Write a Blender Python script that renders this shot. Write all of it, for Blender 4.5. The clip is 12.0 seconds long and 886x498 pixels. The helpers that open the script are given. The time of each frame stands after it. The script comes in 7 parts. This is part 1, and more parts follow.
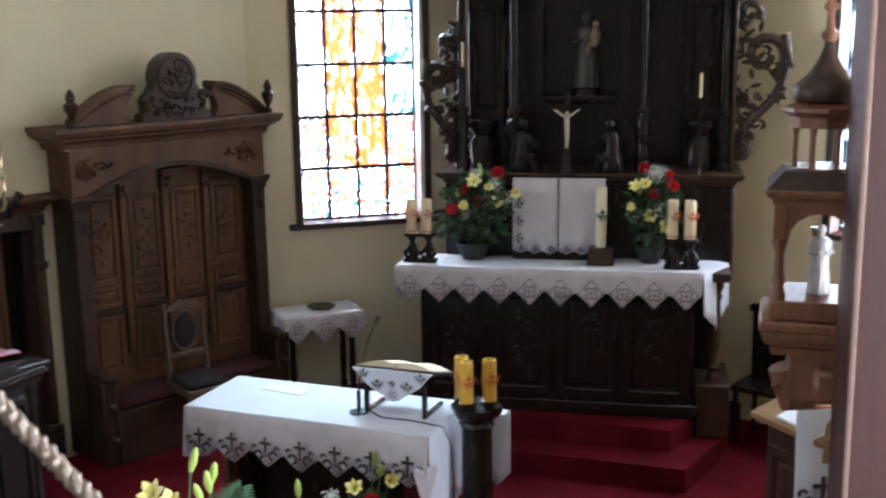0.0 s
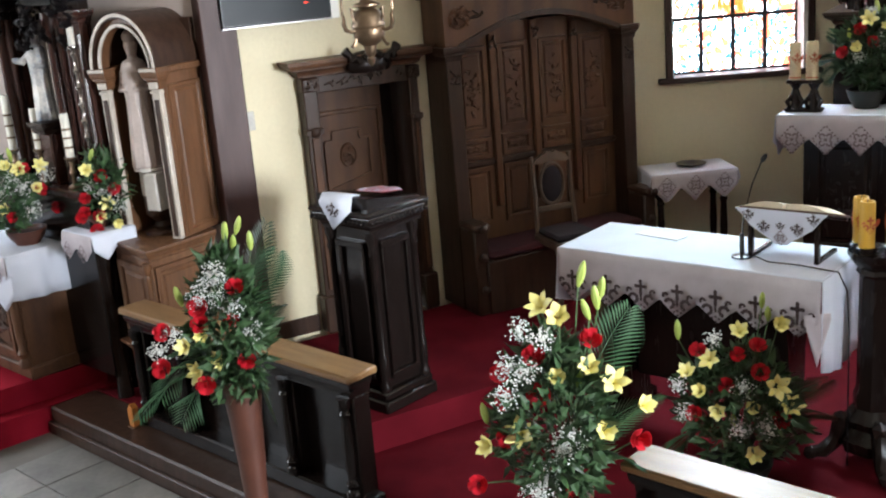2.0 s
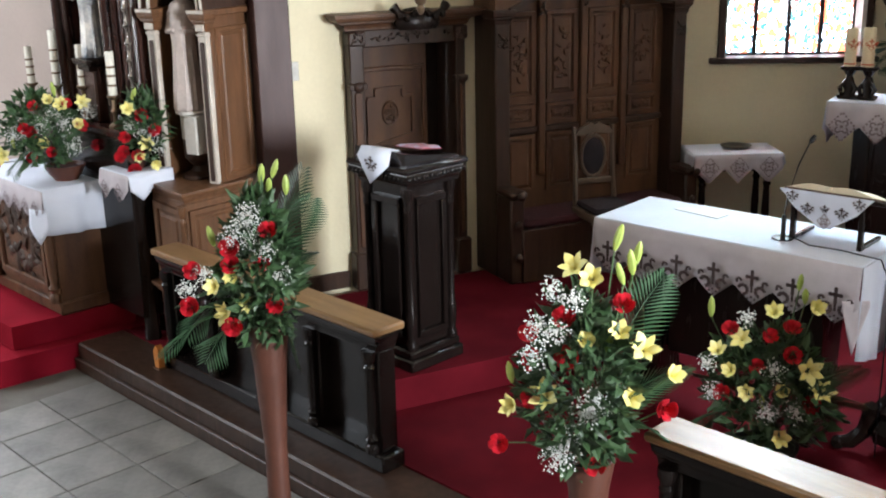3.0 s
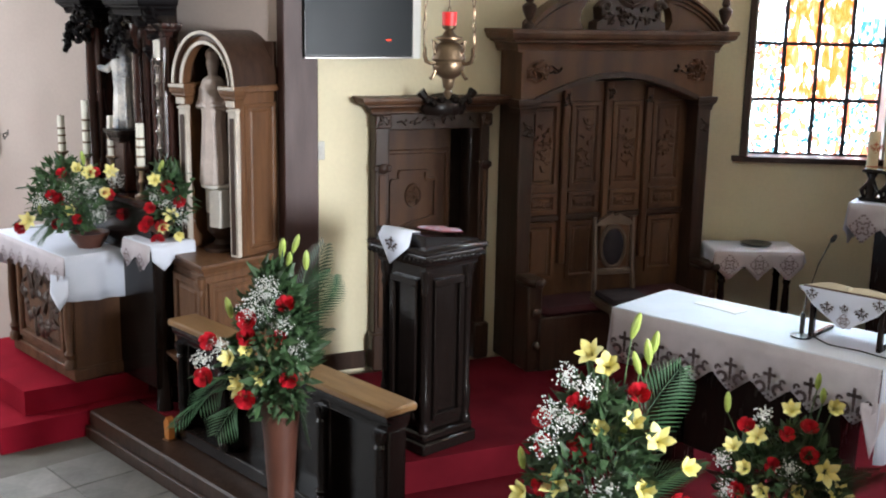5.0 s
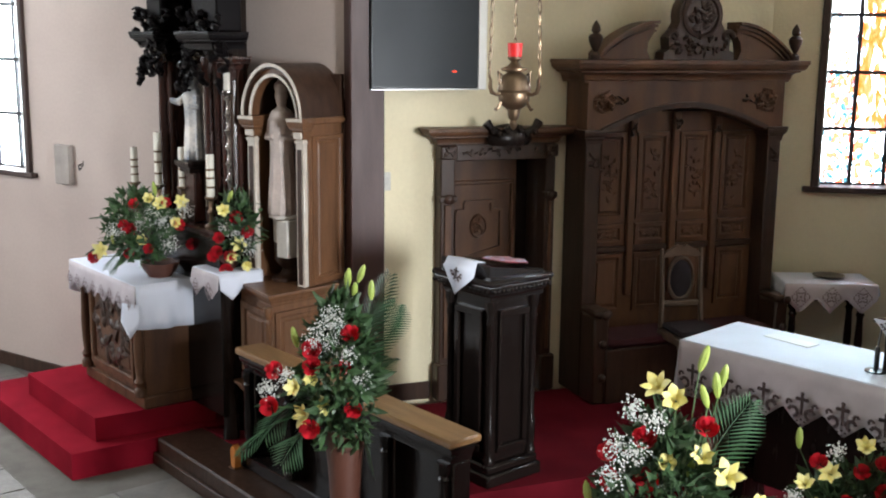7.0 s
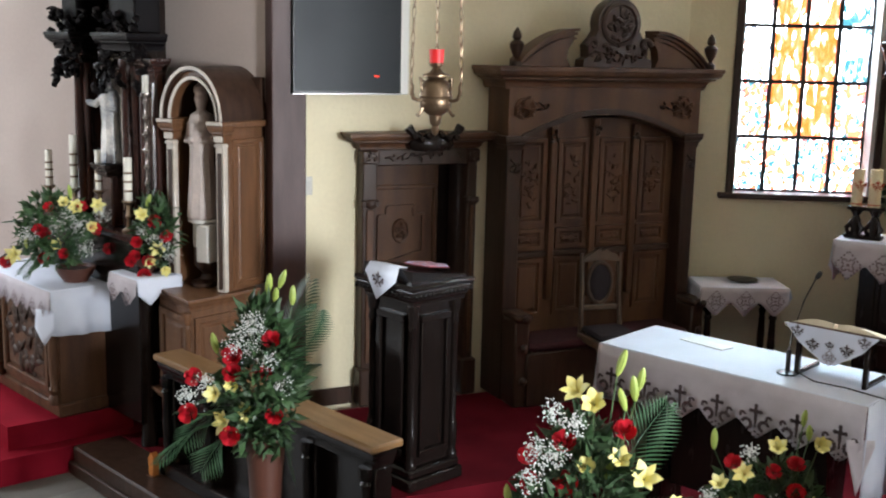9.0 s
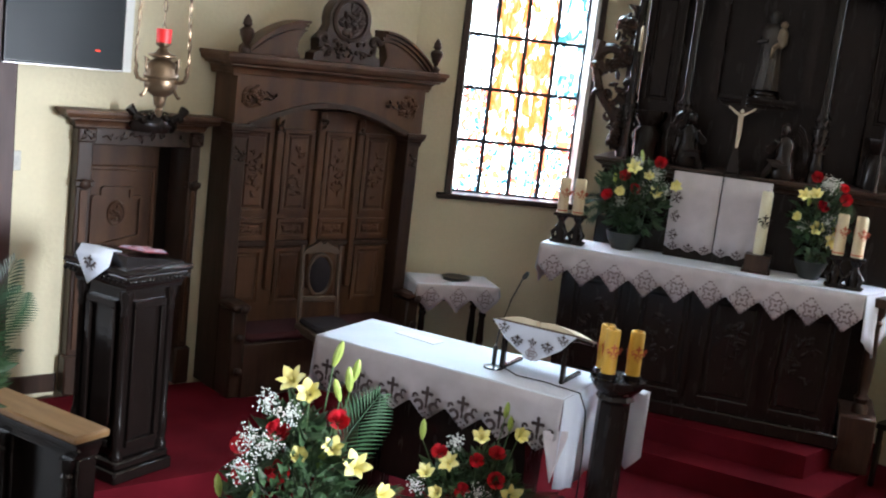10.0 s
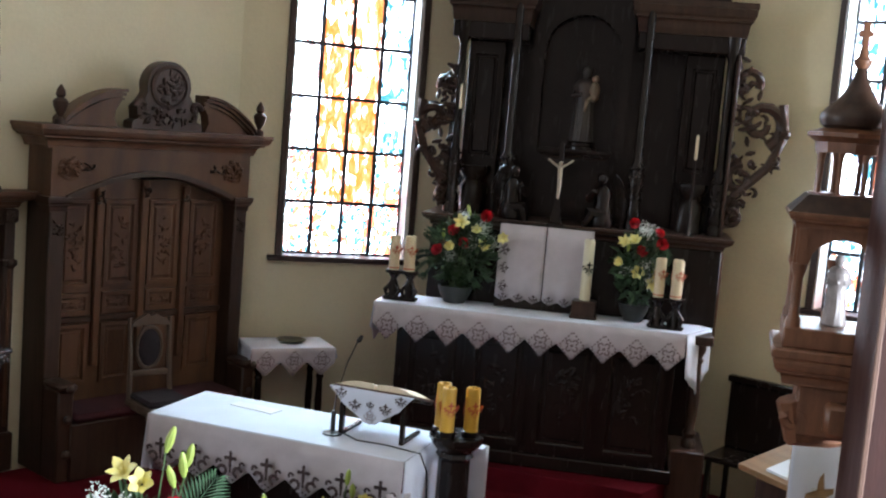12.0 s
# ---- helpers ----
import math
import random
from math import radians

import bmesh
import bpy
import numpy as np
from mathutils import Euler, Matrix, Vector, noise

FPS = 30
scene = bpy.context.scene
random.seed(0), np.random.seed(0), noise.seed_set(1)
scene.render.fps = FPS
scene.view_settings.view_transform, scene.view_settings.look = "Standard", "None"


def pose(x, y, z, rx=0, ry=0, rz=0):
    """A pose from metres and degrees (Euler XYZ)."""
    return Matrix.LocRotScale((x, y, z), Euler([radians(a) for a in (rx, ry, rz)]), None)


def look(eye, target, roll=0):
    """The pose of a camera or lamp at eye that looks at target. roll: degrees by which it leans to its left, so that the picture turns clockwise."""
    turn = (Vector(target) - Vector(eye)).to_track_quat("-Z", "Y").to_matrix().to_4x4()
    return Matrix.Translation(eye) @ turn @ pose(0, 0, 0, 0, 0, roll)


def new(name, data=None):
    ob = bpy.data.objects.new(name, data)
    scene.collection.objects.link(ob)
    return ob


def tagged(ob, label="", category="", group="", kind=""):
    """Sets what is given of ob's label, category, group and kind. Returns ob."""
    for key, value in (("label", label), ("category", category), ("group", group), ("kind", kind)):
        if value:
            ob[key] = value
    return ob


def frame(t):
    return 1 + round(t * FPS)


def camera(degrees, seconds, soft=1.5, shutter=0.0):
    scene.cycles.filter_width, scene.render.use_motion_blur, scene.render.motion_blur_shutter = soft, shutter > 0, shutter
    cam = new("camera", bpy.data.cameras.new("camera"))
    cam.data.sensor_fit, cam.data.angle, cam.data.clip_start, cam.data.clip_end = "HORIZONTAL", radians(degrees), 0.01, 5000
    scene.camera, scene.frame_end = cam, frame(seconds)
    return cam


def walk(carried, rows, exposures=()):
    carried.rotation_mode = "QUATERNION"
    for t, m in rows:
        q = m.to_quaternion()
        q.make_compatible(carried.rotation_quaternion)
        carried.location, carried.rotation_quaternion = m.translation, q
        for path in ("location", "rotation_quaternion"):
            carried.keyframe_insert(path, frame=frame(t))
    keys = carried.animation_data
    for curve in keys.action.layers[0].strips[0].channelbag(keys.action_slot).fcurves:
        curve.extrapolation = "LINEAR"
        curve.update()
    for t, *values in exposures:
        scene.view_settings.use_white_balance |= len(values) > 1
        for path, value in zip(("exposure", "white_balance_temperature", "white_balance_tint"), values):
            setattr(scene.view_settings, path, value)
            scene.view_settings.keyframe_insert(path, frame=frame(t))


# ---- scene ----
cam = camera(44.08, 12.0, soft=2.0, shutter=0.22)
PATH = [
    (0, -0.027, 0.029, 3.237, 78.696, 0.833, 11.131),
    (0.5, -0.063, 0.037, 3.148, 77.9, 2.378, 18.173),
    (1, -0.122, 0.058, 3.038, 77.843, 3.549, 21.649),
    (1.5, -0.183, 0.063, 2.938, 75.112, 4.561, 25.027),
    (2, -0.253, 0.125, 2.868, 74.29, 4.507, 28.682),
    (2.5, -0.278, 0.147, 2.801, 73.21, 2.719, 30.532),
    (4.5, -0.272, 0.129, 2.748, 76.466, -1.283, 32.118),
    (5, -0.271, 0.13, 2.749, 77.769, -1.087, 33.012),
    (5.5, -0.276, 0.126, 2.752, 78.509, -0.954, 34.087),
    (6, -0.271, 0.125, 2.745, 79.204, -0.912, 35.362),
    (6.5, -0.271, 0.138, 2.746, 79.364, -0.627, 36.466),
    (8.5, -0.268, 0.127, 2.756, 78.973, -0.877, 35.055),
    (9, -0.263, 0.13, 2.757, 79.579, -1.386, 32.445),
    (9.5, -0.264, 0.139, 2.748, 79.497, -2.21, 27.41),
    (10, -0.255, 0.098, 2.759, 80.142, -6.525, 18.538),
    (10.5, -0.266, 0.121, 2.774, 80.431, -5.484, 16.98),
    (11, -0.26, 0.152, 2.759, 80.472, -3.879, 16.997),
    (11.5, -0.257, 0.14, 2.795, 81.755, -2.271, 12.255),
    (12, -0.24, 0.095, 2.85, 83.47, -4.665, 9.547),
]
walk(cam, [(t, pose(x, y, z, rx, ry, rz)) for t, x, y, z, rx, ry, rz in PATH],
     [(0.0, 0.06, 5900, 10), (0.6, 0.14, 5950, 10), (2.0, 0.16, 6350, 10), (5.0, 0.07, 6450, 10), (6.7, -0.10, 6500, 10), (9.2, -0.12, 6400, 10), (10.0, 0.12, 6050, 10), (11.0, 0.06, 5950, 10), (12.0, 0.0, 6000, 10)])

# ---- light ----
world = bpy.data.worlds.new("world")
scene.world = world
world.use_nodes = True
_n = world.node_tree.nodes
_sky = _n.new("ShaderNodeTexSky")
_sky.sky_type = "NISHITA"
_sky.sun_disc = False
_sky.sun_elevation, _sky.sun_rotation = radians(40), radians(-80)
world.node_tree.links.new(_sky.outputs[0], _n["Background"].inputs[0])
_n["Background"].inputs[1].default_value = 0.12


def sky_lamp(name, eye, target, w, h, watts, color=(1, 1, 1)):
    lamp = bpy.data.lights.new(name, "AREA")
    lamp.shape, lamp.size, lamp.size_y, lamp.energy, lamp.color = "RECTANGLE", w, h, watts, color
    ob = new(name, lamp)
    ob.matrix_world = look(eye, target)
    return ob


# daylight in the openings of the nave's windows, behind and beside the walk
sky_lamp("nave_window_light", (-10.05, 1.1, 3.1), (-5, 3.2, 1.2), 1.2, 2.8, 250, (0.86, 0.93, 1.0))
sky_lamp("nave_window_light", (-8.61, 5.50, 3.05), (-8.05, 1.5, 0.9), 0.95, 2.5, 420, (0.84, 0.92, 1.0))
sky_lamp("nave_window_light", (5.05, 1.80, 2.4), (-4.5, 5.0, 1.5), 0.8, 1.8, 1080, (0.90, 0.95, 1.0))
beam = sky_lamp("apse_window_light", (-2.51, 8.796, 3.5), (-1.0, 5.45, 0.17), 0.8, 1.8, 70, (0.66, 0.91, 1.0))
beam.data.spread = radians(70)
sky_lamp("apse_window_light", (1.803, 8.372, 3.2), (-0.12, 4.76, 2.2), 1.0, 2.8, 210, (0.76, 0.88, 1.0))

# ---- materials ----


def mat(name, color, rough=0.6, var=0.25, scale=6.0, bump=0.15, bscale=60.0, metal=0.0, color2=None, stretch=(1, 1, 1), spec=0.5, island=0.0, sheen=0.0):
    m = bpy.data.materials.new(name)
    m.use_nodes = True
    nt = m.node_tree
    b = nt.nodes["Principled BSDF"]
    b.inputs["Roughness"].default_value = rough
    b.inputs["Metallic"].default_value = metal
    b.inputs["Specular IOR Level"].default_value = spec
    b.inputs["Sheen Weight"].default_value = sheen
    tc = nt.nodes.new("ShaderNodeTexCoord")
    mp = nt.nodes.new("ShaderNodeMapping")
    mp.inputs["Scale"].default_value = stretch
    nt.links.new(tc.outputs["Object"], mp.inputs[0])
    n1 = nt.nodes.new("ShaderNodeTexNoise")
    n1.inputs["Scale"].default_value = scale
    n1.inputs["Detail"].default_value = 6
    nt.links.new(mp.outputs[0], n1.inputs["Vector"])
    n2 = nt.nodes.new("ShaderNodeTexNoise")
    n2.inputs["Scale"].default_value = bscale
    n2.inputs["Detail"].default_value = 4
    nt.links.new(mp.outputs[0], n2.inputs["Vector"])
    mix = nt.nodes.new("ShaderNodeMix")
    mix.data_type = "RGBA"
    c2 = color2 or tuple(c * (1 - var) for c in color)
    mix.inputs["A"].default_value = (*color, 1)
    mix.inputs["B"].default_value = (*c2, 1)
    ramp = nt.nodes.new("ShaderNodeValToRGB")
    ramp.color_ramp.elements[0].position, ramp.color_ramp.elements[1].position = 0.35, 0.68
    add = nt.nodes.new("ShaderNodeMath")
    add.operation = "MULTIPLY_ADD"
    add.inputs[1].default_value = 0.3
    nt.links.new(n2.outputs["Fac"], add.inputs[0])
    sub = nt.nodes.new("ShaderNodeMath")
    sub.operation = "MULTIPLY_ADD"
    sub.inputs[1].default_value, sub.inputs[2].default_value = 0.85, -0.08
    nt.links.new(n1.outputs["Fac"], sub.inputs[0])
    nt.links.new(sub.outputs[0], add.inputs[2])
    nt.links.new(add.outputs[0], ramp.inputs[0])
    nt.links.new(ramp.outputs[0], mix.inputs["Factor"])
    out = mix.outputs["Result"]
    if island:
        g = nt.nodes.new("ShaderNodeNewGeometry")
        oi = nt.nodes.new("ShaderNodeObjectInfo")
        ad = nt.nodes.new("ShaderNodeMath")
        nt.links.new(g.outputs["Random Per Island"], ad.inputs[0])
        nt.links.new(oi.outputs["Random"], ad.inputs[1])
        mr = nt.nodes.new("ShaderNodeMapRange")
        mr.inputs["From Max"].default_value = 2.0
        mr.inputs["To Min"].default_value, mr.inputs["To Max"].default_value = 1 - island, 1 + island
        nt.links.new(ad.outputs[0], mr.inputs["Value"])
        hs = nt.nodes.new("ShaderNodeHueSaturation")
        nt.links.new(mr.outputs[0], hs.inputs["Value"])
        nt.links.new(out, hs.inputs["Color"])
        out = hs.outputs[0]
    nt.links.new(out, b.inputs["Base Color"])
    rr = nt.nodes.new("ShaderNodeMapRange")
    rr.inputs["To Min"].default_value, rr.inputs["To Max"].default_value = max(0.03, rough - 0.1), min(1, rough + 0.1)
    nt.links.new(n1.outputs["Fac"], rr.inputs["Value"])
    nt.links.new(rr.outputs[0], b.inputs["Roughness"])
    if bump:
        bp = nt.nodes.new("ShaderNodeBump")
        bp.inputs["Strength"].default_value = bump
        bp.inputs["Distance"].default_value = 0.01
        nt.links.new(n2.outputs["Fac"], bp.inputs["Height"])
        nt.links.new(bp.outputs[0], b.inputs["Normal"])
    return m


def glow(name, color, strength):
    m = bpy.data.materials.new(name)
    m.use_nodes = True
    nt = m.node_tree
    nt.nodes.remove(nt.nodes["Principled BSDF"])
    e = nt.nodes.new("ShaderNodeEmission")
    e.inputs[0].default_value, e.inputs[1].default_value = (*color, 1), strength
    nt.links.new(e.outputs[0], nt.nodes["Material Output"].inputs[0])
    return m


PLASTER = mat("plaster_cream", (0.74, 0.665, 0.465), 0.85, 0.12, 1.3, 0.2, 35)
PLASTER_NAVE = mat("plaster_nave", (0.52, 0.435, 0.39), 0.85, 0.12, 1.3, 0.2, 35)
CEIL = mat("ceiling_paint", (0.62, 0.58, 0.48), 0.85, 0.12, 1.3, 0.2, 35)
OAK = mat("oak_brown", (0.125, 0.060, 0.031), 0.42, 0.5, 1.6, 0.2, 40, stretch=(5, 5, 0.8), spec=0.25, color2=(0.050, 0.023, 0.014))
OAK_DARK = mat("oak_dark", (0.050, 0.026, 0.017), 0.36, 0.5, 5, 0.10, 40, stretch=(6, 6, 0.7), spec=0.3)
OAK_BLACK = mat("oak_black", (0.0155, 0.0100, 0.0082), 0.25, 0.3, 6, 0.05, 45, stretch=(5, 5, 0.8), spec=0.22)
RAIL_BLACK = mat("rail_black", (0.011, 0.0075, 0.0065), 0.20, 0.3, 6, 0.05, 45, stretch=(5, 5, 0.8), spec=0.28)
# pale colour painted where varnished edges catch the window light
GLOSS_EDGE = mat("painted_gloss_edge", (0.60, 0.53, 0.45), 0.3, 0.3, 7, 0.1, 50)
OAK_LIGHT = mat("oak_light", (0.15, 0.068, 0.030), 0.42, 0.4, 5, 0.25, 40, stretch=(6, 6, 0.7))
OAK_TOP = mat("rail_top_oak", (0.27, 0.15, 0.062), 0.36, 0.35, 3, 0.15, 40, stretch=(0.8, 7, 5))
REDWOOD = mat("red_brown_paint", (0.060, 0.024, 0.020), 0.5, 0.3, 4, 0.15, 40, stretch=(4, 4, 0.6))
CARPET = mat("red_carpet", (0.115, 0.007, 0.013), 0.95, 0.45, 2.5, 0.6, 220, spec=0.05)
# brighter copy of the carpet: stronger light on the side steps, put into colour
CARPET_LIT = mat("red_carpet_lit", (0.26, 0.009, 0.022), 0.95, 0.3, 3.0, 0.6, 220, spec=0.05)
STONE = mat("floor_stone", (0.17, 0.16, 0.145), 0.5, 0.5, 3, 0.2, 30, island=0.25)
LINEN = mat("white_linen", (0.66, 0.695, 0.79), 0.9, 0.06, 5, 0.25, 120, spec=0.2)
# open lace, greyed further for the dimmer light on hanging fronts
LACE_SHADED = mat("cut_work_lace_shaded", (0.56, 0.515, 0.545), 0.9, 0.15, 9, 0.5, 260, spec=0.15)
LACE_HOLE = mat("lace_ground", (0.085, 0.062, 0.062), 0.9, 0.2, 20, 0.1, 90, spec=0.1)
LACE_SOFT = mat("lace_net", (0.25, 0.20, 0.21), 0.9, 0.2, 20, 0.1, 90, spec=0.1)
METAL_BLACK = mat("black_metal", (0.015, 0.015, 0.016), 0.3, 0.3, 8, 0.1, 40, metal=0.4)
GOLDISH = mat("old_brass", (0.21, 0.145, 0.092), 0.40, 0.4, 12, 0.1, 60, metal=0.9)

# ---- mesh helpers ----


def mesh_of(name, bm, material, smooth=False):
    me = bpy.data.meshes.new(name)
    bmesh.ops.recalc_face_normals(bm, faces=bm.faces)
    bm.to_mesh(me)
    bm.free()
    if smooth:
        for p in me.polygons:
            p.use_smooth = True
        me.set_sharp_from_angle(angle=radians(40))
    for mm in material if isinstance(material, (list, tuple)) else [material]:
        me.materials.append(mm)
    return me


def part(name, bm, material, parent=None, label="", smooth=True):
    ob = new(name, mesh_of(name, bm, material, smooth))
    ob.parent = parent
    if label:
        ob["label"] = label
    return ob


def thing(name, label, category, m=None, group=""):
    ob = new(name)
    ob.empty_display_size = 0.1
    if m is not None:
        ob.matrix_basis = m
    return tagged(ob, label, category, group)


def setting(name, bm, material, label="", category=""):
    ob = new(name, mesh_of(name, bm, material))
    return tagged(ob, label, category, kind="structure")


def box(bm, x0, x1, y0, y1, z0, z1, bevel=0.0, m=None, mi=0):
    """A box between two corners, with a small bevel."""
    geo = bmesh.ops.create_cube(bm, size=1)["verts"]
    t = Matrix.LocRotScale(((x0 + x1) / 2, (y0 + y1) / 2, (z0 + z1) / 2), None, (abs(x1 - x0), abs(y1 - y0), abs(z1 - z0)))
    bmesh.ops.transform(bm, matrix=(m @ t) if m is not None else t, verts=geo)
    faces = {f for v in geo for f in v.link_faces}
    for f in faces:
        f.material_index = mi
    if bevel:
        edges = {e for v in geo for e in v.link_edges}
        bmesh.ops.bevel(bm, geom=list(edges), offset=bevel, segments=1, affect="EDGES", profile=0.5)
    return bm


def lathe(bm, profile, segs=16, m=None, mi=0, square=False):
    """Turns (radius, z) pairs round the z axis."""
    rings = []
    n = 4 if square else segs
    for r, z in profile:
        ring = []
        for i in range(n):
            a = 2 * math.pi * (i + (0.5 if square else 0)) / n
            k = r * (math.sqrt(2) if square else 1)
            v = Vector((k * math.cos(a), k * math.sin(a), z))
            ring.append(bm.verts.new(m @ v if m is not None else v))
        rings.append(ring)
    for a, b in zip(rings, rings[1:]):
        for i in range(n):
            f = bm.faces.new((a[i], a[(i + 1) % n], b[(i + 1) % n], b[i]))
            f.material_index = mi
    for ring, flip in ((rings[0], True), (rings[-1], False)):
        f = bm.faces.new(ring[::-1] if flip else ring)
        f.material_index = mi
    return bm


def prism(bm, pts, y0, y1, m=None, mi=0):
    """Pushes an outline in the xz plane from y0 to y1."""
    a = [bm.verts.new((m @ Vector((x, y0, z))) if m is not None else (x, y0, z)) for x, z in pts]
    b = [bm.verts.new((m @ Vector((x, y1, z))) if m is not None else (x, y1, z)) for x, z in pts]
    fs = [bm.faces.new(a), bm.faces.new(b[::-1])]
    n = len(pts)
    for i in range(n):
        fs.append(bm.faces.new((a[i], b[i], b[(i + 1) % n], a[(i + 1) % n])))
    for f in fs:
        f.material_index = mi
    return bm


def tube(bm, pts, r, segs=8, mi=0):
    """A round bar along points; r is one radius or one a point."""
    pts = [Vector(p) for p in pts]
    rs = r if isinstance(r, (list, tuple)) else [r] * len(pts)
    rings = []
    up = Vector((0.13, 0.31, 0.94))
    for i, p in enumerate(pts):
        d = (pts[min(i + 1, len(pts) - 1)] - pts[max(i - 1, 0)]).normalized()
        a = d.cross(up)
        if a.length < 0.05:
            a = d.cross(Vector((1, 0, 0)))
        a.normalize()
        b = d.cross(a)
        rings.append([bm.verts.new(p + rs[i] * (math.cos(2 * math.pi * k / segs) * a + math.sin(2 * math.pi * k / segs) * b)) for k in range(segs)])
    for a, b in zip(rings, rings[1:]):
        for k in range(segs):
            bm.faces.new((a[k], a[(k + 1) % segs], b[(k + 1) % segs], b[k])).material_index = mi
    bm.faces.new(rings[0][::-1]).material_index = mi
    bm.faces.new(rings[-1]).material_index = mi
    return bm


def blob(bm, c, r, m=None, sub=1, mi=0):
    geo = bmesh.ops.create_icosphere(bm, subdivisions=sub, radius=1)["verts"]
    t = Matrix.LocRotScale(c, None, r if isinstance(r, (tuple, list)) else (r, r, r))
    bmesh.ops.transform(bm, matrix=(m @ t) if m is not None else t, verts=geo)
    for f in {f for v in geo for f in v.link_faces}:
        f.material_index = mi
    return bm


def B():
    return bmesh.new()


def wall_frame(p, q):
    """A frame with x along the wall from p to q (plan), y out of the room, z up."""
    a = math.atan2(q[1] - p[1], q[0] - p[0])
    return pose(p[0], p[1], 0, 0, 0, math.degrees(a)), math.hypot(q[0] - p[0], q[1] - p[1])


def wall(name, p, q, z1, material, holes=(), thick=0.4, label=""):
    """A wall with its inner face on p-q; holes are (s0, s1, z0, z1)."""
    m, length = wall_frame(p, q)
    bm = B()
    xs = sorted({0, length, *[v for h in holes for v in h[:2]]})
    for s0, s1 in zip(xs, xs[1:]):
        cut = [h for h in holes if h[0] <= s0 and h[1] >= s1]
        z = 0.0
        for h in sorted(cut, key=lambda h: h[2]):
            if h[2] > z:
                box(bm, s0, s1, 0, thick, z, h[2])
            z = h[3]
        box(bm, s0, s1, 0, thick, z, z1)
    bmesh.ops.remove_doubles(bm, verts=bm.verts, dist=0.0005)
    ob = setting(name, bm, material, label)
    ob.matrix_basis = m
    return ob, m


# ---- the place: plan ----
NA, NU, NN = Vector((-4.74, 5.41)), Vector((0.536, 0.844)), Vector((0.844, -0.536))
F_N = pose(NA.x, NA.y, 0, 0, 0, 57.6)          # x along the chancel's side wall, -y into the room
F_R = pose(-3.08, 4.04, 0, 0, 0, -14)          # x along the communion rail, y towards the altar
TOP = 5.6
Z_LOW, Z_DAIS = 0.17, 0.36


def nwall(s, off):
    return (NA.x + s * NU.x + off * NN.x, NA.y + s * NU.y + off * NN.y)


c_start = nwall(-0.10, -0.12)
w_dir = Vector((0.883, 0.469))
w_org = Vector((-2.90, 8.25))
c_corner = nwall(3.12, -0.12)
c_back_l = (w_org.x + 1.556 * w_dir.x, 8.98)
c_back_r = (0.02, 8.98)
c_right = (c_back_r[0] + 2.75 * 0.883, 8.98 - 2.75 * 0.469)

# walls, clockwise from the nave
wall("wall_nave_west", (-10.2, -6.0), (-10.2, 5.16), TOP, PLASTER_NAVE, [(6.4, 7.8, 1.6, 4.6), (9.0, 10.4, 1.6, 4.6)], label="pale pinkish plaster wall of the nave")
NAVE_E = wall("wall_nave_east", (-10.2, 5.14), (-4.86, 5.36), TOP, PLASTER_NAVE, [(1.05, 2.10, 1.66, 4.4)], label="pale pinkish plaster wall behind the side altar")[1]
wall("wall_chancel_north", c_start, c_corner, TOP, PLASTER, [(0.70, 1.37, 0.0, 2.0)], label="cream plaster wall with a recessed door")
_w, F_W = wall("wall_apse_window_left", (w_org.x - 0.62 * w_dir.x, w_org.y - 0.62 * w_dir.y), c_back_l, TOP, PLASTER, [(0.62 + 0.04, 0.62 + 1.16, 1.70, 4.7)], label="cream plaster wall with a stained glass window")
wall("wall_apse_back", c_back_l, c_back_r, TOP, PLASTER, label="cream plaster wall behind the high altar")
_w, F_E = wall("wall_apse_window_right", c_back_r, c_right, TOP, PLASTER, [(1.30, 2.42, 1.70, 4.7)], label="cream plaster wall with a stained glass window")
wall("wall_chancel_south", c_right, (0.98, 4.16), TOP, PLASTER, thick=0.3, label="cream plaster wall of the chancel")
wall("wall_nave_southeast", (0.98, 4.16), (5.2, 3.05), TOP, PLASTER_NAVE, label="pale plaster wall beside the chancel")
wall("wall_nave_south", (5.2, 3.05), (5.2, -6.0), TOP, PLASTER_NAVE, [(0.75, 1.95, 1.3, 3.6)], label="pale plaster wall of the nave")
wall("wall_nave_back", (5.2, -6.0), (-10.2, -6.0), TOP, PLASTER_NAVE, label="pale plaster wall of the nave")
setting("ceiling", box(B(), -10.6, 5.6, -6.4, 9.6, TOP, TOP + 0.2), CEIL, "plain cream ceiling")


def slab(name, pts, z0, z1, material, label):
    bm = B()
    a = [bm.verts.new((x, y, z0)) for x, y in pts]
    b = [bm.verts.new((x, y, z1)) for x, y in pts]
    bm.faces.new(a[::-1])
    bm.faces.new(b)
    for i in range(len(pts)):
        bm.faces.new((a[i], a[(i + 1) % len(pts)], b[(i + 1) % len(pts)], b[i]))
    return setting(name, bm, material, label)


def rp(x, y):
    v = F_R @ Vector((x, y, 0))
    return (v.x, v.y)


FLOOR = slab("floor", [(-10.4, -6.2), (5.4, -6.2), (5.4, 9.5), (-10.4, 9.5)], -0.3, -0.012, mat("floor_joint", (0.125, 0.115, 0.10), 0.9), "grey stone tile floor of the nave")
slab("floor_sanctuary", [rp(-2.78, 0.16), rp(8.2, 0.16), (5.1, 4.8), (2.6, 7.6), (0.02, 8.9), (-1.5, 8.9), (-3.1, 8.0), (-4.75, 5.3)], -0.011, Z_LOW + 0.006, CARPET, "red carpeted sanctuary floor")
kb = box(B(), -2.80, 8.2, -0.17, 0.163, -0.011, Z_LOW, 0.012)
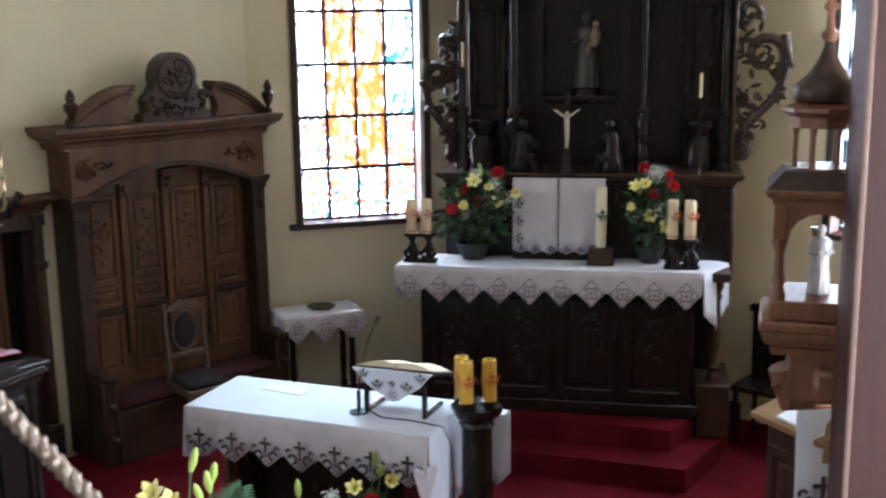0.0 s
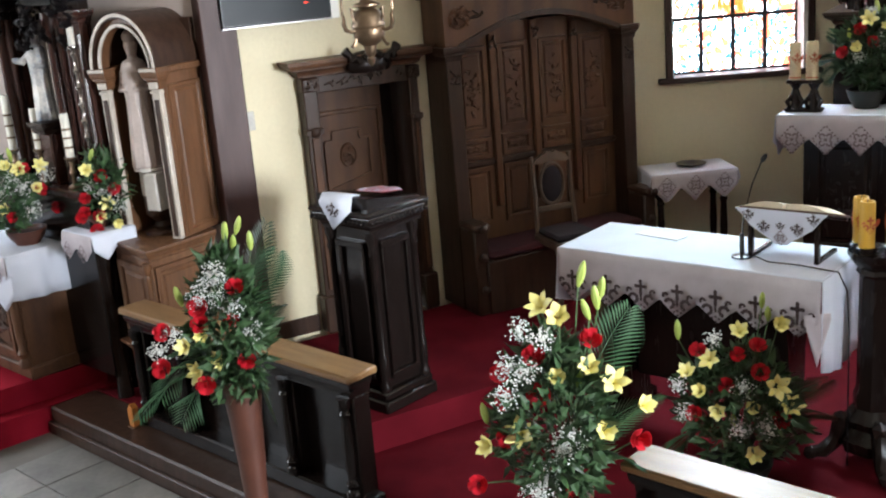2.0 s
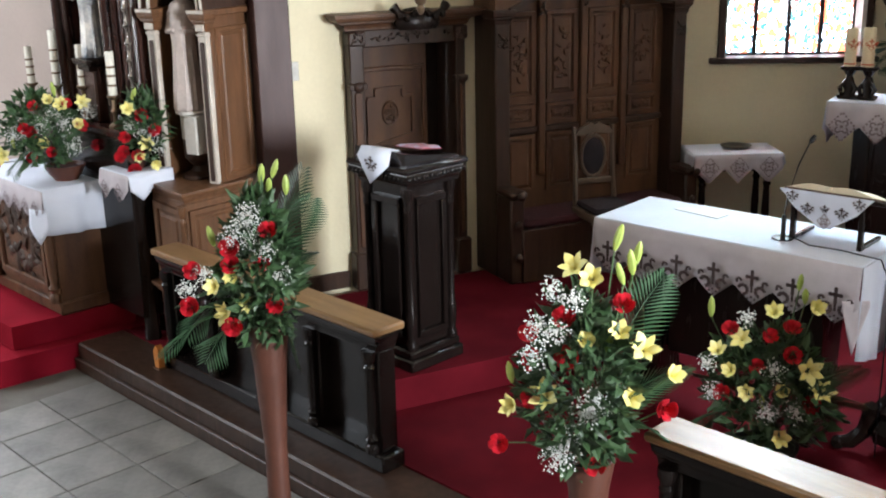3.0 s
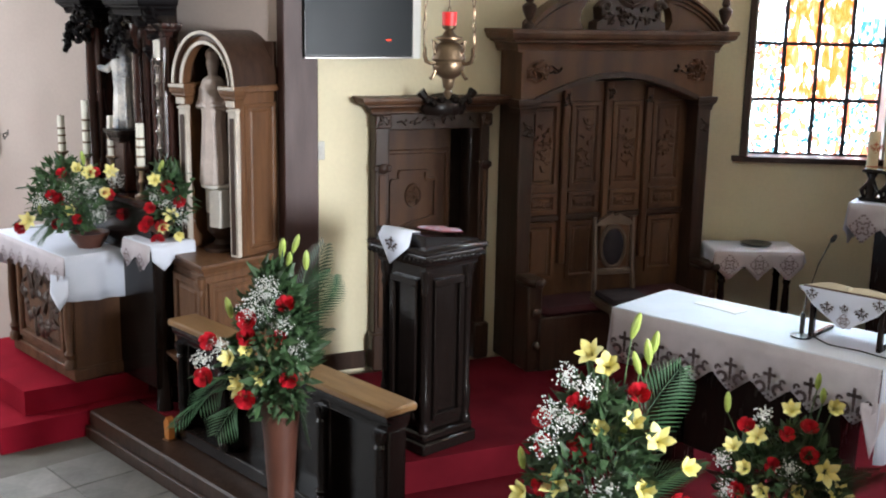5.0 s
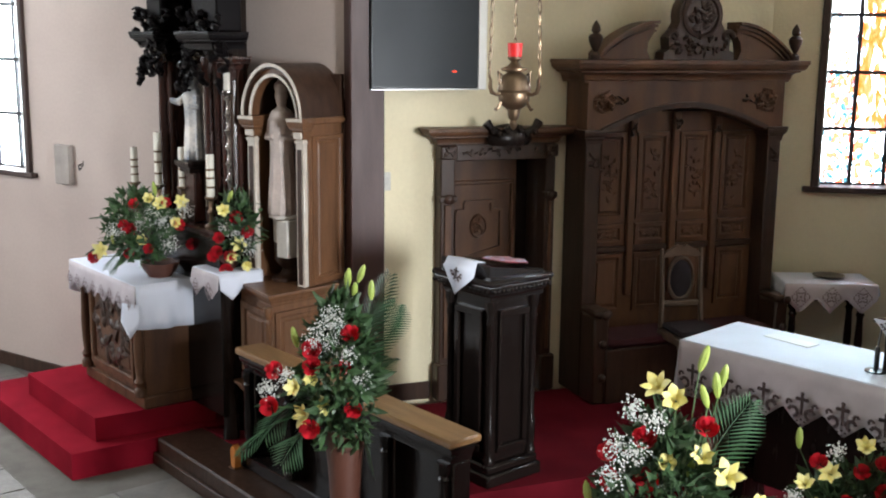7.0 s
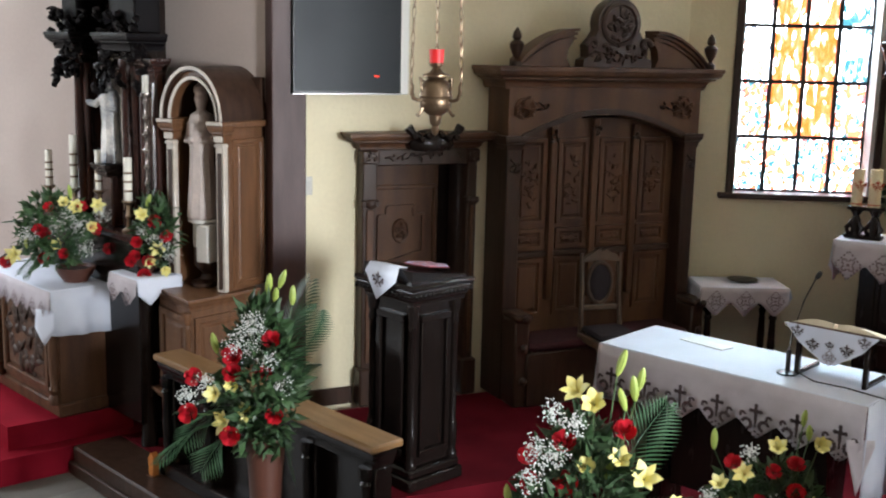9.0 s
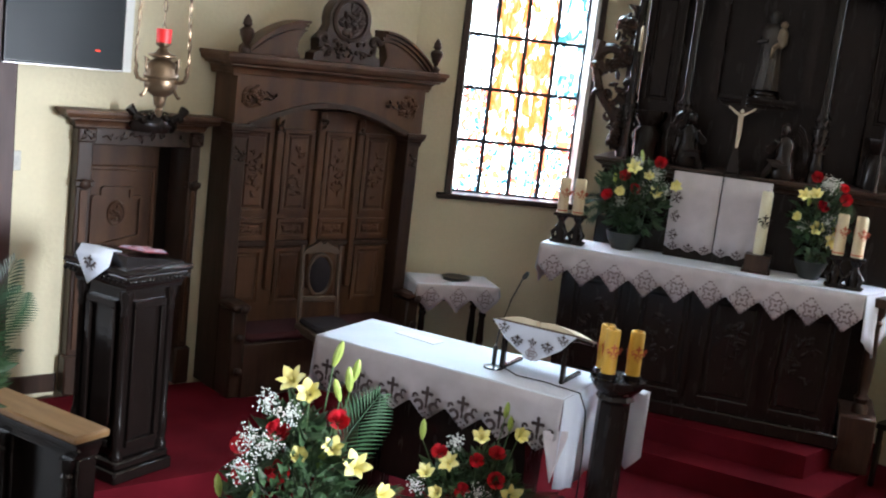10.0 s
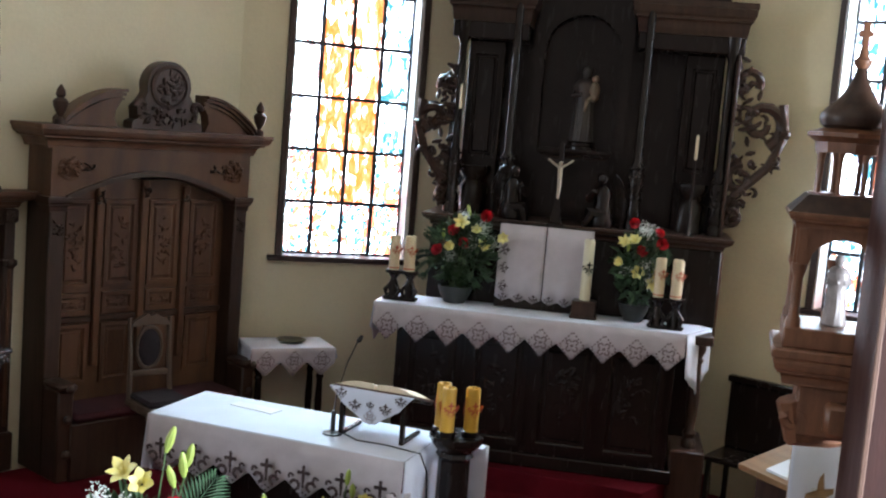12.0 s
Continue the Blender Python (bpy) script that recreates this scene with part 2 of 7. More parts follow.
kerb = setting("trim_kerb", kb, OAK_DARK, "dark wooden step along the communion rail")
kerb.matrix_basis = F_R
box_b = box(B(), -2.80, 8.2, -0.20, -0.168, -0.011, 0.075, 0.006)
setting("trim_kerb_foot", box_b, OAK_DARK, "dark wooden moulding at the step").matrix_basis = F_R
slab("floor_dais", [(-4.80, 5.30), (-3.55, 4.48), (-2.02, 7.0), (-1.96, 8.72), (-2.6, 8.36), (-3.1, 8.0)], Z_LOW + 0.007, Z_DAIS, CARPET, "red carpeted raised floor before the throne")
F_ST = pose(0.19, 7.06, 0, 0, 0, -8)
slab("floor_altar_step_low", [tuple((F_ST @ Vector(p)).xy) for p in ((-2.2, 0, 0), (0, 0, 0), (0.17, 0.62, 0), (0.25, 1.5, 0), (-2.15, 1.5, 0))], Z_LOW + 0.007, 0.342, CARPET, "red carpeted altar step")
slab("floor_altar_step_high", [tuple((F_ST @ Vector(p)).xy) for p in ((-2.1, 0.28, 0), (-0.14, 0.28, 0), (-0.02, 0.66, 0), (0.02, 1.45, 0), (-2.1, 1.45, 0))], 0.343, 0.50, CARPET, "red carpeted altar step")
# skirting
for nm, F, s0, s1, y in (("baseboard_chancel", F_N, 0.12, 0.47, 0.12), ("baseboard_nave", NAVE_E, 0.0, 5.2, 0.0)):
    z = Z_DAIS if F is F_N else 0
    setting(nm, box(B(), s0, s1, y - 0.02, y - 0.002, z, z + 0.12, 0.004), OAK_DARK, "dark wooden skirting board").matrix_basis = F

# wooden post where the chancel begins
post = thing("wall_post", "dark red-brown wooden post at the chancel wall", "post", F_N)
part("shaft", box(B(), -0.125, 0.10, -0.03, 0.115, 0.0, TOP - 0.01, 0.008), REDWOOD, post)
part("foot", box(B(), -0.14, 0.115, -0.045, 0.115, 0.0, 0.42, 0.01), REDWOOD, post)

# ---- windows ----


def glass(name, cols, scale=19.0, thin=(1, 1, 0.35)):
    """Tinted see-through glass: bands of colour by place."""
    m = bpy.data.materials.new(name)
    m.use_nodes = True
    nt = m.node_tree
    nt.nodes.remove(nt.nodes["Principled BSDF"])
    geo = nt.nodes.new("ShaderNodeNewGeometry")
    mp = nt.nodes.new("ShaderNodeMapping")
    mp.inputs["Scale"].default_value = thin
    nt.links.new(geo.outputs["Position"], mp.inputs[0])
    vo = nt.nodes.new("ShaderNodeTexVoronoi")
    vo.inputs["Scale"].default_value = scale
    nt.links.new(mp.outputs[0], vo.inputs["Vector"])
    sp = nt.nodes.new("ShaderNodeSeparateColor")
    nt.links.new(vo.outputs["Color"], sp.inputs[0])
    no = nt.nodes.new("ShaderNodeTexNoise")
    no.inputs["Scale"].default_value, no.inputs["Detail"].default_value = scale * 1.1, 1.5
    nt.links.new(mp.outputs[0], no.inputs["Vector"])
    val = nt.nodes.new("ShaderNodeMath")
    val.operation = "MULTIPLY_ADD"
    val.inputs[1].default_value = 0.9
    half = nt.nodes.new("ShaderNodeMath")
    half.operation = "MULTIPLY_ADD"
    half.inputs[1].default_value, half.inputs[2].default_value = 0.62, -0.26
    nt.links.new(sp.outputs[0], half.inputs[0])
    nt.links.new(no.outputs["Fac"], val.inputs[0])
    nt.links.new(half.outputs[0], val.inputs[2])
    ramp = nt.nodes.new("ShaderNodeValToRGB")
    el = ramp.color_ramp.elements
    cols = [(p, [v ** 0.5 for v in c]) for p, c in cols]      # the light crosses both faces of a pane
    el[0].position, el[0].color = 0.0, (*cols[0][1], 1)
    el[1].position, el[1].color = cols[1][0], (*cols[1][1], 1)
    for p, c in cols[2:]:
        e = el.new(p)
        e.color = (*c, 1)
    nt.links.new(val.outputs[0], ramp.inputs[0])
    tr = nt.nodes.new("ShaderNodeBsdfTransparent")
    nt.links.new(ramp.outputs[0], tr.inputs[0])
    gl = nt.nodes.new("ShaderNodeBsdfGlossy")
    gl.inputs["Roughness"].default_value = 0.15
    mx = nt.nodes.new("ShaderNodeMixShader")
    mx.inputs[0].default_value = 0.05
    nt.links.new(tr.outputs[0], mx.inputs[1])
    nt.links.new(gl.outputs[0], mx.inputs[2])
    nt.links.new(mx.outputs[0], nt.nodes["Material Output"].inputs[0])
    return m


WHITE_G, PALE_G, MILK = (0.95, 0.97, 1.0), (0.045, 0.075, 0.10), (0.24, 0.048, 0.022)
YEL, ORA, CYA, BLU, RED_G, VIO = (0.16, 0.037, 0.0085), (0.12, 0.026, 0.0030), (0.005, 0.030, 0.034), (0.012, 0.028, 0.075), (0.05, 0.006, 0.010), (0.024, 0.012, 0.045)
G_WARM = glass("glass_warm", [(0, WHITE_G), (0.28, WHITE_G), (0.38, MILK), (0.50, YEL), (0.56, ORA), (0.59, YEL), (0.66, MILK), (0.76, WHITE_G)])
G_COOL = glass("glass_cool", [(0, MILK), (0.20, WHITE_G), (0.38, WHITE_G), (0.46, PALE_G), (0.53, CYA), (0.58, PALE_G), (0.62, WHITE_G), (0.68, VIO), (0.72, WHITE_G)])
G_PALE = glass("glass_pale", [(0, WHITE_G), (0.58, WHITE_G), (0.66, PALE_G), (0.74, MILK), (0.80, WHITE_G)])
G_LOW = glass("glass_low", [(0, MILK), (0.22, MILK), (0.28, WHITE_G), (0.40, WHITE_G), (0.46, PALE_G), (0.53, CYA), (0.57, PALE_G), (0.62, WHITE_G), (0.68, RED_G), (0.71, MILK)], 22.0, (1, 1, 0.6))
G_CLEAR = glass("glass_clear", [(0, WHITE_G), (0.8, (0.95, 0.95, 0.92))])
LEAD = mat("window_bar", (0.035, 0.035, 0.04), 0.5, 0.3, 8)
FRAME_W = mat("window_wood", (0.045, 0.022, 0.016), 0.5, 0.4, 5, 0.2, 40, stretch=(4, 4, 1))
DAY = glow("daylight_backdrop", (0.80, 0.91, 1.0), 26.0)


def window(name, F, s0, s1, z0, z1, cols, rows, mats, label, deep=0.16, rim=0.05, sill=True):
    """A wooden window with bars and panes in a wall opening, and the bright day outside."""
    w = tagged(new(name), label, "window", kind="structure")
    w.matrix_basis = F
    bm = B()
    for a, b in ((s0, s0 + rim), (s1 - rim, s1)):
        box(bm, a, b, -0.03, deep + 0.05, z0, z1, 0.006)
    box(bm, s0 + rim, s1 - rim, -0.025, deep + 0.05, z1 - rim, z1, 0.006)
    part("window_frame", bm, FRAME_W, w)
    part("window_sill", box(B(), s0 - 0.06, s1 + 0.06, -0.05, deep + 0.05, z0 - 0.012, z0 + 0.03, 0.008), FRAME_W, w)
    part("reveal", box(box(B(), s0 + rim, s0 + rim + 0.012, -0.015, deep, z0 + 0.03, z1 - rim), s1 - rim - 0.03, s1 - rim, -0.015, deep, z0 + 0.03, z1 - rim), mat(name + "_reveal", (0.75, 0.74, 0.70), 0.8), w)
    g0, g1, h0, h1 = s0 + rim + 0.012, s1 - rim - 0.03, z0 + 0.03, z1 - rim
    dx, dz = (g1 - g0) / cols, (h1 - h0) / rows
    bar = B()
    for i in range(cols + 1):
        box(bar, g0 + i * dx - 0.015, g0 + i * dx + 0.015, deep, deep + 0.025, h0, h1)
    part("glazing_bar", bar, LEAD, w)
    bar = B()
    for j in range(rows + 1):
        box(bar, g0, g1, deep - 0.004, deep + 0.022, h0 + j * dz - 0.014, h0 + j * dz + 0.014)
    part("cross_bar", bar, LEAD, w)
    pane = {}
    for i in range(cols):
        for j in range(rows):
            k = mats(i, j)
            if k not in pane:
                pane[k] = mesh_of("pane", box(B(), 0, dx - 0.012, 0, 0.004, 0, dz - 0.012), k)
            p = new("pane", pane[k])
            p.parent = w
            p.location = (g0 + i * dx + 0.006, deep + 0.012, h0 + j * dz + 0.006)
    return w


window("window_1", F_W, 0.66, 1.78, 1.70, 4.7, 4, 7, lambda i, j: G_LOW if j == 0 or (j == 1 and i in (0, 3)) else (G_WARM if i in (1, 2) else (G_COOL if i == 3 else G_PALE)), "tall stained glass window with dark bars, bright daylight behind")
window("window_2", F_E, 1.30, 2.42, 1.70, 4.7, 4, 7, lambda i, j: G_LOW if j == 0 else (G_WARM if i in (1, 2) else G_COOL), "tall stained glass window with dark bars behind the shrine")
window("window_3", NAVE_E, 1.05, 2.10, 1.66, 4.4, 3, 6, lambda i, j: G_CLEAR, "tall window of the nave with dark frame, bright daylight behind")


def backdrop(F, s0, s1, z0, z1, y):
    setting("backdrop", box(B(), s0, s1, y, y + 0.02, z0, z1), DAY, "bright overcast sky outside").matrix_basis = F


backdrop(F_W, 0.3, 2.1, 1.5, 4.9, 0.55)
backdrop(F_E, 0.9, 2.8, 1.5, 4.9, 0.55)
backdrop(NAVE_E, 0.7, 2.5, 1.4, 4.7, 0.55)


# ---- cloths with cut-work lace edges ----


def zig(x, pitch, depth):
    t = (x / pitch) % 1.0
    return depth * (1 - abs(2 * t - 1))


def drop_sheet(x0, x1, top, drop, pitch, depth, y=0.0, wave=0.008, seed=0.0, step=0.02):
    """A hanging sheet in the xz plane at y, with a zigzag foot."""
    bm = B()
    n = max(4, round((x1 - x0) / step))
    prev = None
    for i in range(n + 1):
        x = x0 + (x1 - x0) * i / n
        low = top - drop - zig(x - x0, pitch, depth)
        col = []
        for k in range(5):
            z = top + (low - top) * k / 4
            wv = wave * math.sin(x * 17 + seed) * k / 4 + wave * 0.6 * math.sin(x * 41 + 2 * seed) * k / 4
            col.append(bm.verts.new((x, y + wv - 0.012 * k / 4, z)))
        if prev:
            for k in range(4):
                bm.faces.new((prev[k], col[k], col[k + 1], prev[k + 1]))
        prev = col
    return bm


def arc_pts(cx, cz, r, a0, a1, n=7):
    return [(cx + r * math.cos(a0 + (a1 - a0) * i / n), cz + r * math.sin(a0 + (a1 - a0) * i / n)) for i in range(n + 1)]


def ribbon(bm, pts, w, y, th=0.0015):
    """A flat band along points of the xz plane."""
    for (ax, az), (bx, bz) in zip(pts, pts[1:]):
        d = Vector((bx - ax, bz - az))
        if d.length < 1e-6:
            continue
        p = Vector((-d.y, d.x)).normalized() * w / 2
        prism(bm, [(ax + p.x, az + p.y), (ax - p.x, az - p.y), (bx - p.x, bz - p.y), (bx + p.x, bz + p.y)], y - th, y)
    return bm


def motif_mesh(size, y=0.0):
    """One lace figure: a cross over two scrolls and small holes."""
    bm = B()
    s = size
    ribbon(bm, [(0, 0.08 * s), (0, 0.46 * s)], 0.09 * s, y)
    for cx, cz in ((0, 0.47), (-0.14, 0.32), (0.14, 0.32)):
        ribbon(bm, arc_pts(cx * s, cz * s, 0.035 * s, 0, 6.28, 6), 0.05 * s, y)
    ribbon(bm, [(-0.13 * s, 0.32 * s), (0.13 * s, 0.32 * s)], 0.09 * s, y)
    for sx in (-1, 1):
        ribbon(bm, arc_pts(sx * 0.24 * s, -0.05 * s, 0.13 * s, sx * 0.2 + (0 if sx > 0 else math.pi), sx * 4.6 + (0 if sx > 0 else math.pi), 8), 0.095 * s, y)
        ribbon(bm, arc_pts(sx * 0.36 * s, 0.17 * s, 0.07 * s, 0, 4.0, 6), 0.075 * s, y)
    ribbon(bm, [(0, 0.1 * s), (0, -0.1 * s)], 0.06 * s, y)
    for x, z in ((0, -0.22), (-0.1, -0.27), (0.1, -0.27), (0, -0.36)):
        ribbon(bm, [(x * s - 0.03 * s, z * s), (x * s + 0.03 * s, z * s)], 0.05 * s, y)
    return bm


def diamond_mesh(size, y=0.0):
    """One lace figure for a pointed hem: a lozenge border round a four-petalled flower, with a row of eyelets."""
    bm = B()
    s = size
    loz = [(0, 0.46), (0.40, 0.02), (0, -0.44), (-0.40, 0.02)]
    for (ax, az), (bx, bz) in zip(loz, loz[1:] + loz[:1]):
        for k in range(5):
            p, q = (k + 0.12) / 5, (k + 0.70) / 5
            ribbon(bm, [((ax + (bx - ax) * p) * s, (az + (bz - az) * p) * s), ((ax + (bx - ax) * q) * s, (az + (bz - az) * q) * s)], 0.060 * s, y)
    for k in range(4):
        a = math.pi / 4 + k * math.pi / 2
        ribbon(bm, arc_pts(0.15 * s * math.cos(a), 0.02 * s + 0.15 * s * math.sin(a), 0.078 * s, a - 2.3, a + 2.3, 7), 0.058 * s, y)
    ribbon(bm, [(-0.05 * s, 0.02 * s), (0.05 * s, 0.02 * s)], 0.09 * s, y)
    return bm


def lace_front(parent, x0, x1, top, drop, pitch, depth, y, size, motif_z, seed=0.0, figure=motif_mesh, net=None):
    sh = part("lace_edge", drop_sheet(x0, x1, top, drop, pitch, depth, y, seed=seed), LACE_SHADED, parent, "white cut-work lace hem with zigzag points")
    sh.modifiers.new("thick", "SOLIDIFY").thickness = 0.003
    me = mesh_of("lace_motif", figure(size), net or LACE_HOLE)
    x = x0 + pitch / 2
    while x < x1 - pitch * 0.2:
        o = new("lace_motif", me)
        o.parent = parent
        o.location = (x, y - 0.024, motif_z)
        x += pitch


def cloth_top(parent, x0, x1, y0, y1, z):
    part("cloth_top", box(B(), x0, x1, y0, y1, z - 0.012, z, 0.005), LINEN, parent)


def turned(h, r, base=True):
    """A profile of a turned baluster of height h."""
    p = [(r * 1.2, 0), (r * 1.2, 0.06 * h), (r * 0.8, 0.09 * h), (r * 1.15, 0.14 * h), (r * 0.7, 0.18 * h), (r * 0.9, 0.3 * h), (r * 1.0, 0.5 * h),
         (r * 0.75, 0.8 * h), (r * 1.05, 0.84 * h), (r * 0.75, 0.87 * h), (r * 1.25, 0.93 * h), (r * 1.25, h)]
    return p


def moulding(bm, x0, x1, y0, y1, z0, z1, grow, steps=4, mi=0):
    """A moulded cornice: fillet, hollow, step, roll and fillet, mitred on the front and both ends."""
    h = z1 - z0
    prof = [(0.0, 0.0), (0.10, 0.0), (0.10, 0.09), (0.16, 0.11)]
    prof += [(0.16 + 0.36 * (1 - math.cos(0.5 * math.pi * k / 4)), 0.11 + 0.34 * math.sin(0.5 * math.pi * k / 4)) for k in range(1, 5)]
    prof += [(0.60, 0.45), (0.60, 0.53)]
    prof += [(0.62 + 0.30 * math.sin(0.5 * math.pi * k / 4), 0.53 + 0.28 * (1 - math.cos(0.5 * math.pi * k / 4))) for k in range(1, 5)]
    prof += [(1.0, 0.82), (1.0, 0.97), (0.97, 1.0)]
    rings = []
    for g, t in prof:
        e, z = grow * g, z0 + h * t
        rings.append([bm.verts.new(p) for p in ((x0 - e, y1, z), (x0 - e, y0 - e, z), (x1 + e, y0 - e, z), (x1 + e, y1, z))])
    fs = [bm.faces.new(rings[0][::-1]), bm.faces.new(rings[-1])]
    for a, b in zip(rings, rings[1:]):
        fs += [bm.faces.new((a[k], a[(k + 1) % 4], b[(k + 1) % 4], b[k])) for k in range(4)]
    for f in fs:
        f.material_index = mi
    return bm


def panel(parent, x0, x1, z0, z1, y, material, rim=0.035, deep=0.018, relief=None):
    """A framed panel: raised rim, sunk field with a bevelled centre, in one piece."""
    bm = B()
    w = min(x1 - x0, z1 - z0) / 2
    loops = [(0, 0), (0.003, deep), (rim * 0.8, deep), (rim, deep * 0.65), (rim * 1.08, deep * 0.1), (rim * 1.45, deep * 0.1), (rim * 1.75, deep * 0.6)]
    rings = [[bm.verts.new(p) for p in ((x0 + e, y - d, z0 + e), (x1 - e, y - d, z0 + e), (x1 - e, y - d, z1 - e), (x0 + e, y - d, z1 - e))] for e, d in loops if e < 0.9 * w]
    for a, b in zip(rings, rings[1:]):
        for k in range(4):
            bm.faces.new((a[k], a[(k + 1) % 4], b[(k + 1) % 4], b[k]))
    bm.faces.new(rings[-1])
    bm.faces.new(rings[0][::-1])
    return part("panel", bm, material, parent, smooth=False)


def carving(parent, name, cx, cz, w, h, y, material, n=26, seed=1, thick=0.02):
    """A carved relief: scrolls, leaves and bosses on a board."""
    rnd = random.Random(seed)
    bm = B()
    for i in range(n):
        a = rnd.uniform(0, 6.28)
        r = math.sqrt(rnd.random())
        x, z = cx + 0.5 * w * r * math.cos(a), cz + 0.5 * h * r * math.sin(a)
        blob(bm, (0, 0, 0), 1, Matrix.LocRotScale((x, y, z), Euler((0, rnd.uniform(0, 3.1), 0)), (rnd.uniform(0.10, 0.22) * min(w, h) + 0.004, thick * rnd.uniform(0.5, 1.1), rnd.uniform(0.04, 0.10) * min(w, h) + 0.003)))
    o = part(name, bm, material, parent)
    o["kind"] = "stuff"
    return o


# ---- the throne ----
throne = thing("throne", "tall carved dark oak throne with arched paneled back and broken pediment", "throne", F_N)
TF, TB = -0.20, 0.10
throne_back = part("back_board", box(B(), 1.47, 3.00, -0.06, TB, Z_DAIS, 2.30), OAK, throne)
for s in (1.445, 2.90):
    part("side_post", box(B(), s, s + 0.11, TF, TB, Z_DAIS, 2.17, 0.008), OAK_DARK, throne)
    part("capital", moulding(B(), s, s + 0.11, TF, -0.05, 2.09, 2.19, 0.03, 3), OAK_DARK, throne)
    carving(throne, "carving", s + 0.055, 1.98, 0.09, 0.14, TF, OAK_DARK, 12, 4)
# arched head board
arch = [(1.445, 2.50), (1.445, 2.17)] + [(1.55 + (2.88 - 1.55) * i / 14, 2.16 + 0.17 * math.sin(math.pi * i / 14)) for i in range(15)] + [(3.01, 2.17), (3.01, 2.50)]
part("arched_head", prism(B(), arch, TF, TB), OAK, throne)
ar = [(1.55 + (2.88 - 1.55) * i / 18, 2.165 + 0.17 * math.sin(math.pi * i / 18)) for i in range(19)]
bm = B()
for (ax, az), (bx, bz) in zip(ar, ar[1:]):
    prism(bm, [(ax, az), (bx, bz), (bx, bz + 0.035), (ax, az + 0.035)], TF - 0.018, TF)
part("arch_moulding", bm, OAK_DARK, throne)
for s, sd in ((1.56, 11), (2.86, 12)):
    carving(throne, "rosette", s, 2.37, 0.15, 0.15, TF - 0.006, OAK, 26, sd, 0.026)
    part("rosette_ring", lathe(B(), [(0.075, 0), (0.075, 0.012), (0.062, 0.016), (0.055, 0.0)], 18, pose(s, TF, 2.37, 90, 0, 0)), OAK, throne)
    carving(throne, "leaf_carving", s + (0.12 if s < 2 else -0.12), 2.385, 0.16, 0.06, TF - 0.004, OAK_DARK, 14, sd + 5)
bm = moulding(B(), 1.42, 3.02, TF, TB, 2.50, 2.65, 0.11, 5)
part("cornice", bm, OAK, throne)
# broken pediment: two arcs that rise to the middle, cut hollow at their upper ends
for sgn in (-1, 1):
    c0 = 2.255
    top_a = [(0.76 - 0.44 * t, 2.672 + 0.215 * math.sin(t * math.pi / 2) ** 0.85) for t in [i / 12 for i in range(13)]]
    body_a = top_a + [(0.325, 2.83), (0.365, 2.77), (0.375, 2.71), (0.345, 2.652), (0.76, 2.652)]
    pts = [(c0 + sgn * x, z) for x, z in body_a]
    arc_p = part("pediment_arc", prism(B(), pts if sgn < 0 else pts[::-1], TF + 0.01, TF + 0.10), OAK, throne)
    for lift, thick, out in ((0.0, 0.020, 0.055), (-0.024, 0.020, 0.030), (-0.052, 0.012, 0.012)):
        bm = B()
        rows = []
        for x, z in top_a:
            rows.append([bm.verts.new((c0 + sgn * x, y, z + lift + h)) for y, h in ((TF - out, 0), (TF + 0.11, 0), (TF + 0.11, thick), (TF - out, thick))])
        for a, b in zip(rows, rows[1:]):
            for k in range(4):
                bm.faces.new((a[k], a[(k + 1) % 4], b[(k + 1) % 4], b[k]))
        bm.faces.new(rows[0])
        bm.faces.new(rows[-1][::-1])
        part("pediment_moulding", bm, OAK, arc_p)
    x = 1.475 if sgn < 0 else 3.06
    fin = [(0.035, 0), (0.035, 0.03), (0.014, 0.05), (0.03, 0.08), (0.046, 0.12), (0.048, 0.145), (0.036, 0.16), (0.02, 0.168), (0.032, 0.185), (0.026, 0.215), (0.012, 0.238), (0.003, 0.25)]
    part("finial", lathe(B(), fin, 14, pose(x, TF - 0.02, 2.651)), OAK_DARK, throne)
cr = [(1.985, 2.652), (1.99, 2.70), (2.03, 2.72), (2.02, 2.80), (2.07, 2.85), (2.10, 2.90)] + arc_pts(2.265, 2.945, 0.172, math.pi, 0, 16) + [(2.43, 2.90), (2.46, 2.85), (2.51, 2.80), (2.50, 2.72), (2.54, 2.70), (2.545, 2.652)]
throne_crest = part("crest", prism(B(), cr[::-1], TF - 0.03, TF + 0.08), OAK_DARK, throne)
part("crest_disc", lathe(B(), [(0.150, 0), (0.150, 0.014), (0.128, 0.022), (0.120, 0.008), (0.02, 0.006)], 26, pose(2.265, TF - 0.03, 2.945, 90, 0, 0)), OAK_DARK, throne_crest)
carving(throne_crest, "crest_carving", 2.265, 2.945, 0.20, 0.20, TF - 0.036, OAK_DARK, 34, 21, 0.024)
carving(throne_crest, "crest_carving", 2.265, 2.745, 0.46, 0.13, TF - 0.032, OAK_DARK, 44, 22, 0.024)
for sgn in (-1, 1):
    bm = B()
    tube(bm, [(2.265 + sgn * (0.21 + 0.055 * (1 - t) * math.cos(5.5 * t)), TF - 0.035, 2.80 + 0.055 * (1 - t) * math.sin(5.5 * t)) for t in [i / 12 for i in range(13)]], [0.022 - 0.012 * i / 12 for i in range(13)], 7)
    part("crest_scroll", bm, OAK_DARK, throne_crest)
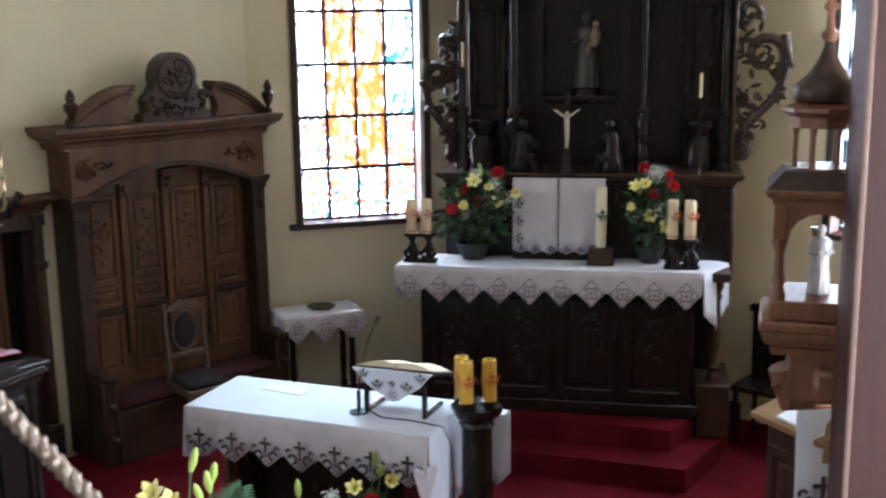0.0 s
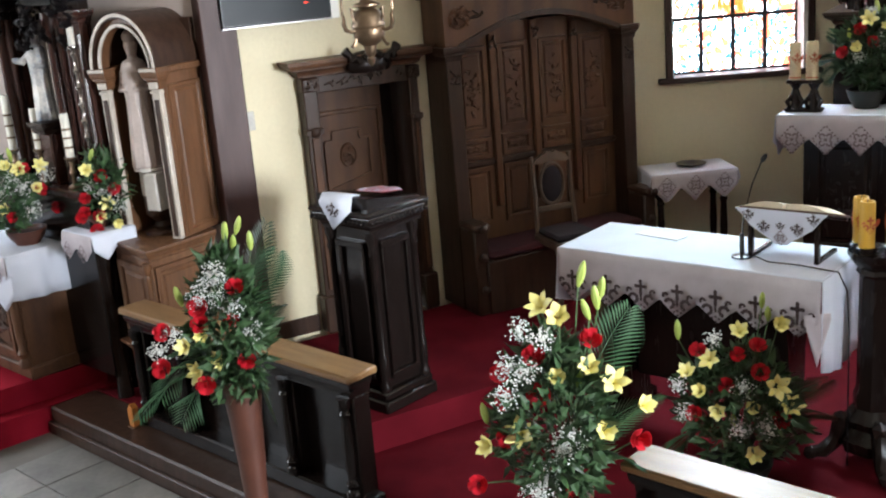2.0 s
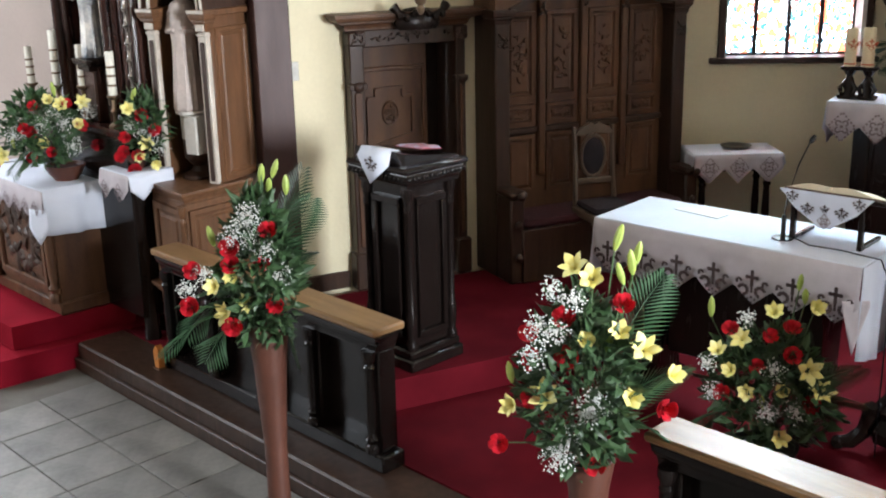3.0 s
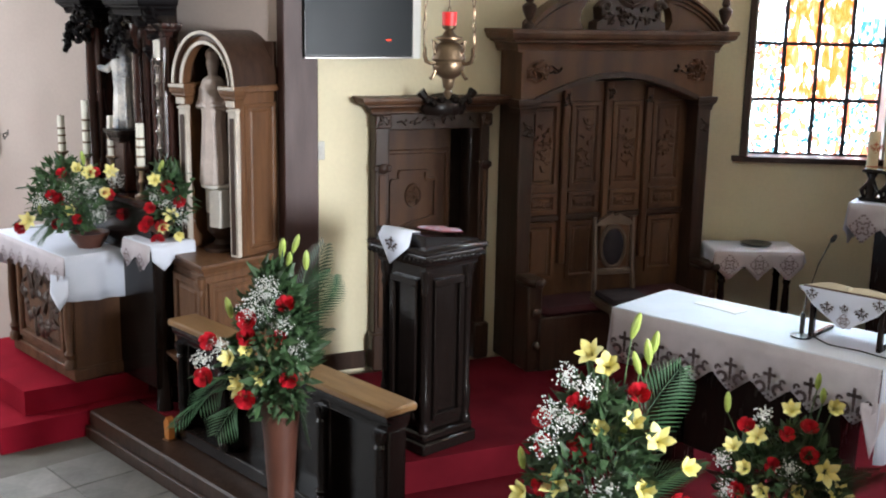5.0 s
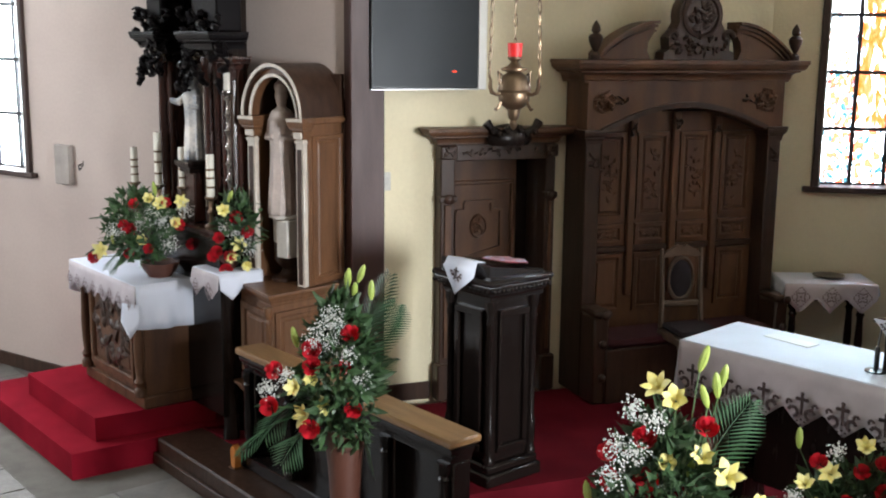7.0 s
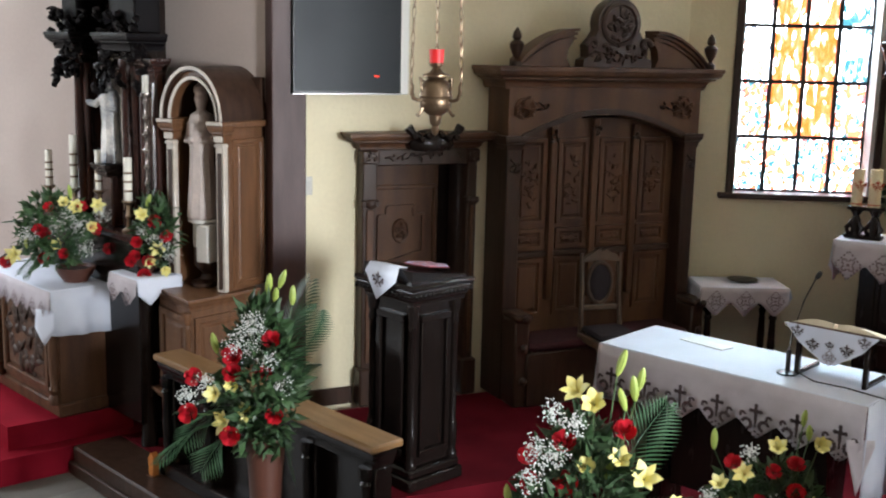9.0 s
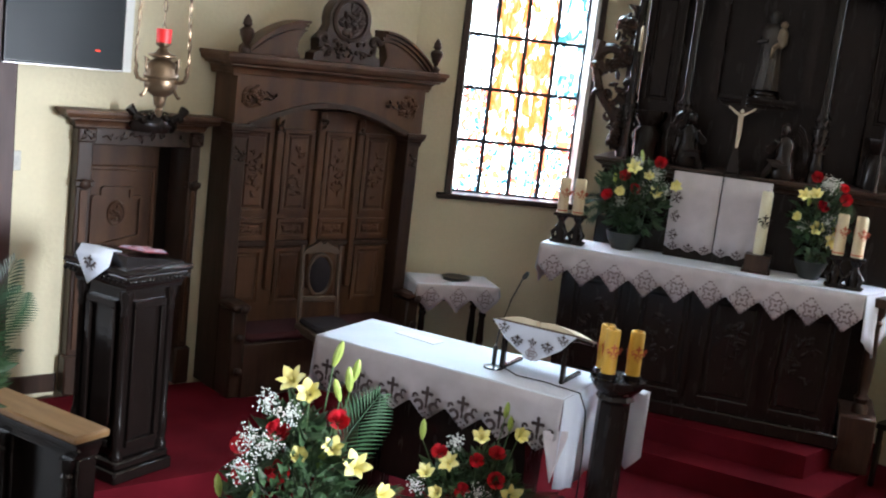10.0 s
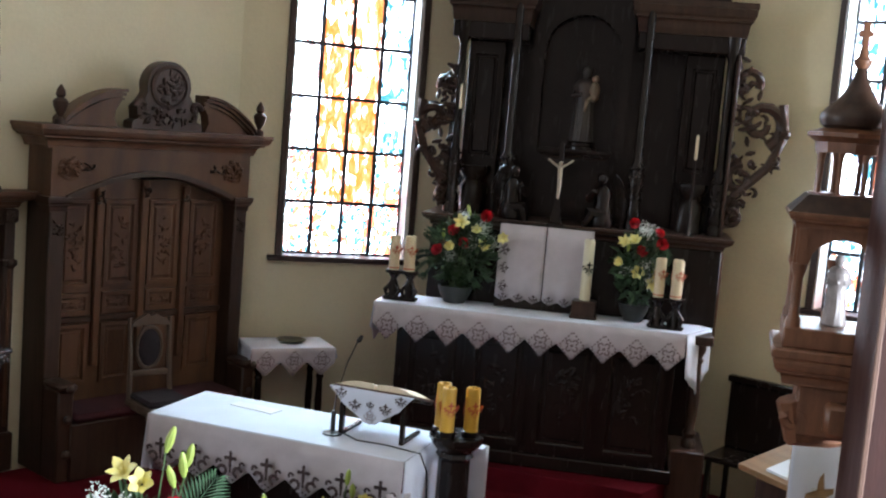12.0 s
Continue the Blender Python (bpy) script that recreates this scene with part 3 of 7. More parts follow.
# paneled back: four bays between pilasters
edges = [1.53, 1.87, 2.21, 2.55, 2.90]
for i, (a, b) in enumerate(zip(edges, edges[1:])):
    if i:
        part("pilaster", box(B(), a - 0.028, a + 0.028, -0.10, -0.061, 1.02, 2.20 + 0.1 * (1 if i == 2 else 0.6), 0.008), OAK, throne_back)
        carving(throne, "capital_carving", a, 2.17 + 0.05 * (i == 2), 0.07, 0.09, -0.10, OAK_DARK, 12, 30 + i)
    panel(throne_back, a + 0.045, b - 0.045, 1.56, 2.16, -0.061, OAK)
    panel(throne_back, a + 0.045, b - 0.045, 1.38, 1.53, -0.061, OAK)
    panel(throne_back, a + 0.045, b - 0.045, 0.90, 1.32, -0.061, OAK)
    carving(throne_back, "figure_carving", (a + b) / 2, 1.86, 0.13, 0.36, -0.068, OAK, 28, 40 + i, 0.022)
    carving(throne_back, "figure_carving", (a + b) / 2, 1.455, 0.18, 0.06, -0.068, OAK, 14, 50 + i, 0.012)
part("rail_moulding", box(B(), 1.53, 2.90, -0.085, -0.062, 1.33, 1.37, 0.006), OAK_DARK, throne)
# bench
part("bench", box(B(), 1.53, 2.90, -0.42, -0.062, Z_DAIS, 0.74, 0.01), OAK_DARK, throne)
part("seat_cushion", box(B(), 1.56, 2.87, -0.43, -0.07, 0.74, 0.80, 0.025), mat("dark_red_velvet", (0.05, 0.005, 0.009), 0.95, 0.4, 4, 0.4, 150, sheen=0.0), throne, "dark red velvet cushion")
for s in (1.445, 2.90):
    arm_p = part("arm_panel", box(B(), s, s + 0.11, -0.40, TF - 0.002, Z_DAIS, 0.96, 0.012), OAK_DARK, throne)
    part("arm_rest", box(B(), s - 0.01, s + 0.12, -0.43, TF - 0.002, 0.961, 1.01, 0.015), OAK_DARK, throne)
    for z in (0.985, 0.78, 0.55):
        part("knob", lathe(B(), [(0.01, 0), (0.026, 0.012), (0.03, 0.03), (0.016, 0.046), (0.002, 0.05)], 10, pose(s + 0.055, -0.43 if z > 0.9 else -0.40, z, 90, 0, 0)), OAK_DARK, arm_p)

# ---- door in the chancel wall, with carved frame ----
door = tagged(new("door_1"), "dark oak paneled door in a carved frame, closed", "door", kind="structure")
door.matrix_basis = F_N
door_leaf = part("door_leaf", box(B(), 0.60, 1.145, 0.24, 0.285, Z_DAIS, 2.03, 0.004), OAK, door)
# black board stands in for the shade of the deep reveal
part("recess_shade", box(B(), 1.13, 1.27, 0.31, 0.345, Z_DAIS, 2.03), OAK_BLACK, door)
bm = B()
for a, b, c, d in ((0.62, 1.13, 1.80, 1.83), (0.62, 0.65, 1.0, 1.83), (1.10, 1.13, 1.0, 1.83)):
    box(bm, a, b, 0.222, 0.24, c, d, 0.006)
part("leaf_moulding", bm, OAK, door_leaf)
st = [(0.70, 1.62), (0.76, 1.62), (0.76, 1.68), (0.96, 1.68), (0.96, 1.62), (1.03, 1.62), (1.03, 1.36), (0.70, 1.28)]
bm = B()
ribbon(bm, st + st[:1], 0.022, 0.24, 0.02)
part("leaf_panel", bm, OAK, door_leaf)
medallion = part("medallion", lathe(B(), [(0.03, 0.0), (0.056, 0.004), (0.060, 0.018), (0.070, 0.020), (0.075, 0.0)], 22, pose(0.865, 0.24, 1.51, 90, 0, 0) @ Matrix.Diagonal((0.85, 1.15, 1, 1))), OAK, door_leaf)
carving(medallion, "medallion_carving", 0.865, 1.51, 0.085, 0.12, 0.233, OAK, 18, 61, 0.018)
panel(door_leaf, 0.64, 1.12, 0.45, 0.98, 0.24, OAK_DARK)
for a, b in ((0.50, 0.60), (1.262, 1.335)):
    part("jamb", box(B(), a, b, 0.02, 0.345, Z_DAIS, 2.03, 0.008), OAK_DARK, door)
    part("jamb_ring", box(B(), a - 0.012, b + 0.012, 0.0, 0.06, 1.72, 1.76, 0.006), OAK_DARK, door)
    part("jamb_base", box(B(), a - 0.02, b + 0.02, -0.01, 0.11, Z_DAIS, 0.62, 0.012), OAK_DARK, door)
    part("jamb_capital", box(B(), a - 0.008, b + 0.012, 0.0, 0.11, 2.0, 2.09, 0.01), OAK_DARK, door)
    part("pilaster_strip", box(B(), a + 0.025, b - 0.025, 0.005, 0.02, 0.66, 1.70, 0.005), OAK, door)
for s in (0.55, 1.298):
    carving(door, "jamb_carving", s, 2.045, 0.085, 0.07, -0.002, OAK_DARK, 12, round(s * 40), 0.014)
    part("jamb_boss", lathe(B(), [(0.030, 0), (0.034, 0.012), (0.022, 0.022), (0.002, 0.026)], 12, pose(s, 0.0, 1.74, 90, 0, 0)), OAK_DARK, door)
carving(door, "lintel_carving", 0.935, 2.04, 0.60, 0.055, 0.026, OAK_DARK, 40, 63, 0.014)
part("lintel", box(B(), 0.50, 1.335, 0.03, 0.345, 1.985, 2.095, 0.006), OAK_DARK, door)
part("cornice", moulding(B(), 0.49, 1.34, 0.03, 0.118, 2.096, 2.205, 0.11, 5), OAK, door)
part("crest", lathe(B(), [(0.05, 0), (0.14, 0.01), (0.165, 0.045), (0.155, 0.09), (0.09, 0.14), (0.02, 0.15)], 20, Matrix.Translation((0.96, -0.03, 2.08)) @ Matrix.Diagonal((1, 0.5, 1, 1))), OAK_BLACK, door)
bm = B()
for sx in (-1, 1):
    for r in (0.05, 0.10, 0.15):
        blob(bm, (0.96 + sx * r, -0.10, 2.19 + 0.02 * math.cos(r * 30)), (0.028, 0.03, 0.03))
    tube(bm, [(0.96 + sx * 0.08, -0.09, 2.17), (0.96 + sx * 0.15, -0.09, 2.20), (0.96 + sx * 0.19, -0.08, 2.245)], [0.024, 0.022, 0.034])
part("crest_carving", bm, OAK_BLACK, door)

# ---- lectern ----
lectern = thing("lectern", "dark carved oak lectern with sloping top on the raised floor", "lectern", pose(-3.54, 5.05, Z_DAIS, 0, 0, -14))
part("plinth", box(box(B(), -0.215, 0.215, -0.205, 0.205, 0, 0.07, 0.01), -0.20, 0.20, -0.19, 0.19, 0.07, 0.12, 0.012), RAIL_BLACK, lectern)
lect_body = part("body", box(B(), -0.165, 0.165, -0.155, 0.155, 0.12, 1.06, 0.006), RAIL_BLACK, lectern)
for x in (-0.165, 0.165):
    for y in (-0.155, 0.155):
        part("corner_column", lathe(B(), [(0.034, 0), (0.034, 0.03), (0.024, 0.05), (0.03, 0.10), (0.03, 0.20), (0.022, 0.22), (0.022, 0.78), (0.03, 0.80), (0.022, 0.83), (0.036, 0.88), (0.036, 0.92)], 12, pose(x, y, 0.12)), RAIL_BLACK, lectern)
for k in range(4):
    f = pose(0, 0, 0, 0, 0, 90 * k)
    bm = B()
    for a, b, c, d in ((-0.11, 0.11, 0.18, 0.22), (-0.11, 0.11, 0.94, 0.98), (-0.11, -0.075, 0.22, 0.94), (0.075, 0.11, 0.22, 0.94)):
        box(bm, a, b, -0.182 if k % 2 == 0 else -0.19, -0.154, c, d, 0.004, f)
    part("side_panel", bm, RAIL_BLACK, lect_body)
part("cornice", moulding(B(), -0.19, 0.19, -0.18, 0.20, 1.04, 1.13, 0.045, 4), RAIL_BLACK, lectern)
part("top", box(B(), -0.245, 0.245, -0.24, 0.24, 1.131, 1.165, 0.012), RAIL_BLACK, lectern)
bm = B()
for i in range(14):
    blob(bm, (-0.22 + 0.034 * i, -0.232, 1.105), (0.013, 0.012, 0.016))
    blob(bm, (0.238, -0.2 + 0.031 * i, 1.105), (0.012, 0.013, 0.016))
part("carved_band", bm, RAIL_BLACK, lectern)["kind"] = "stuff"
part("book_slope", prism(B(), [(-0.20, 1.166), (0.20, 1.166), (0.20, 1.175), (-0.20, 1.235)], -0.20, 0.20, pose(0, 0, 0, 0, 0, 90)), RAIL_BLACK, lectern)
lcloth = thing("lectern_cloth", "small white lace cloth hanging over the lectern top", "cloth", pose(-3.54, 5.05, Z_DAIS, 0, 0, -14) @ pose(0.07, 0, 0))
bm = B()
a = [bm.verts.new(p) for p in ((-0.20, -0.10, 1.225), (-0.02, -0.10, 1.225), (0.03, -0.205, 1.245), (-0.21, -0.205, 1.245))]
bm.faces.new(a)
b_ = bm.verts.new((-0.085, -0.262, 1.06))
l_ = [bm.verts.new((-0.20, -0.248, 1.20)), bm.verts.new((0.05, -0.248, 1.17))]
bm.faces.new((a[3], a[2], l_[1], l_[0]))
bm.faces.new((l_[0], l_[1], b_))
lc = part("cloth", bm, LINEN, lcloth)
lc.modifiers.new("thick", "SOLIDIFY").thickness = 0.004
part("lace_motif", motif_mesh(0.11), LACE_HOLE, lcloth).matrix_basis = pose(-0.08, -0.256, 1.155, 6, 8, 0)
book = thing("book", "open book with red cover on the lectern", "book", pose(-3.54, 5.05, Z_DAIS, 0, 0, -14) @ pose(0.04, 0.02, 1.222, -8.5, 0, 10) @ Matrix.Scale(0.6, 4))
part("cover", box(B(), -0.10, 0.20, -0.16, 0.16, 0, 0.008, 0.002), mat("red_cover", (0.20, 0.02, 0.03), 0.5, 0.3, 8), book)
bm = B()
for sx in (0, 1):
    pts = [(-0.09 + 0.14 * sx + 0.14 * i / 6, 0.009 + 0.018 * math.sin(math.pi * i / 6) + 0.004) for i in range(7)]
    prism(bm, pts + [(pts[-1][0], 0.009), (pts[0][0], 0.009)], -0.15, 0.15)
part("page_block", bm, mat("paper", (0.34, 0.38, 0.50), 0.5, 0.6, 14, 0.1, 40, color2=(0.42, 0.10, 0.10)), book)

# ---- people's altar: table with cloth ----
table = thing("altar_table", "dark wooden altar table under a white lace cloth", "table", pose(-1.83, 5.62, Z_LOW + 0.006, 0, 0, -10))
part("tabletop", box(B(), -0.70, 0.70, -0.25, 0.25, 0.95, 1.008, 0.008), OAK_BLACK, table)
for x in (-0.46, 0.46):
    sl = [(-0.2, 0), (0.2, 0), (0.2, 0.08), (0.13, 0.12), (0.10, 0.3), (0.12, 0.6), (0.2, 0.85), (0.2, 0.949), (-0.2, 0.949), (-0.2, 0.85), (-0.12, 0.6), (-0.10, 0.3), (-0.13, 0.12), (-0.2, 0.08)]
    part("leg", prism(B(), sl, -0.05, 0.05, pose(x, 0, 0, 0, 0, 90)), OAK_BLACK, table)
# lighter oak than the legs: window light on this inner side, as colour
part("end_board", box(B(), -0.545, -0.512, -0.22, 0.22, 0.03, 0.949, 0.006), OAK_LIGHT, table, "reddish brown oak end board, lighter than the legs to look lit")
part("front_panel", box(B(), -0.40, 0.40, -0.04, 0.04, 0.25, 0.85, 0.01), OAK_BLACK, table)
tcloth = thing("altar_cloth", "white altar cloth with cut-work lace hem on the altar table", "cloth", pose(-1.83, 5.62, Z_LOW + 0.006, 0, 0, -10))
cloth_top(tcloth, -0.735, 0.735, -0.285, 0.285, 1.026)
lace_front(tcloth, -0.735, 0.735, 1.02, 0.20, 0.21, 0.09, -0.288, 0.19, 0.815)
o = part("side_drop", drop_sheet(-0.285, 0.285, 1.02, 0.30, 0.57, 0.10, 0, 0.02, -1), LINEN, tcloth)
o.matrix_basis = pose(-0.738, 0, 0, 0, 0, -90)
o.modifiers.new("thick", "SOLIDIFY").thickness = 0.003
# the long end drop, and the far corner that falls in a free fold
o = part("side_drop", drop_sheet(-0.287, 0.287, 1.02, 0.46, 0.574, 0.06, 0, 0.016, 1), LINEN, tcloth)
o.matrix_basis = pose(0.738, 0, 0, 0, 0, 90)
o.modifiers.new("thick", "SOLIDIFY").thickness = 0.003
o = part("corner_lace", drop_sheet(-0.075, 0.055, 0.86, 0.03, 0.13, 0.24, 0, 0.006, 0.6, 0.013), LACE_SHADED, tcloth, "lace corner hanging in a point")
o.matrix_basis = pose(0.728, -0.292, 0, 0, 0, 40)
o.modifiers.new("thick", "SOLIDIFY").thickness = 0.003
o = part("corner_fold", drop_sheet(-0.075, 0.075, 1.0, 0.36, 0.15, 0.08, 0, 0.018, 2), LINEN, tcloth)
o.matrix_basis = pose(0.925, 0.262, 0, 0, 0, 20)
o.modifiers.new("thick", "SOLIDIFY").thickness = 0.003
part("cloth_fold", prism(B(), [(0.735, 1.006), (0.985, 0.992), (0.985, 1.002), (0.735, 1.02)][::-1], 0.20, 0.285), LINEN, tcloth)
o = part("back_drop", drop_sheet(-0.735, 0.735, 1.02, 0.20, 0.21, 0.07, 0), LINEN, tcloth)
o.matrix_basis = pose(0, 0.288, 0, 0, 0, 180)
o.modifiers.new("thick", "SOLIDIFY").thickness = 0.003

# book stand on the table
bstand = thing("book_stand", "dark wooden book stand with a lace cloth and open book", "book stand", pose(-1.37, 5.60, 1.203, 0, 0, -10))
for x in (-0.17, 0.17):
    part("leg", box(B(), x - 0.012, x + 0.012, -0.13, -0.10, 0, 0.235, 0.003), OAK_BLACK, bstand)
    part("foot", box(B(), x - 0.012, x + 0.012, -0.13, 0.13, 0, 0.02, 0.003), OAK_BLACK, bstand)
part("slope", box(B(), -0.24, 0.24, -0.17, 0.17, -0.008, 0.008, 0.003), OAK_BLACK, bstand).matrix_basis = pose(0, 0.02, 0.205, -16, 0, 0)
part("cover", box(B(), -0.23, 0.23, -0.15, 0.15, 0.010, 0.020, 0.002), mat("brown_leather", (0.10, 0.05, 0.03), 0.5), bstand).matrix_basis = pose(0, 0.02, 0.205, -16, 0, 0)
bm = B()
for sx in (-1, 1):
    pts = [(sx * (0.01 + 0.20 * i / 6), 0.022 + 0.03 * math.sin(math.pi * (0.25 + 0.75 * i / 6))) for i in range(7)]
    q = pts + [(pts[-1][0], 0.021), (pts[0][0], 0.021)]
    prism(bm, q if sx > 0 else q[::-1], -0.14, 0.14)
part("page_block", bm, mat("old_paper", (0.62, 0.52, 0.36), 0.8, 0.15), bstand).matrix_basis = pose(0, 0.02, 0.205, -16, 0, 0)
bm = B()
prism(bm, [(-0.235, 0.0), (0.235, 0.0), (0.20, -0.035), (0.16, -0.085), (0.10, -0.125), (0.06, -0.15), (0.03, -0.175), (-0.03, -0.175), (-0.06, -0.15), (-0.10, -0.125), (-0.16, -0.085), (-0.20, -0.035)][::-1], -0.002, 0.002)
part("stand_cloth", bm, LINEN, bstand, "white lace cloth hanging from the stand").matrix_basis = pose(0, -0.158, 0.265, 4, 0, 0)
for x, z, k in ((-0.165, 0.228, 0.07), (0.165, 0.228, 0.07), (-0.085, 0.172, 0.075), (0.085, 0.172, 0.075), (0, 0.185, 0.05)):
    part("lace_motif", motif_mesh(k), LACE_HOLE, bstand).matrix_basis = pose(x, -0.1585, z, 4, 0, 0)
part("lace_motif", diamond_mesh(0.085), LACE_SOFT, bstand).matrix_basis = pose(0, -0.153, 0.125, 4, 0, 0)
mic = thing("microphone", "black gooseneck microphone on a round foot", "microphone", pose(-1.60, 5.50, 1.203))
part("foot", lathe(B(), [(0.052, 0), (0.052, 0.008), (0.03, 0.014), (0.012, 0.02), (0.012, 0.12), (0.008, 0.125)], 18), METAL_BLACK, mic)
part("gooseneck", tube(B(), [(0, 0, 0.12), (0.004, 0.02, 0.20), (0.03, 0.09, 0.36), (0.065, 0.15, 0.47)], 0.004, 8), METAL_BLACK, mic)
part("capsule", lathe(B(), [(0.006, 0), (0.013, 0.01), (0.013, 0.03), (0.008, 0.045)], 10, pose(0.065, 0.15, 0.465, -35, 25, 0)), METAL_BLACK, mic)
cable = tagged(part("cable", tube(B(), [(-1.55, 5.52, 1.211), (-1.45, 5.42, 1.211), (-1.30, 5.40, 1.212), (-1.18, 5.36, 1.211), (-1.10, 5.33, 1.211), (-1.062, 5.34, 1.12), (-1.05, 5.35, 0.9), (-1.05, 5.36, 0.5), (-1.05, 5.38, 0.185)], 0.004, 6), METAL_BLACK), "thin black cable running over the altar cloth", "cable")
paper = tagged(part("paper_sheet", box(B(), -0.14, 0.14, -0.05, 0.05, 0, 0.003), mat("white_paper", (0.72, 0.72, 0.72), 0.8, 0.1)), "folded white paper lying on the altar cloth", "paper")
paper.matrix_basis = pose(-2.12, 5.80, 1.204, 0, 0, -18)

# candle stand
cstand = thing("candle_stand", "black carved wooden candle stand with scrolled feet", "candle stand", pose(-0.95, 5.50, Z_LOW + 0.006))
part("column", lathe(B(), [(0.10, 0.30), (0.10, 0.36), (0.085, 0.40), (0.082, 0.98), (0.10, 1.0), (0.09, 1.02), (0.12, 1.05), (0.14, 1.08), (0.14, 1.105)], 8), OAK_BLACK, cstand)
part("base_block", lathe(B(), [(0.16, 0.08), (0.17, 0.14), (0.13, 0.20), (0.14, 0.24), (0.10, 0.30)], 8), OAK_BLACK, cstand)
for k in range(4):
    a = radians(20 + 90 * k)
    d = Vector((math.cos(a), math.sin(a), 0))
    bm = tube(B(), [d * 0.10 + Vector((0, 0, 0.24)), d * 0.16 + Vector((0, 0, 0.19)), d * 0.18 + Vector((0, 0, 0.11)), d * 0.24 + Vector((0, 0, 0.05)), d * 0.30 + Vector((0, 0, 0.045))], [0.035, 0.045, 0.04, 0.038, 0.03], 8)
    blob(bm, d * 0.30 + Vector((0, 0, 0.04)), 0.04)
    blob(bm, d * 0.155 + Vector((0, 0, 0.225)), 0.05)
    part("foot", bm, OAK_BLACK, cstand)
for x, y in ((-1.035, 5.53), (-0.995, 5.445), (-0.88, 5.50)):
    part("cup", lathe(B(), [(0.030, 1.105), (0.046, 1.115), (0.048, 1.135), (0.041, 1.137), (0.0405, 1.106)], 14, pose(x + 0.95, y - 5.50, 0)), OAK_BLACK, cstand)
WAX_Y = mat("yellow_wax", (0.62, 0.36, 0.035), 0.5, 0.15, 10, 0.1, 60)
WAX_RED = mat("wax_print", (0.45, 0.07, 0.02), 0.5, 0.2, 20)
WAX_W = mat("cream_wax", (0.68, 0.57, 0.37), 0.5, 0.15, 10, 0.1, 60)


def candle(x, y, z, r, h, wax, label, group, ornament=True):
    c = thing("candle", label, "candle", pose(x, y, z), group)
    body_w = part("wax", lathe(B(), [(r, 0), (r, h - 0.008), (r * 0.9, h), (r * 0.75, h), (r * 0.7, h - 0.012), (0.004, h - 0.014)], 16), wax, c)
    part("wick", lathe(B(), [(0.002, h - 0.015), (0.002, h + 0.008)], 6), METAL_BLACK, body_w)
    if ornament:
        for k in range(3):
            o = part("print", motif_mesh(min(0.09, h * 0.35)), WAX_RED, body_w)
            a = radians(-60 - 120 * k)
            o.matrix_basis = pose(math.cos(a) * (r + 0.001), math.sin(a) * (r + 0.001), h * 0.55, 0, 0, math.degrees(a) + 90)
        part("band", lathe(B(), [(r + 0.0012, 0.012), (r + 0.0012, 0.02)], 16), WAX_RED, body_w)
    return c


for x, y in ((-1.035, 5.53), (-0.995, 5.445), (-0.88, 5.50)):
    candle(x, y, Z_LOW + 0.006 + 1.105, 0.037, 0.255, WAX_Y, "thick yellow candle with a red printed ornament", "candles on the candle stand")

# ---- communion rail ----
def comm_rail(x0, x1, n):
    r = thing("communion_rail", "dark carved wooden communion rail with a lighter oak top", "rail", F_R)
    part("top", box(B(), x0, x1, -0.005, 0.195, 0.89, 0.93, 0.01), OAK_TOP, r, "lighter worn oak top board")
    part("top_moulding", moulding(B(), x0 + 0.05, x1 - 0.04, 0.035, 0.16, 0.80, 0.889, 0.025, 3), RAIL_BLACK, r)
    part("bottom_rail", box(B(), x0, x1, 0.02, 0.17, Z_LOW, 0.26, 0.01), RAIL_BLACK, r)
    part("back_board", box(B(), x0 + 0.05, x1 - 0.05, 0.12, 0.15, 0.26, 0.80), RAIL_BLACK, r)
    bm = B()
    k = int((x1 - x0) / 0.05)
    for i in range(k):
        blob(bm, (x0 + 0.06 + i * 0.05, 0.03, 0.845), (0.016, 0.014, 0.016))
    part("carved_band", bm, RAIL_BLACK, r)["kind"] = "stuff"
    for i in range(n + 1):
        x = x0 + 0.09 + (x1 - x0 - 0.18) * i / n
        part("post", box(B(), x - 0.05, x + 0.05, 0.05, 0.16, 0.26, 0.80, 0.008), RAIL_BLACK, r)
        part("baluster", lathe(B(), [(a, b + 0.26) for a, b in turned(0.54, 0.032)], 10, pose(x, 0.035, 0)), RAIL_BLACK, r)
    return r


comm_rail(-2.03, 0.0, 4)
comm_rail(1.52, 4.6, 6)


# ---- high altar ----
altar = thing("high_altar", "dark wooden high altar with carved front on red steps", "altar", pose(0, 0, 0.50))
altar_body = part("body", box(B(), -1.72, 0.24, 7.64, 8.30, 0, 0.98, 0.008), OAK_BLACK, altar)
part("mensa", box(B(), -1.84, 0.26, 7.60, 8.0, 0.981, 1.056, 0.01), OAK_BLACK, altar)
for i in range(4):
    panel(altar_body, -1.66 + i * 0.475, -1.24 + i * 0.475, 0.14, 0.92, 7.64, OAK_BLACK, 0.05, 0.02)
    carving(altar_body, "carving", -1.45 + i * 0.475, 0.55, 0.2, 0.4, 7.63, OAK_BLACK, 24, 70 + i, 0.015)
part("plinth", box(B(), -1.75, 0.28, 7.60, 8.3, 0, 0.10, 0.012), OAK_BLACK, altar)
part("end_plinth", box(B(), 0.26, 0.50, 7.66, 8.25, -0.15, 0.24, 0.012), OAK_DARK, altar)
part("end_column", lathe(B(), [(a, b + 0.24) for a, b in turned(0.74, 0.045)], 14, pose(0.39, 7.80, 0)), OAK_DARK, altar)
part("end_back", box(B(), 0.25, 0.42, 8.05, 8.2, 0.24, 1.05, 0.006), OAK_BLACK, altar)
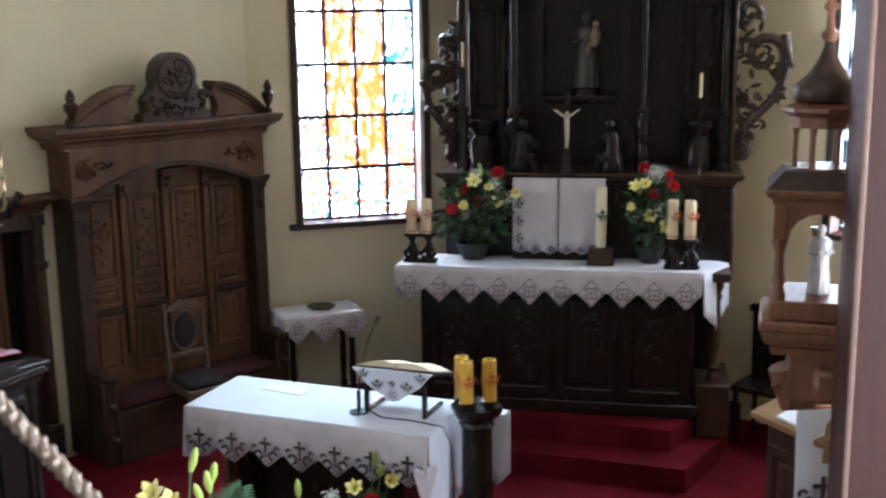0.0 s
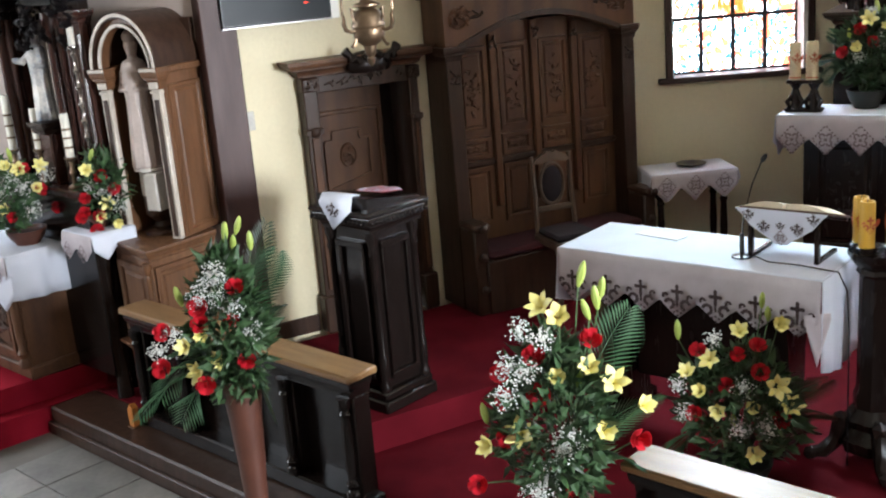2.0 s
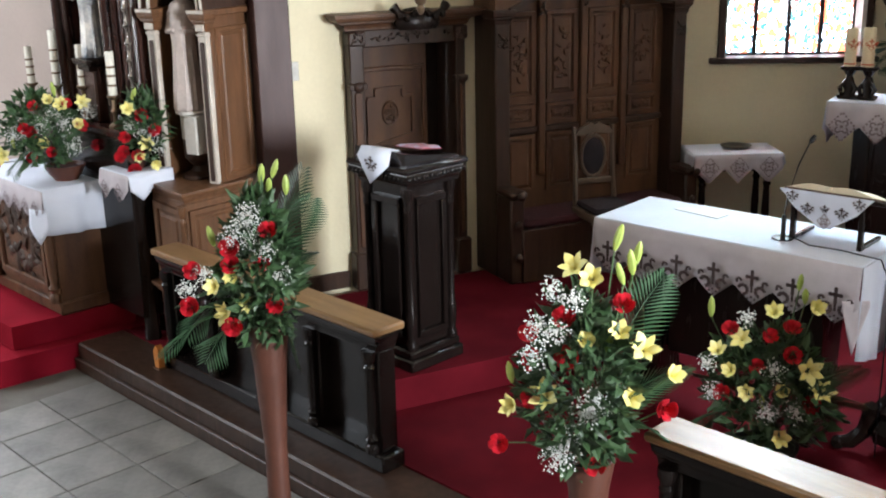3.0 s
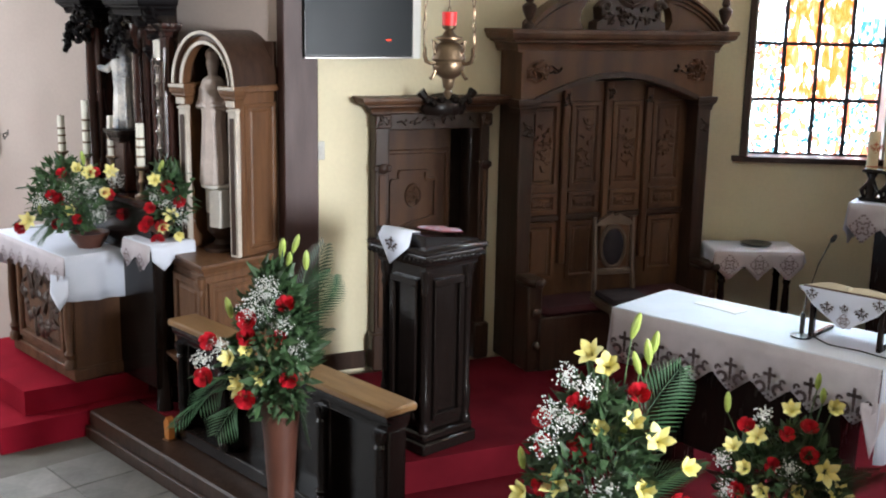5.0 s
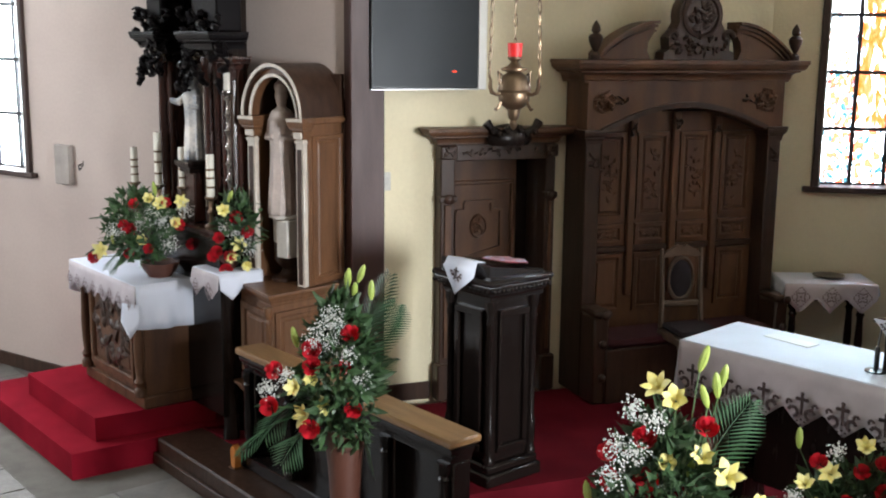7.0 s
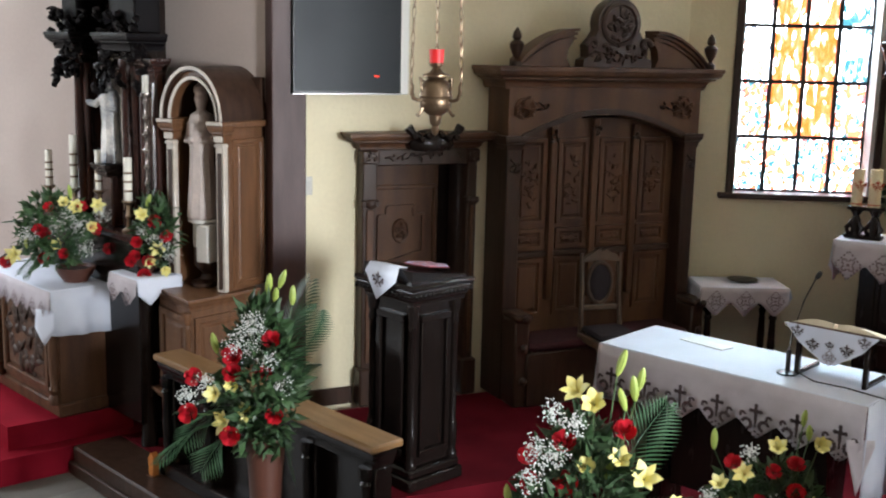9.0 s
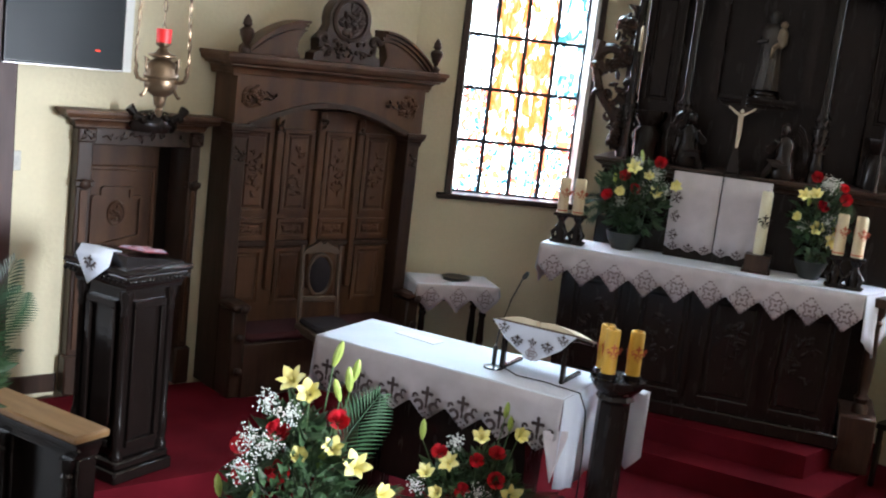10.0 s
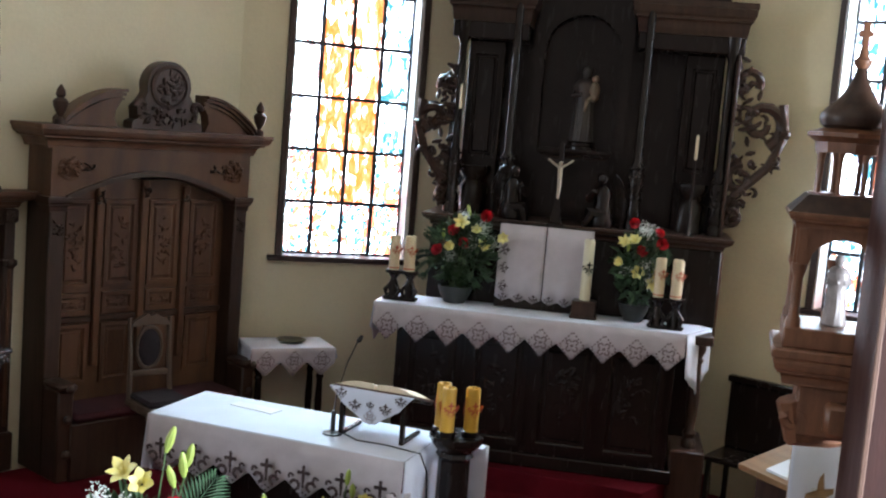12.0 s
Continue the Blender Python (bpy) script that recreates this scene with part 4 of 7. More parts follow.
part("end_slab", box(B(), 0.25, 0.48, 7.68, 8.2, 0.985, 1.05, 0.008), OAK_DARK, altar)
acloth = thing("high_altar_cloth", "white altar cloth with pointed cut-work lace hem on the high altar", "cloth", pose(0, 0, 0.50))
bm = B()
pl = [(-1.885, 7.565), (0.285, 7.565), (0.475, 7.93), (0.40, 8.0), (-1.83, 8.0)]
lo, hi = [bm.verts.new((x, y, 1.063)) for x, y in pl], [bm.verts.new((x, y, 1.075)) for x, y in pl]
bm.faces.new(lo[::-1])
bm.faces.new(hi)
for i in range(5):
    bm.faces.new((lo[i], lo[(i + 1) % 5], hi[(i + 1) % 5], hi[i]))
part("cloth_top", bm, LINEN, acloth)
lace_front(acloth, -1.885, 0.285, 1.07, 0.15, 0.217, 0.105, 7.562, 0.215, 0.91, 1.3, diamond_mesh, LACE_SOFT)
o = part("side_drop", drop_sheet(-0.205, 0.205, 1.07, 0.30, 0.41, 0.14, 0, 0.02), LINEN, acloth)
o.matrix_basis = pose(0.385, 7.748, 0, 0, 0, 62.5)
o.modifiers.new("thick", "SOLIDIFY").thickness = 0.003
o = part("side_drop", drop_sheet(-0.22, 0.22, 1.07, 0.18, 0.22, 0.12, 0, 0.02), LINEN, acloth)
o.matrix_basis = pose(-1.888, 7.785, 0, 0, 0, -90)
o.modifiers.new("thick", "SOLIDIFY").thickness = 0.003

# ---- retable ----
ret = thing("altar_retable", "tall black-brown carved wooden retable with columns and scrolled wings", "retable")
RY = 8.30
part("predella", box(B(), -1.60, 0.50, 8.02, 8.86, 1.40, 2.11, 0.01), OAK_BLACK, ret)
part("predella_cornice", moulding(B(), -1.60, 0.50, 8.04, 8.86, 2.111, 2.20, 0.07, 4), OAK_DARK, ret)
part("back_wall", box(B(), -1.50, 0.42, 8.55, 8.88, 2.20, 4.9), OAK_BLACK, ret)
for x0, x1 in ((-1.55, -1.15), (0.06, 0.46)):
    part("side_bay", box(B(), x0 + 0.07, x1 - 0.05, 8.40, 8.55, 2.20, 3.5, 0.01), OAK_BLACK, ret)
    panel(ret, x0 + 0.10, x1 - 0.08, 2.62, 3.42, 8.40, OAK_BLACK, 0.03, 0.025)
    part("console", lathe(B(), [(0.10, 2.20), (0.11, 2.40), (0.08, 2.45), (0.12, 2.52), (0.12, 2.56)], 8, pose((x0 + x1) / 2, 8.30, 0)), OAK_BLACK, ret)
COLP = [(0.06, 0), (0.06, 0.06), (0.045, 0.08), (0.055, 0.12), (0.042, 0.16), (0.05, 0.30), (0.056, 0.36), (0.04, 0.40), (0.05, 0.45), (0.030, 0.49), (0.030, 1.05), (0.028, 1.25), (0.05, 1.30), (0.062, 1.38), (0.062, 1.42)]
for x, y in ((-1.095, 8.16), (-0.150, 8.16), (-1.50, 8.22), (0.44, 8.22)):
    h = 2.0 if abs(x + 0.62) < 0.6 else 1.0
    p = [(r, 2.20 + z * (1.0 if z < 0.5 else h)) for r, z in COLP]
    p = [(r, min(z, 4.8)) for r, z in p]
    part("column", lathe(B(), p, 14, pose(x, y, 0)), OAK_BLACK, ret)
for x, n in ((-1.095, 5), (-0.150, 5), (0.44, 4), (-1.50, 4)):
    bm = B()
    for k in range(n):
        for q in range(7):
            a = 6.283 * q / 7 + k
            blob(bm, (x + 0.044 * math.cos(a), (8.16 if n == 5 else 8.22) + 0.044 * math.sin(a), 2.42 + 0.055 * k), (0.018, 0.018, 0.022))
    part("column_carving", bm, OAK_BLACK, ret)["kind"] = "stuff"
for x0, x1 in ((-1.58, -1.02), (-0.23, 0.52)):
    part("entablature", moulding(B(), x0, x1, 8.18, 8.54, 3.62, 3.86, 0.06, 4), OAK_DARK, ret)
    part("frieze", box(B(), x0, x1, 8.18, 8.54, 3.50, 3.62, 0.006), OAK_BLACK, ret)
# niche in the middle
part("niche_arch", prism(B(), [(-0.98, 2.70), (-0.98, 3.95), (-0.26, 3.95), (-0.26, 2.70), (-0.33, 2.70)] + [(-0.62 + 0.29 * math.cos(math.pi * i / 12), 3.45 + 0.29 * math.sin(math.pi * i / 12)) for i in range(13)] + [(-0.91, 2.70)], 8.42, 8.55), OAK_BLACK, ret)
part("niche_floor", moulding(B(), -0.86, -0.38, 8.30, 8.55, 2.66, 2.74, 0.03, 3), OAK_BLACK, ret)


def scroll_wing(sgn, x, z0, z1, w):
    """Openwork carved wing: S-scrolls, leaves and bosses."""
    bm = B()
    h = z1 - z0

    def spiral(cx, cz, r0, turns, ph, r):
        pts = [(x + sgn * (cx + r0 * (1 - 0.75 * t) * math.cos(ph + t * turns * 6.28)), 8.24, cz + r0 * (1 - 0.75 * t) * math.sin(ph + t * turns * 6.28)) for t in [i / 16 for i in range(17)]]
        tube(bm, pts, [1.35 * r * (1.15 - 0.5 * i / 16) for i in range(17)], 7)

    spiral(0.55 * w, z0 + 0.62 * h, 0.42 * w, 1.2, -1.2, 0.030)
    spiral(0.30 * w, z0 + 0.30 * h, 0.28 * w, 1.1, 1.6, 0.026)
    spiral(0.26 * w, z0 + 0.86 * h, 0.22 * w, 1.1, -0.6, 0.022)
    spiral(0.22 * w, z0 + 0.08 * h, 0.20 * w, 1.0, 2.6, 0.022)
    tube(bm, [(x + sgn * 0.05 * w, 8.25, z0), (x + sgn * 0.22 * w, 8.24, z0 + 0.2 * h), (x + sgn * 0.75 * w, 8.23, z0 + 0.38 * h), (x + sgn * 0.98 * w, 8.22, z0 + 0.56 * h), (x + sgn * 0.9 * w, 8.23, z0 + 0.74 * h)], [0.02, 0.035, 0.035, 0.03, 0.035], 8)
    tube(bm, [(x + sgn * 0.02, 8.27, z0 + i * h / 8) for i in range(9)], 0.022, 6)
    for k in range(30):
        a = k * 2.4
        blob(bm, (0, 0, 0), 1, Matrix.LocRotScale((x + sgn * (0.08 + 0.6 * (k * 3 % 7) / 7 * math.sin(3.14 * (k + 3) / 36)) * w, 8.23, z0 + (k + 0.5) / 30 * h), Euler((0, a, 0)), (0.045, 0.022, 0.02)))
    rnd = random.Random(7)
    for k in range(46):
        t = rnd.random()
        reach = w * (0.25 + 0.75 * max(0.0, math.sin(math.pi * min(1, t * 1.25))) ** 1.5)
        p = (x + sgn * rnd.uniform(0.15, 1.0) * reach, 8.22 + rnd.uniform(-0.02, 0.02), z0 + t * h)
        tube(bm, [(p[0] + 0.030 * math.cos(u + k), p[1] - 0.012 * math.sin(2 * u), p[2] + 0.030 * math.sin(u + k)) for u in [0.55 * i for i in range(7)]], [0.010, 0.016, 0.018, 0.016, 0.014, 0.011, 0.006], 6)
    blob(bm, (x + sgn * 0.98 * w, 8.21, z0 + 0.57 * h), 0.042)
    return bm


part("carved_wing", scroll_wing(-1, -1.53, 2.24, 3.30, 0.27), OAK_DARK, ret)
part("carved_wing", scroll_wing(1, 0.47, 2.26, 3.50, 0.40), OAK_DARK, ret)
# thin lighter board added so the predella's side face looks lit
part("predella_end", box(B(), 0.502, 0.516, 8.06, 8.80, 1.42, 2.10, 0.004), OAK_LIGHT, ret, "oak end board in a lighter colour that stands for light on the side")
part("edge_pilaster", box(B(), 0.475, 0.50, 8.16, 8.5, 2.2, 3.5, 0.006), OAK_DARK, ret)
def angel_shape(bm, x, y, z, sgn):
    """A plain kneeling winged carving turned to the middle."""
    lathe(bm, [(0.11, 0), (0.12, 0.03), (0.10, 0.10), (0.075, 0.17), (0.085, 0.24), (0.06, 0.29), (0.025, 0.31)], 14, pose(x, y, z) @ Matrix.Diagonal((0.8, 0.9, 1, 1)))
    blob(bm, (x + sgn * 0.015, y - 0.02, z + 0.345), (0.038, 0.042, 0.048), sub=2)
    tube(bm, [(x + sgn * 0.05, y - 0.03, z + 0.25), (x + sgn * 0.10, y - 0.06, z + 0.20), (x + sgn * 0.07, y - 0.09, z + 0.25)], [0.032, 0.03, 0.018], 8)
    tube(bm, [(x - sgn * 0.02, y - 0.04, z + 0.09), (x + sgn * 0.09, y - 0.07, z + 0.10), (x + sgn * 0.10, y - 0.07, z + 0.0)], [0.05, 0.048, 0.04], 8)
    for k in range(5):
        r = 0.055 + 0.022 * k
        tube(bm, [(x - sgn * (0.045 + r * 0.75 * math.sin(u)), y + 0.035 - 0.008 * k, z + 0.24 + r * 1.0 * math.cos(u) - 0.16 * (u / 2.4) ** 2) for u in [0.2 + 2.2 * i / 9 for i in range(10)]], [0.013 - 0.0008 * i for i in range(10)], 6)
    return bm


for x, sgn in ((-1.03, 1), (-0.37, -1)):
    part("kneeling_angel_carving", angel_shape(B(), x, 8.10, 2.202, sgn), OAK_BLACK, ret)


def statue_shape(bm, h, w, seed=0, child=False, reach=False, crown=False):
    """A plain robed figure."""
    lathe(bm, [(0.50 * w, 0), (0.52 * w, 0.03 * h), (0.46 * w, 0.2 * h), (0.40 * w, 0.45 * h), (0.44 * w, 0.62 * h), (0.48 * w, 0.74 * h), (0.36 * w, 0.81 * h), (0.15 * w, 0.84 * h), (0.19 * w, 0.88 * h), (0.24 * w, 0.93 * h), (0.18 * w, 0.98 * h), (0.02 * w, h)], 14)
    for s in (-1, 1):
        if reach and s < 0:
            tube(bm, [(-0.40 * w, 0, 0.74 * h), (-0.72 * w, -0.2 * w, 0.66 * h), (-1.05 * w, -0.3 * w, 0.68 * h), (-1.22 * w, -0.3 * w, 0.70 * h)], [0.17 * w, 0.19 * w, 0.15 * w, 0.05 * w], 8)
            continue
        tube(bm, [(s * 0.42 * w, 0, 0.74 * h), (s * 0.50 * w, -0.10 * w, 0.60 * h), (s * 0.12 * w, -0.42 * w, 0.62 * h)], [0.14 * w, 0.15 * w, 0.10 * w], 8)
    for i in range(9):
        a = i * 0.7 + seed
        tube(bm, [(0.49 * w * math.cos(a), 0.49 * w * math.sin(a), 0.01 * h), (0.43 * w * math.cos(a + 0.1), 0.43 * w * math.sin(a + 0.1), 0.3 * h), (0.38 * w * math.cos(a), 0.38 * w * math.sin(a), 0.55 * h)], [0.06 * w, 0.04 * w, 0.02 * w], 6)
    if child:
        blob(bm, (0.38 * w, -0.30 * w, 0.66 * h), (0.26 * w, 0.22 * w, 0.14 * h), sub=2, mi=1)
        blob(bm, (0.40 * w, -0.32 * w, 0.83 * h), 0.16 * w, sub=2, mi=1)
        tube(bm, [(0.30 * w, -0.35 * w, 0.60 * h), (0.10 * w, -0.55 * w, 0.52 * h), (0.05 * w, -0.50 * w, 0.40 * h)], [0.12 * w, 0.10 * w, 0.06 * w], 7, 1)
    if crown:
        lathe(bm, [(0.20 * w, 0.955 * h), (0.26 * w, 0.985 * h), (0.24 * w, 1.02 * h), (0.10 * w, 1.05 * h), (0.03 * w, 1.08 * h), (0.01 * w, 1.10 * h)], 12)
    return bm




def blend_figure(ob, voxel=0.006):
    """Melts the pieces of a figure into one carved surface."""
    r = ob.modifiers.new("melt", "REMESH")
    r.mode, r.voxel_size, r.use_smooth_shade = "VOXEL", voxel, True
    sm = ob.modifiers.new("soften", "SMOOTH")
    sm.factor, sm.iterations = 0.5, 2


# niche shade painted into the dark robe; the child kept lighter as if lit
st = tagged(part("statue", statue_shape(B(), 0.56, 0.17, 0.4, True), [mat("statue_shaded", (0.045, 0.033, 0.027), 0.5, 0.6, 7, 0.1, 60, color2=(0.014, 0.011, 0.010)), mat("statue_lit", (0.20, 0.15, 0.10), 0.5, 0.4, 9, 0.1, 60)]), "small painted statue in the niche of the retable", "statue")
st.matrix_basis = pose(-0.58, 8.40, 2.802)
part("niche_block", lathe(B(), [(0.12, 2.742), (0.12, 2.76), (0.10, 2.77), (0.10, 2.79), (0.12, 2.80)], 12, pose(-0.58, 8.40, 0)), OAK_BLACK, ret)

tab = thing("tabernacle", "tabernacle under a white cloth with lace edges and middle slit", "tabernacle", pose(-0.735, 7.90, 1.576))
part("base", box(B(), -0.34, 0.34, -0.02, 0.16, 0, 0.11, 0.006), OAK_BLACK, tab)
part("box", box(B(), -0.32, 0.32, 0.0, 0.14, 0.11, 0.585, 0.006), OAK_BLACK, tab)
part("roof", moulding(B(), -0.32, 0.32, 0.0, 0.14, 0.585, 0.61, 0.03, 2), OAK_BLACK, tab)
for x0, x1, sd in ((-0.335, -0.004, 0.4), (0.004, 0.335, 2.0)):
    o = part("curtain", drop_sheet(x0, x1, 0.605, 0.53, 0.11, 0.03, -0.03, 0.008, sd), LACE_SHADED, tab, "white curtain with scalloped lace hem")
    o.modifiers.new("thick", "SOLIDIFY").thickness = 0.004
for i in range(3):
    for x in (-0.295,):
        part("lace_motif", motif_mesh(0.09), LACE_HOLE, tab).matrix_basis = pose(x, -0.052, 0.16 + i * 0.13, 0, 90, 0)
for i in range(6):
    part("lace_motif", motif_mesh(0.075), LACE_HOLE, tab).matrix_basis = pose(-0.275 + i * 0.11, -0.053, 0.075)
cruc = thing("crucifix", "dark wooden standing crucifix with pale figure above the tabernacle", "crucifix", pose(-0.69, 7.98, 2.186))
part("foot", lathe(B(), [(0.085, 0.0), (0.085, 0.02), (0.06, 0.03), (0.045, 0.10), (0.03, 0.16), (0.025, 0.22)], 4, pose(0, 0, 0, 0, 0, 45)), OAK_BLACK, cruc)
part("upright", box(B(), -0.018, 0.018, -0.012, 0.012, 0.2, 0.60, 0.003), OAK_BLACK, cruc)
part("crossbar", box(B(), -0.11, 0.11, -0.011, 0.011, 0.45, 0.485, 0.003), OAK_BLACK, cruc)
bm = tube(B(), [(0, -0.02, 0.20), (0.005, -0.022, 0.30), (0, -0.02, 0.42)], [0.010, 0.016, 0.018], 8)
for s in (-1, 1):
    tube(bm, [(0, -0.02, 0.42), (s * 0.05, -0.02, 0.45), (s * 0.09, -0.016, 0.48)], [0.012, 0.008, 0.006], 6)
blob(bm, (0.004, -0.03, 0.452), 0.017)
part("figure", bm, mat("ivory_paint", (0.55, 0.47, 0.36), 0.5), cruc)

for x in (-1.725, 0.14):
    hol = thing("candle_holder", "black carved candle holder standing on the altar cloth", "candle holder", pose(x, 7.70, 1.576), "candle holders on the high altar")
    part("top", box(B(), -0.115, 0.115, -0.045, 0.045, 0.19, 0.215, 0.006), OAK_BLACK, hol)
    for dx in (-0.06, 0.06):
        bm = lathe(B(), [(0.045, 0.02), (0.03, 0.05), (0.04, 0.10), (0.022, 0.15), (0.045, 0.19)], 10, pose(dx, 0, 0))
        for k in (-1, 1):
            tube(bm, [(dx + k * 0.02, -0.02, 0.12), (dx + k * 0.05, -0.03, 0.07), (dx + k * 0.035, -0.04, 0.03), (dx + k * 0.06, -0.05, 0.012)], [0.012, 0.018, 0.014, 0.016], 6)
        part("leg", bm, OAK_BLACK, hol)
    part("base", box(B(), -0.12, 0.12, -0.05, 0.05, 0, 0.022, 0.006), OAK_BLACK, hol)
for x, y, h, r in ((-1.79, 7.70, 0.245, 0.037), (-1.68, 7.70, 0.25, 0.04), (0.075, 7.70, 0.27, 0.036), (0.19, 7.69, 0.27, 0.036), (0.205, 7.735, 0.255, 0.03)):
    candle(x, y, 1.791, r, h, WAX_W, "cream wax candle with red printed ornament", "candles on the high altar")
big = candle(-0.425, 7.80, 1.70, 0.038, 0.43, mat("white_wax", (0.66, 0.62, 0.45), 0.5, 0.12, 8), "large white candle with a dark cross on the high altar", "", False)
part("cross_mark", motif_mesh(0.11), METAL_BLACK, big).matrix_basis = pose(0.012, -0.038, 0.22, 0, 0, 15)
bs = thing("candle_block", "dark wooden block standing under the large candle", "block", pose(-0.425, 7.80, 1.576))
part("block", box(B(), -0.085, 0.085, -0.08, 0.08, 0, 0.122, 0.008), OAK_DARK, bs)
part("moulding", box(B(), -0.095, 0.095, -0.09, 0.09, 0, 0.02, 0.004), OAK_DARK, bs)
for x, z in ((-1.46, 0.95), (0.25, 0.72)):
    tl = thing("tall_candle", "thin tall candle on a dark stick before the retable", "candle", pose(x, 8.06, 2.201))
    part("stick", lathe(B(), [(0.03, 0), (0.012, 0.03), (0.009, z - 0.2), (0.016, z - 0.19), (0.016, z - 0.18)], 8), OAK_BLACK, tl)
    part("wax", lathe(B(), [(0.011, z - 0.18), (0.011, z - 0.02), (0.003, z)], 8), WAX_W, tl)

# ---- credence table and chair ----
cred = thing("credence_table", "small dark side table under a white lace cloth", "side table", pose(-2.64, 8.02, Z_DAIS, 0, 0, 34))
part("top", box(B(), -0.30, 0.30, -0.17, 0.17, 0.69, 0.725, 0.006), OAK_BLACK, cred)
part("apron", box(B(), -0.26, 0.26, -0.14, 0.14, 0.60, 0.69, 0.006), OAK_BLACK, cred)
for x in (-0.24, 0.24):
    for y in (-0.12, 0.12):
        part("leg", lathe(B(), [(a, b) for a, b in turned(0.60, 0.03)], 10, pose(x, y, 0)), OAK_BLACK, cred)
ccl = thing("credence_cloth", "white lace cloth on the side table", "cloth", pose(-2.64, 8.02, Z_DAIS, 0, 0, 34))
cloth_top(ccl, -0.325, 0.325, -0.195, 0.195, 0.742)
lace_front(ccl, -0.325, 0.325, 0.737, 0.10, 0.216, 0.11, -0.197, 0.17, 0.645, 0.0, diamond_mesh, LACE_SOFT)
for sx in (-1, 1):
    o = part("side_drop", drop_sheet(-0.195, 0.195, 0.737, 0.07, 0.195, 0.08, 0, 0.01, sx), LINEN, ccl)
    o.matrix_basis = pose(sx * 0.328, 0, 0, 0, 0, 90 * sx)
    o.modifiers.new("thick", "SOLIDIFY").thickness = 0.003
dish = tagged(part("dish", lathe(B(), [(0.05, 0), (0.10, 0.012), (0.115, 0.02), (0.10, 0.022), (0.04, 0.012)], 18), METAL_BLACK), "small dark dish on the side table", "dish")
dish.matrix_basis = pose(-2.62, 8.06, Z_DAIS + 0.743)

chair = thing("chair", "wooden chair with carved frame and dark oval upholstered back", "chair", pose(-3.17, 6.93, Z_DAIS, 0, 0, 50) @ Matrix.Diagonal((0.8, 0.85, 1, 1)))
CHW = mat("chair_wood", (0.12, 0.082, 0.056), 0.38, 0.4, 6, 0.2, 50)
VEL = mat("dark_velvet", (0.018, 0.012, 0.016), 0.9, 0.3, 6, 0.3, 120)
for x in (-0.19, 0.19):
    part("leg", lathe(B(), [(a, b) for a, b in turned(0.44, 0.022)], 10, pose(x, -0.19, 0)), CHW, chair)
    part("back_post", tube(B(), [(x, 0.19, 0), (x, 0.18, 0.45), (x * 0.92, 0.21, 0.75), (x * 0.95, 0.24, 1.02)], [0.02, 0.022, 0.02, 0.018], 8), CHW, chair)
part("seat_frame", box(B(), -0.215, 0.215, -0.215, 0.20, 0.42, 0.475, 0.01), CHW, chair)
part("seat", box(B(), -0.195, 0.195, -0.20, 0.17, 0.476, 0.52, 0.02), VEL, chair, "dark upholstered seat")
tp = [(-0.19, 0.96), (-0.15, 1.0), (-0.08, 1.03), (-0.04, 1.05), (0.0, 1.035), (0.04, 1.05), (0.08, 1.03), (0.15, 1.0), (0.19, 0.96), (0.10, 0.965), (0, 0.98), (-0.10, 0.965)]
part("top_rail", prism(B(), tp[::-1], 0.21, 0.245), CHW, chair)
part("lower_rail", box(B(), -0.18, 0.18, 0.19, 0.22, 0.62, 0.66, 0.008), CHW, chair)
bm = B()
ring = [(0.115 * math.cos(6.283 * i / 20), 0.23, 0.81 + 0.145 * math.sin(6.283 * i / 20)) for i in range(21)]
tube(bm, ring, 0.016, 8)
part("oval_frame", bm, CHW, chair)
blob_b = B()
blob(blob_b, (0, 0.23, 0.81), (0.105, 0.025, 0.135), sub=2)
part("back_pad", blob_b, VEL, chair, "dark oval back pad")

# ---- screen on the wall ----
tv = thing("screen", "black flat screen in upright format on the chancel wall", "screen", F_N)
SCREEN = mat("screen_glass", (0.030, 0.034, 0.038), 0.34, 0.05, 3, 0.0, 30, spec=0.10)
part("bezel", box(B(), 0.0, 0.722, -0.06, -0.012, 2.462, 3.75, 0.006), METAL_BLACK, tv)
part("panel", box(B(), 0.010, 0.712, -0.063, -0.0605, 2.474, 3.74), SCREEN, tv, "dark switched-off display glass")
part("bottom_rim", box(B(), 0.0, 0.722, -0.064, -0.02, 2.452, 2.461, 0.002), mat("silver_rim", (0.5, 0.5, 0.5), 0.35, metal=0.6), tv)
part("side_board", box(B(), 0.727, 0.785, -0.045, 0.118, 2.452, 3.75, 0.004), mat("white_board", (0.80, 0.80, 0.76), 0.5, 0.05), tv, "white board edge beside the display")
part("mount", box(B(), 0.2, 0.6, -0.012, 0.119, 2.8, 3.3), METAL_BLACK, tv)
part("led", box(B(), 0.540, 0.570, -0.066, -0.0635, 2.565, 2.572), glow("red_led", (1.0, 0.06, 0.03), 3.0), tv, "small red standby light")
sw = thing("light_switch", "small white wall switch on the chancel wall", "switch", F_N)
part("plate", box(B(), 0.12, 0.185, 0.10, 0.119, 1.80, 1.92, 0.004), mat("switch_white", (0.6, 0.58, 0.52), 0.4), sw)
part("rocker", box(B(), 0.135, 0.17, 0.094, 0.10, 1.83, 1.89, 0.002), mat("switch_rocker", (0.55, 0.53, 0.48), 0.4), sw)

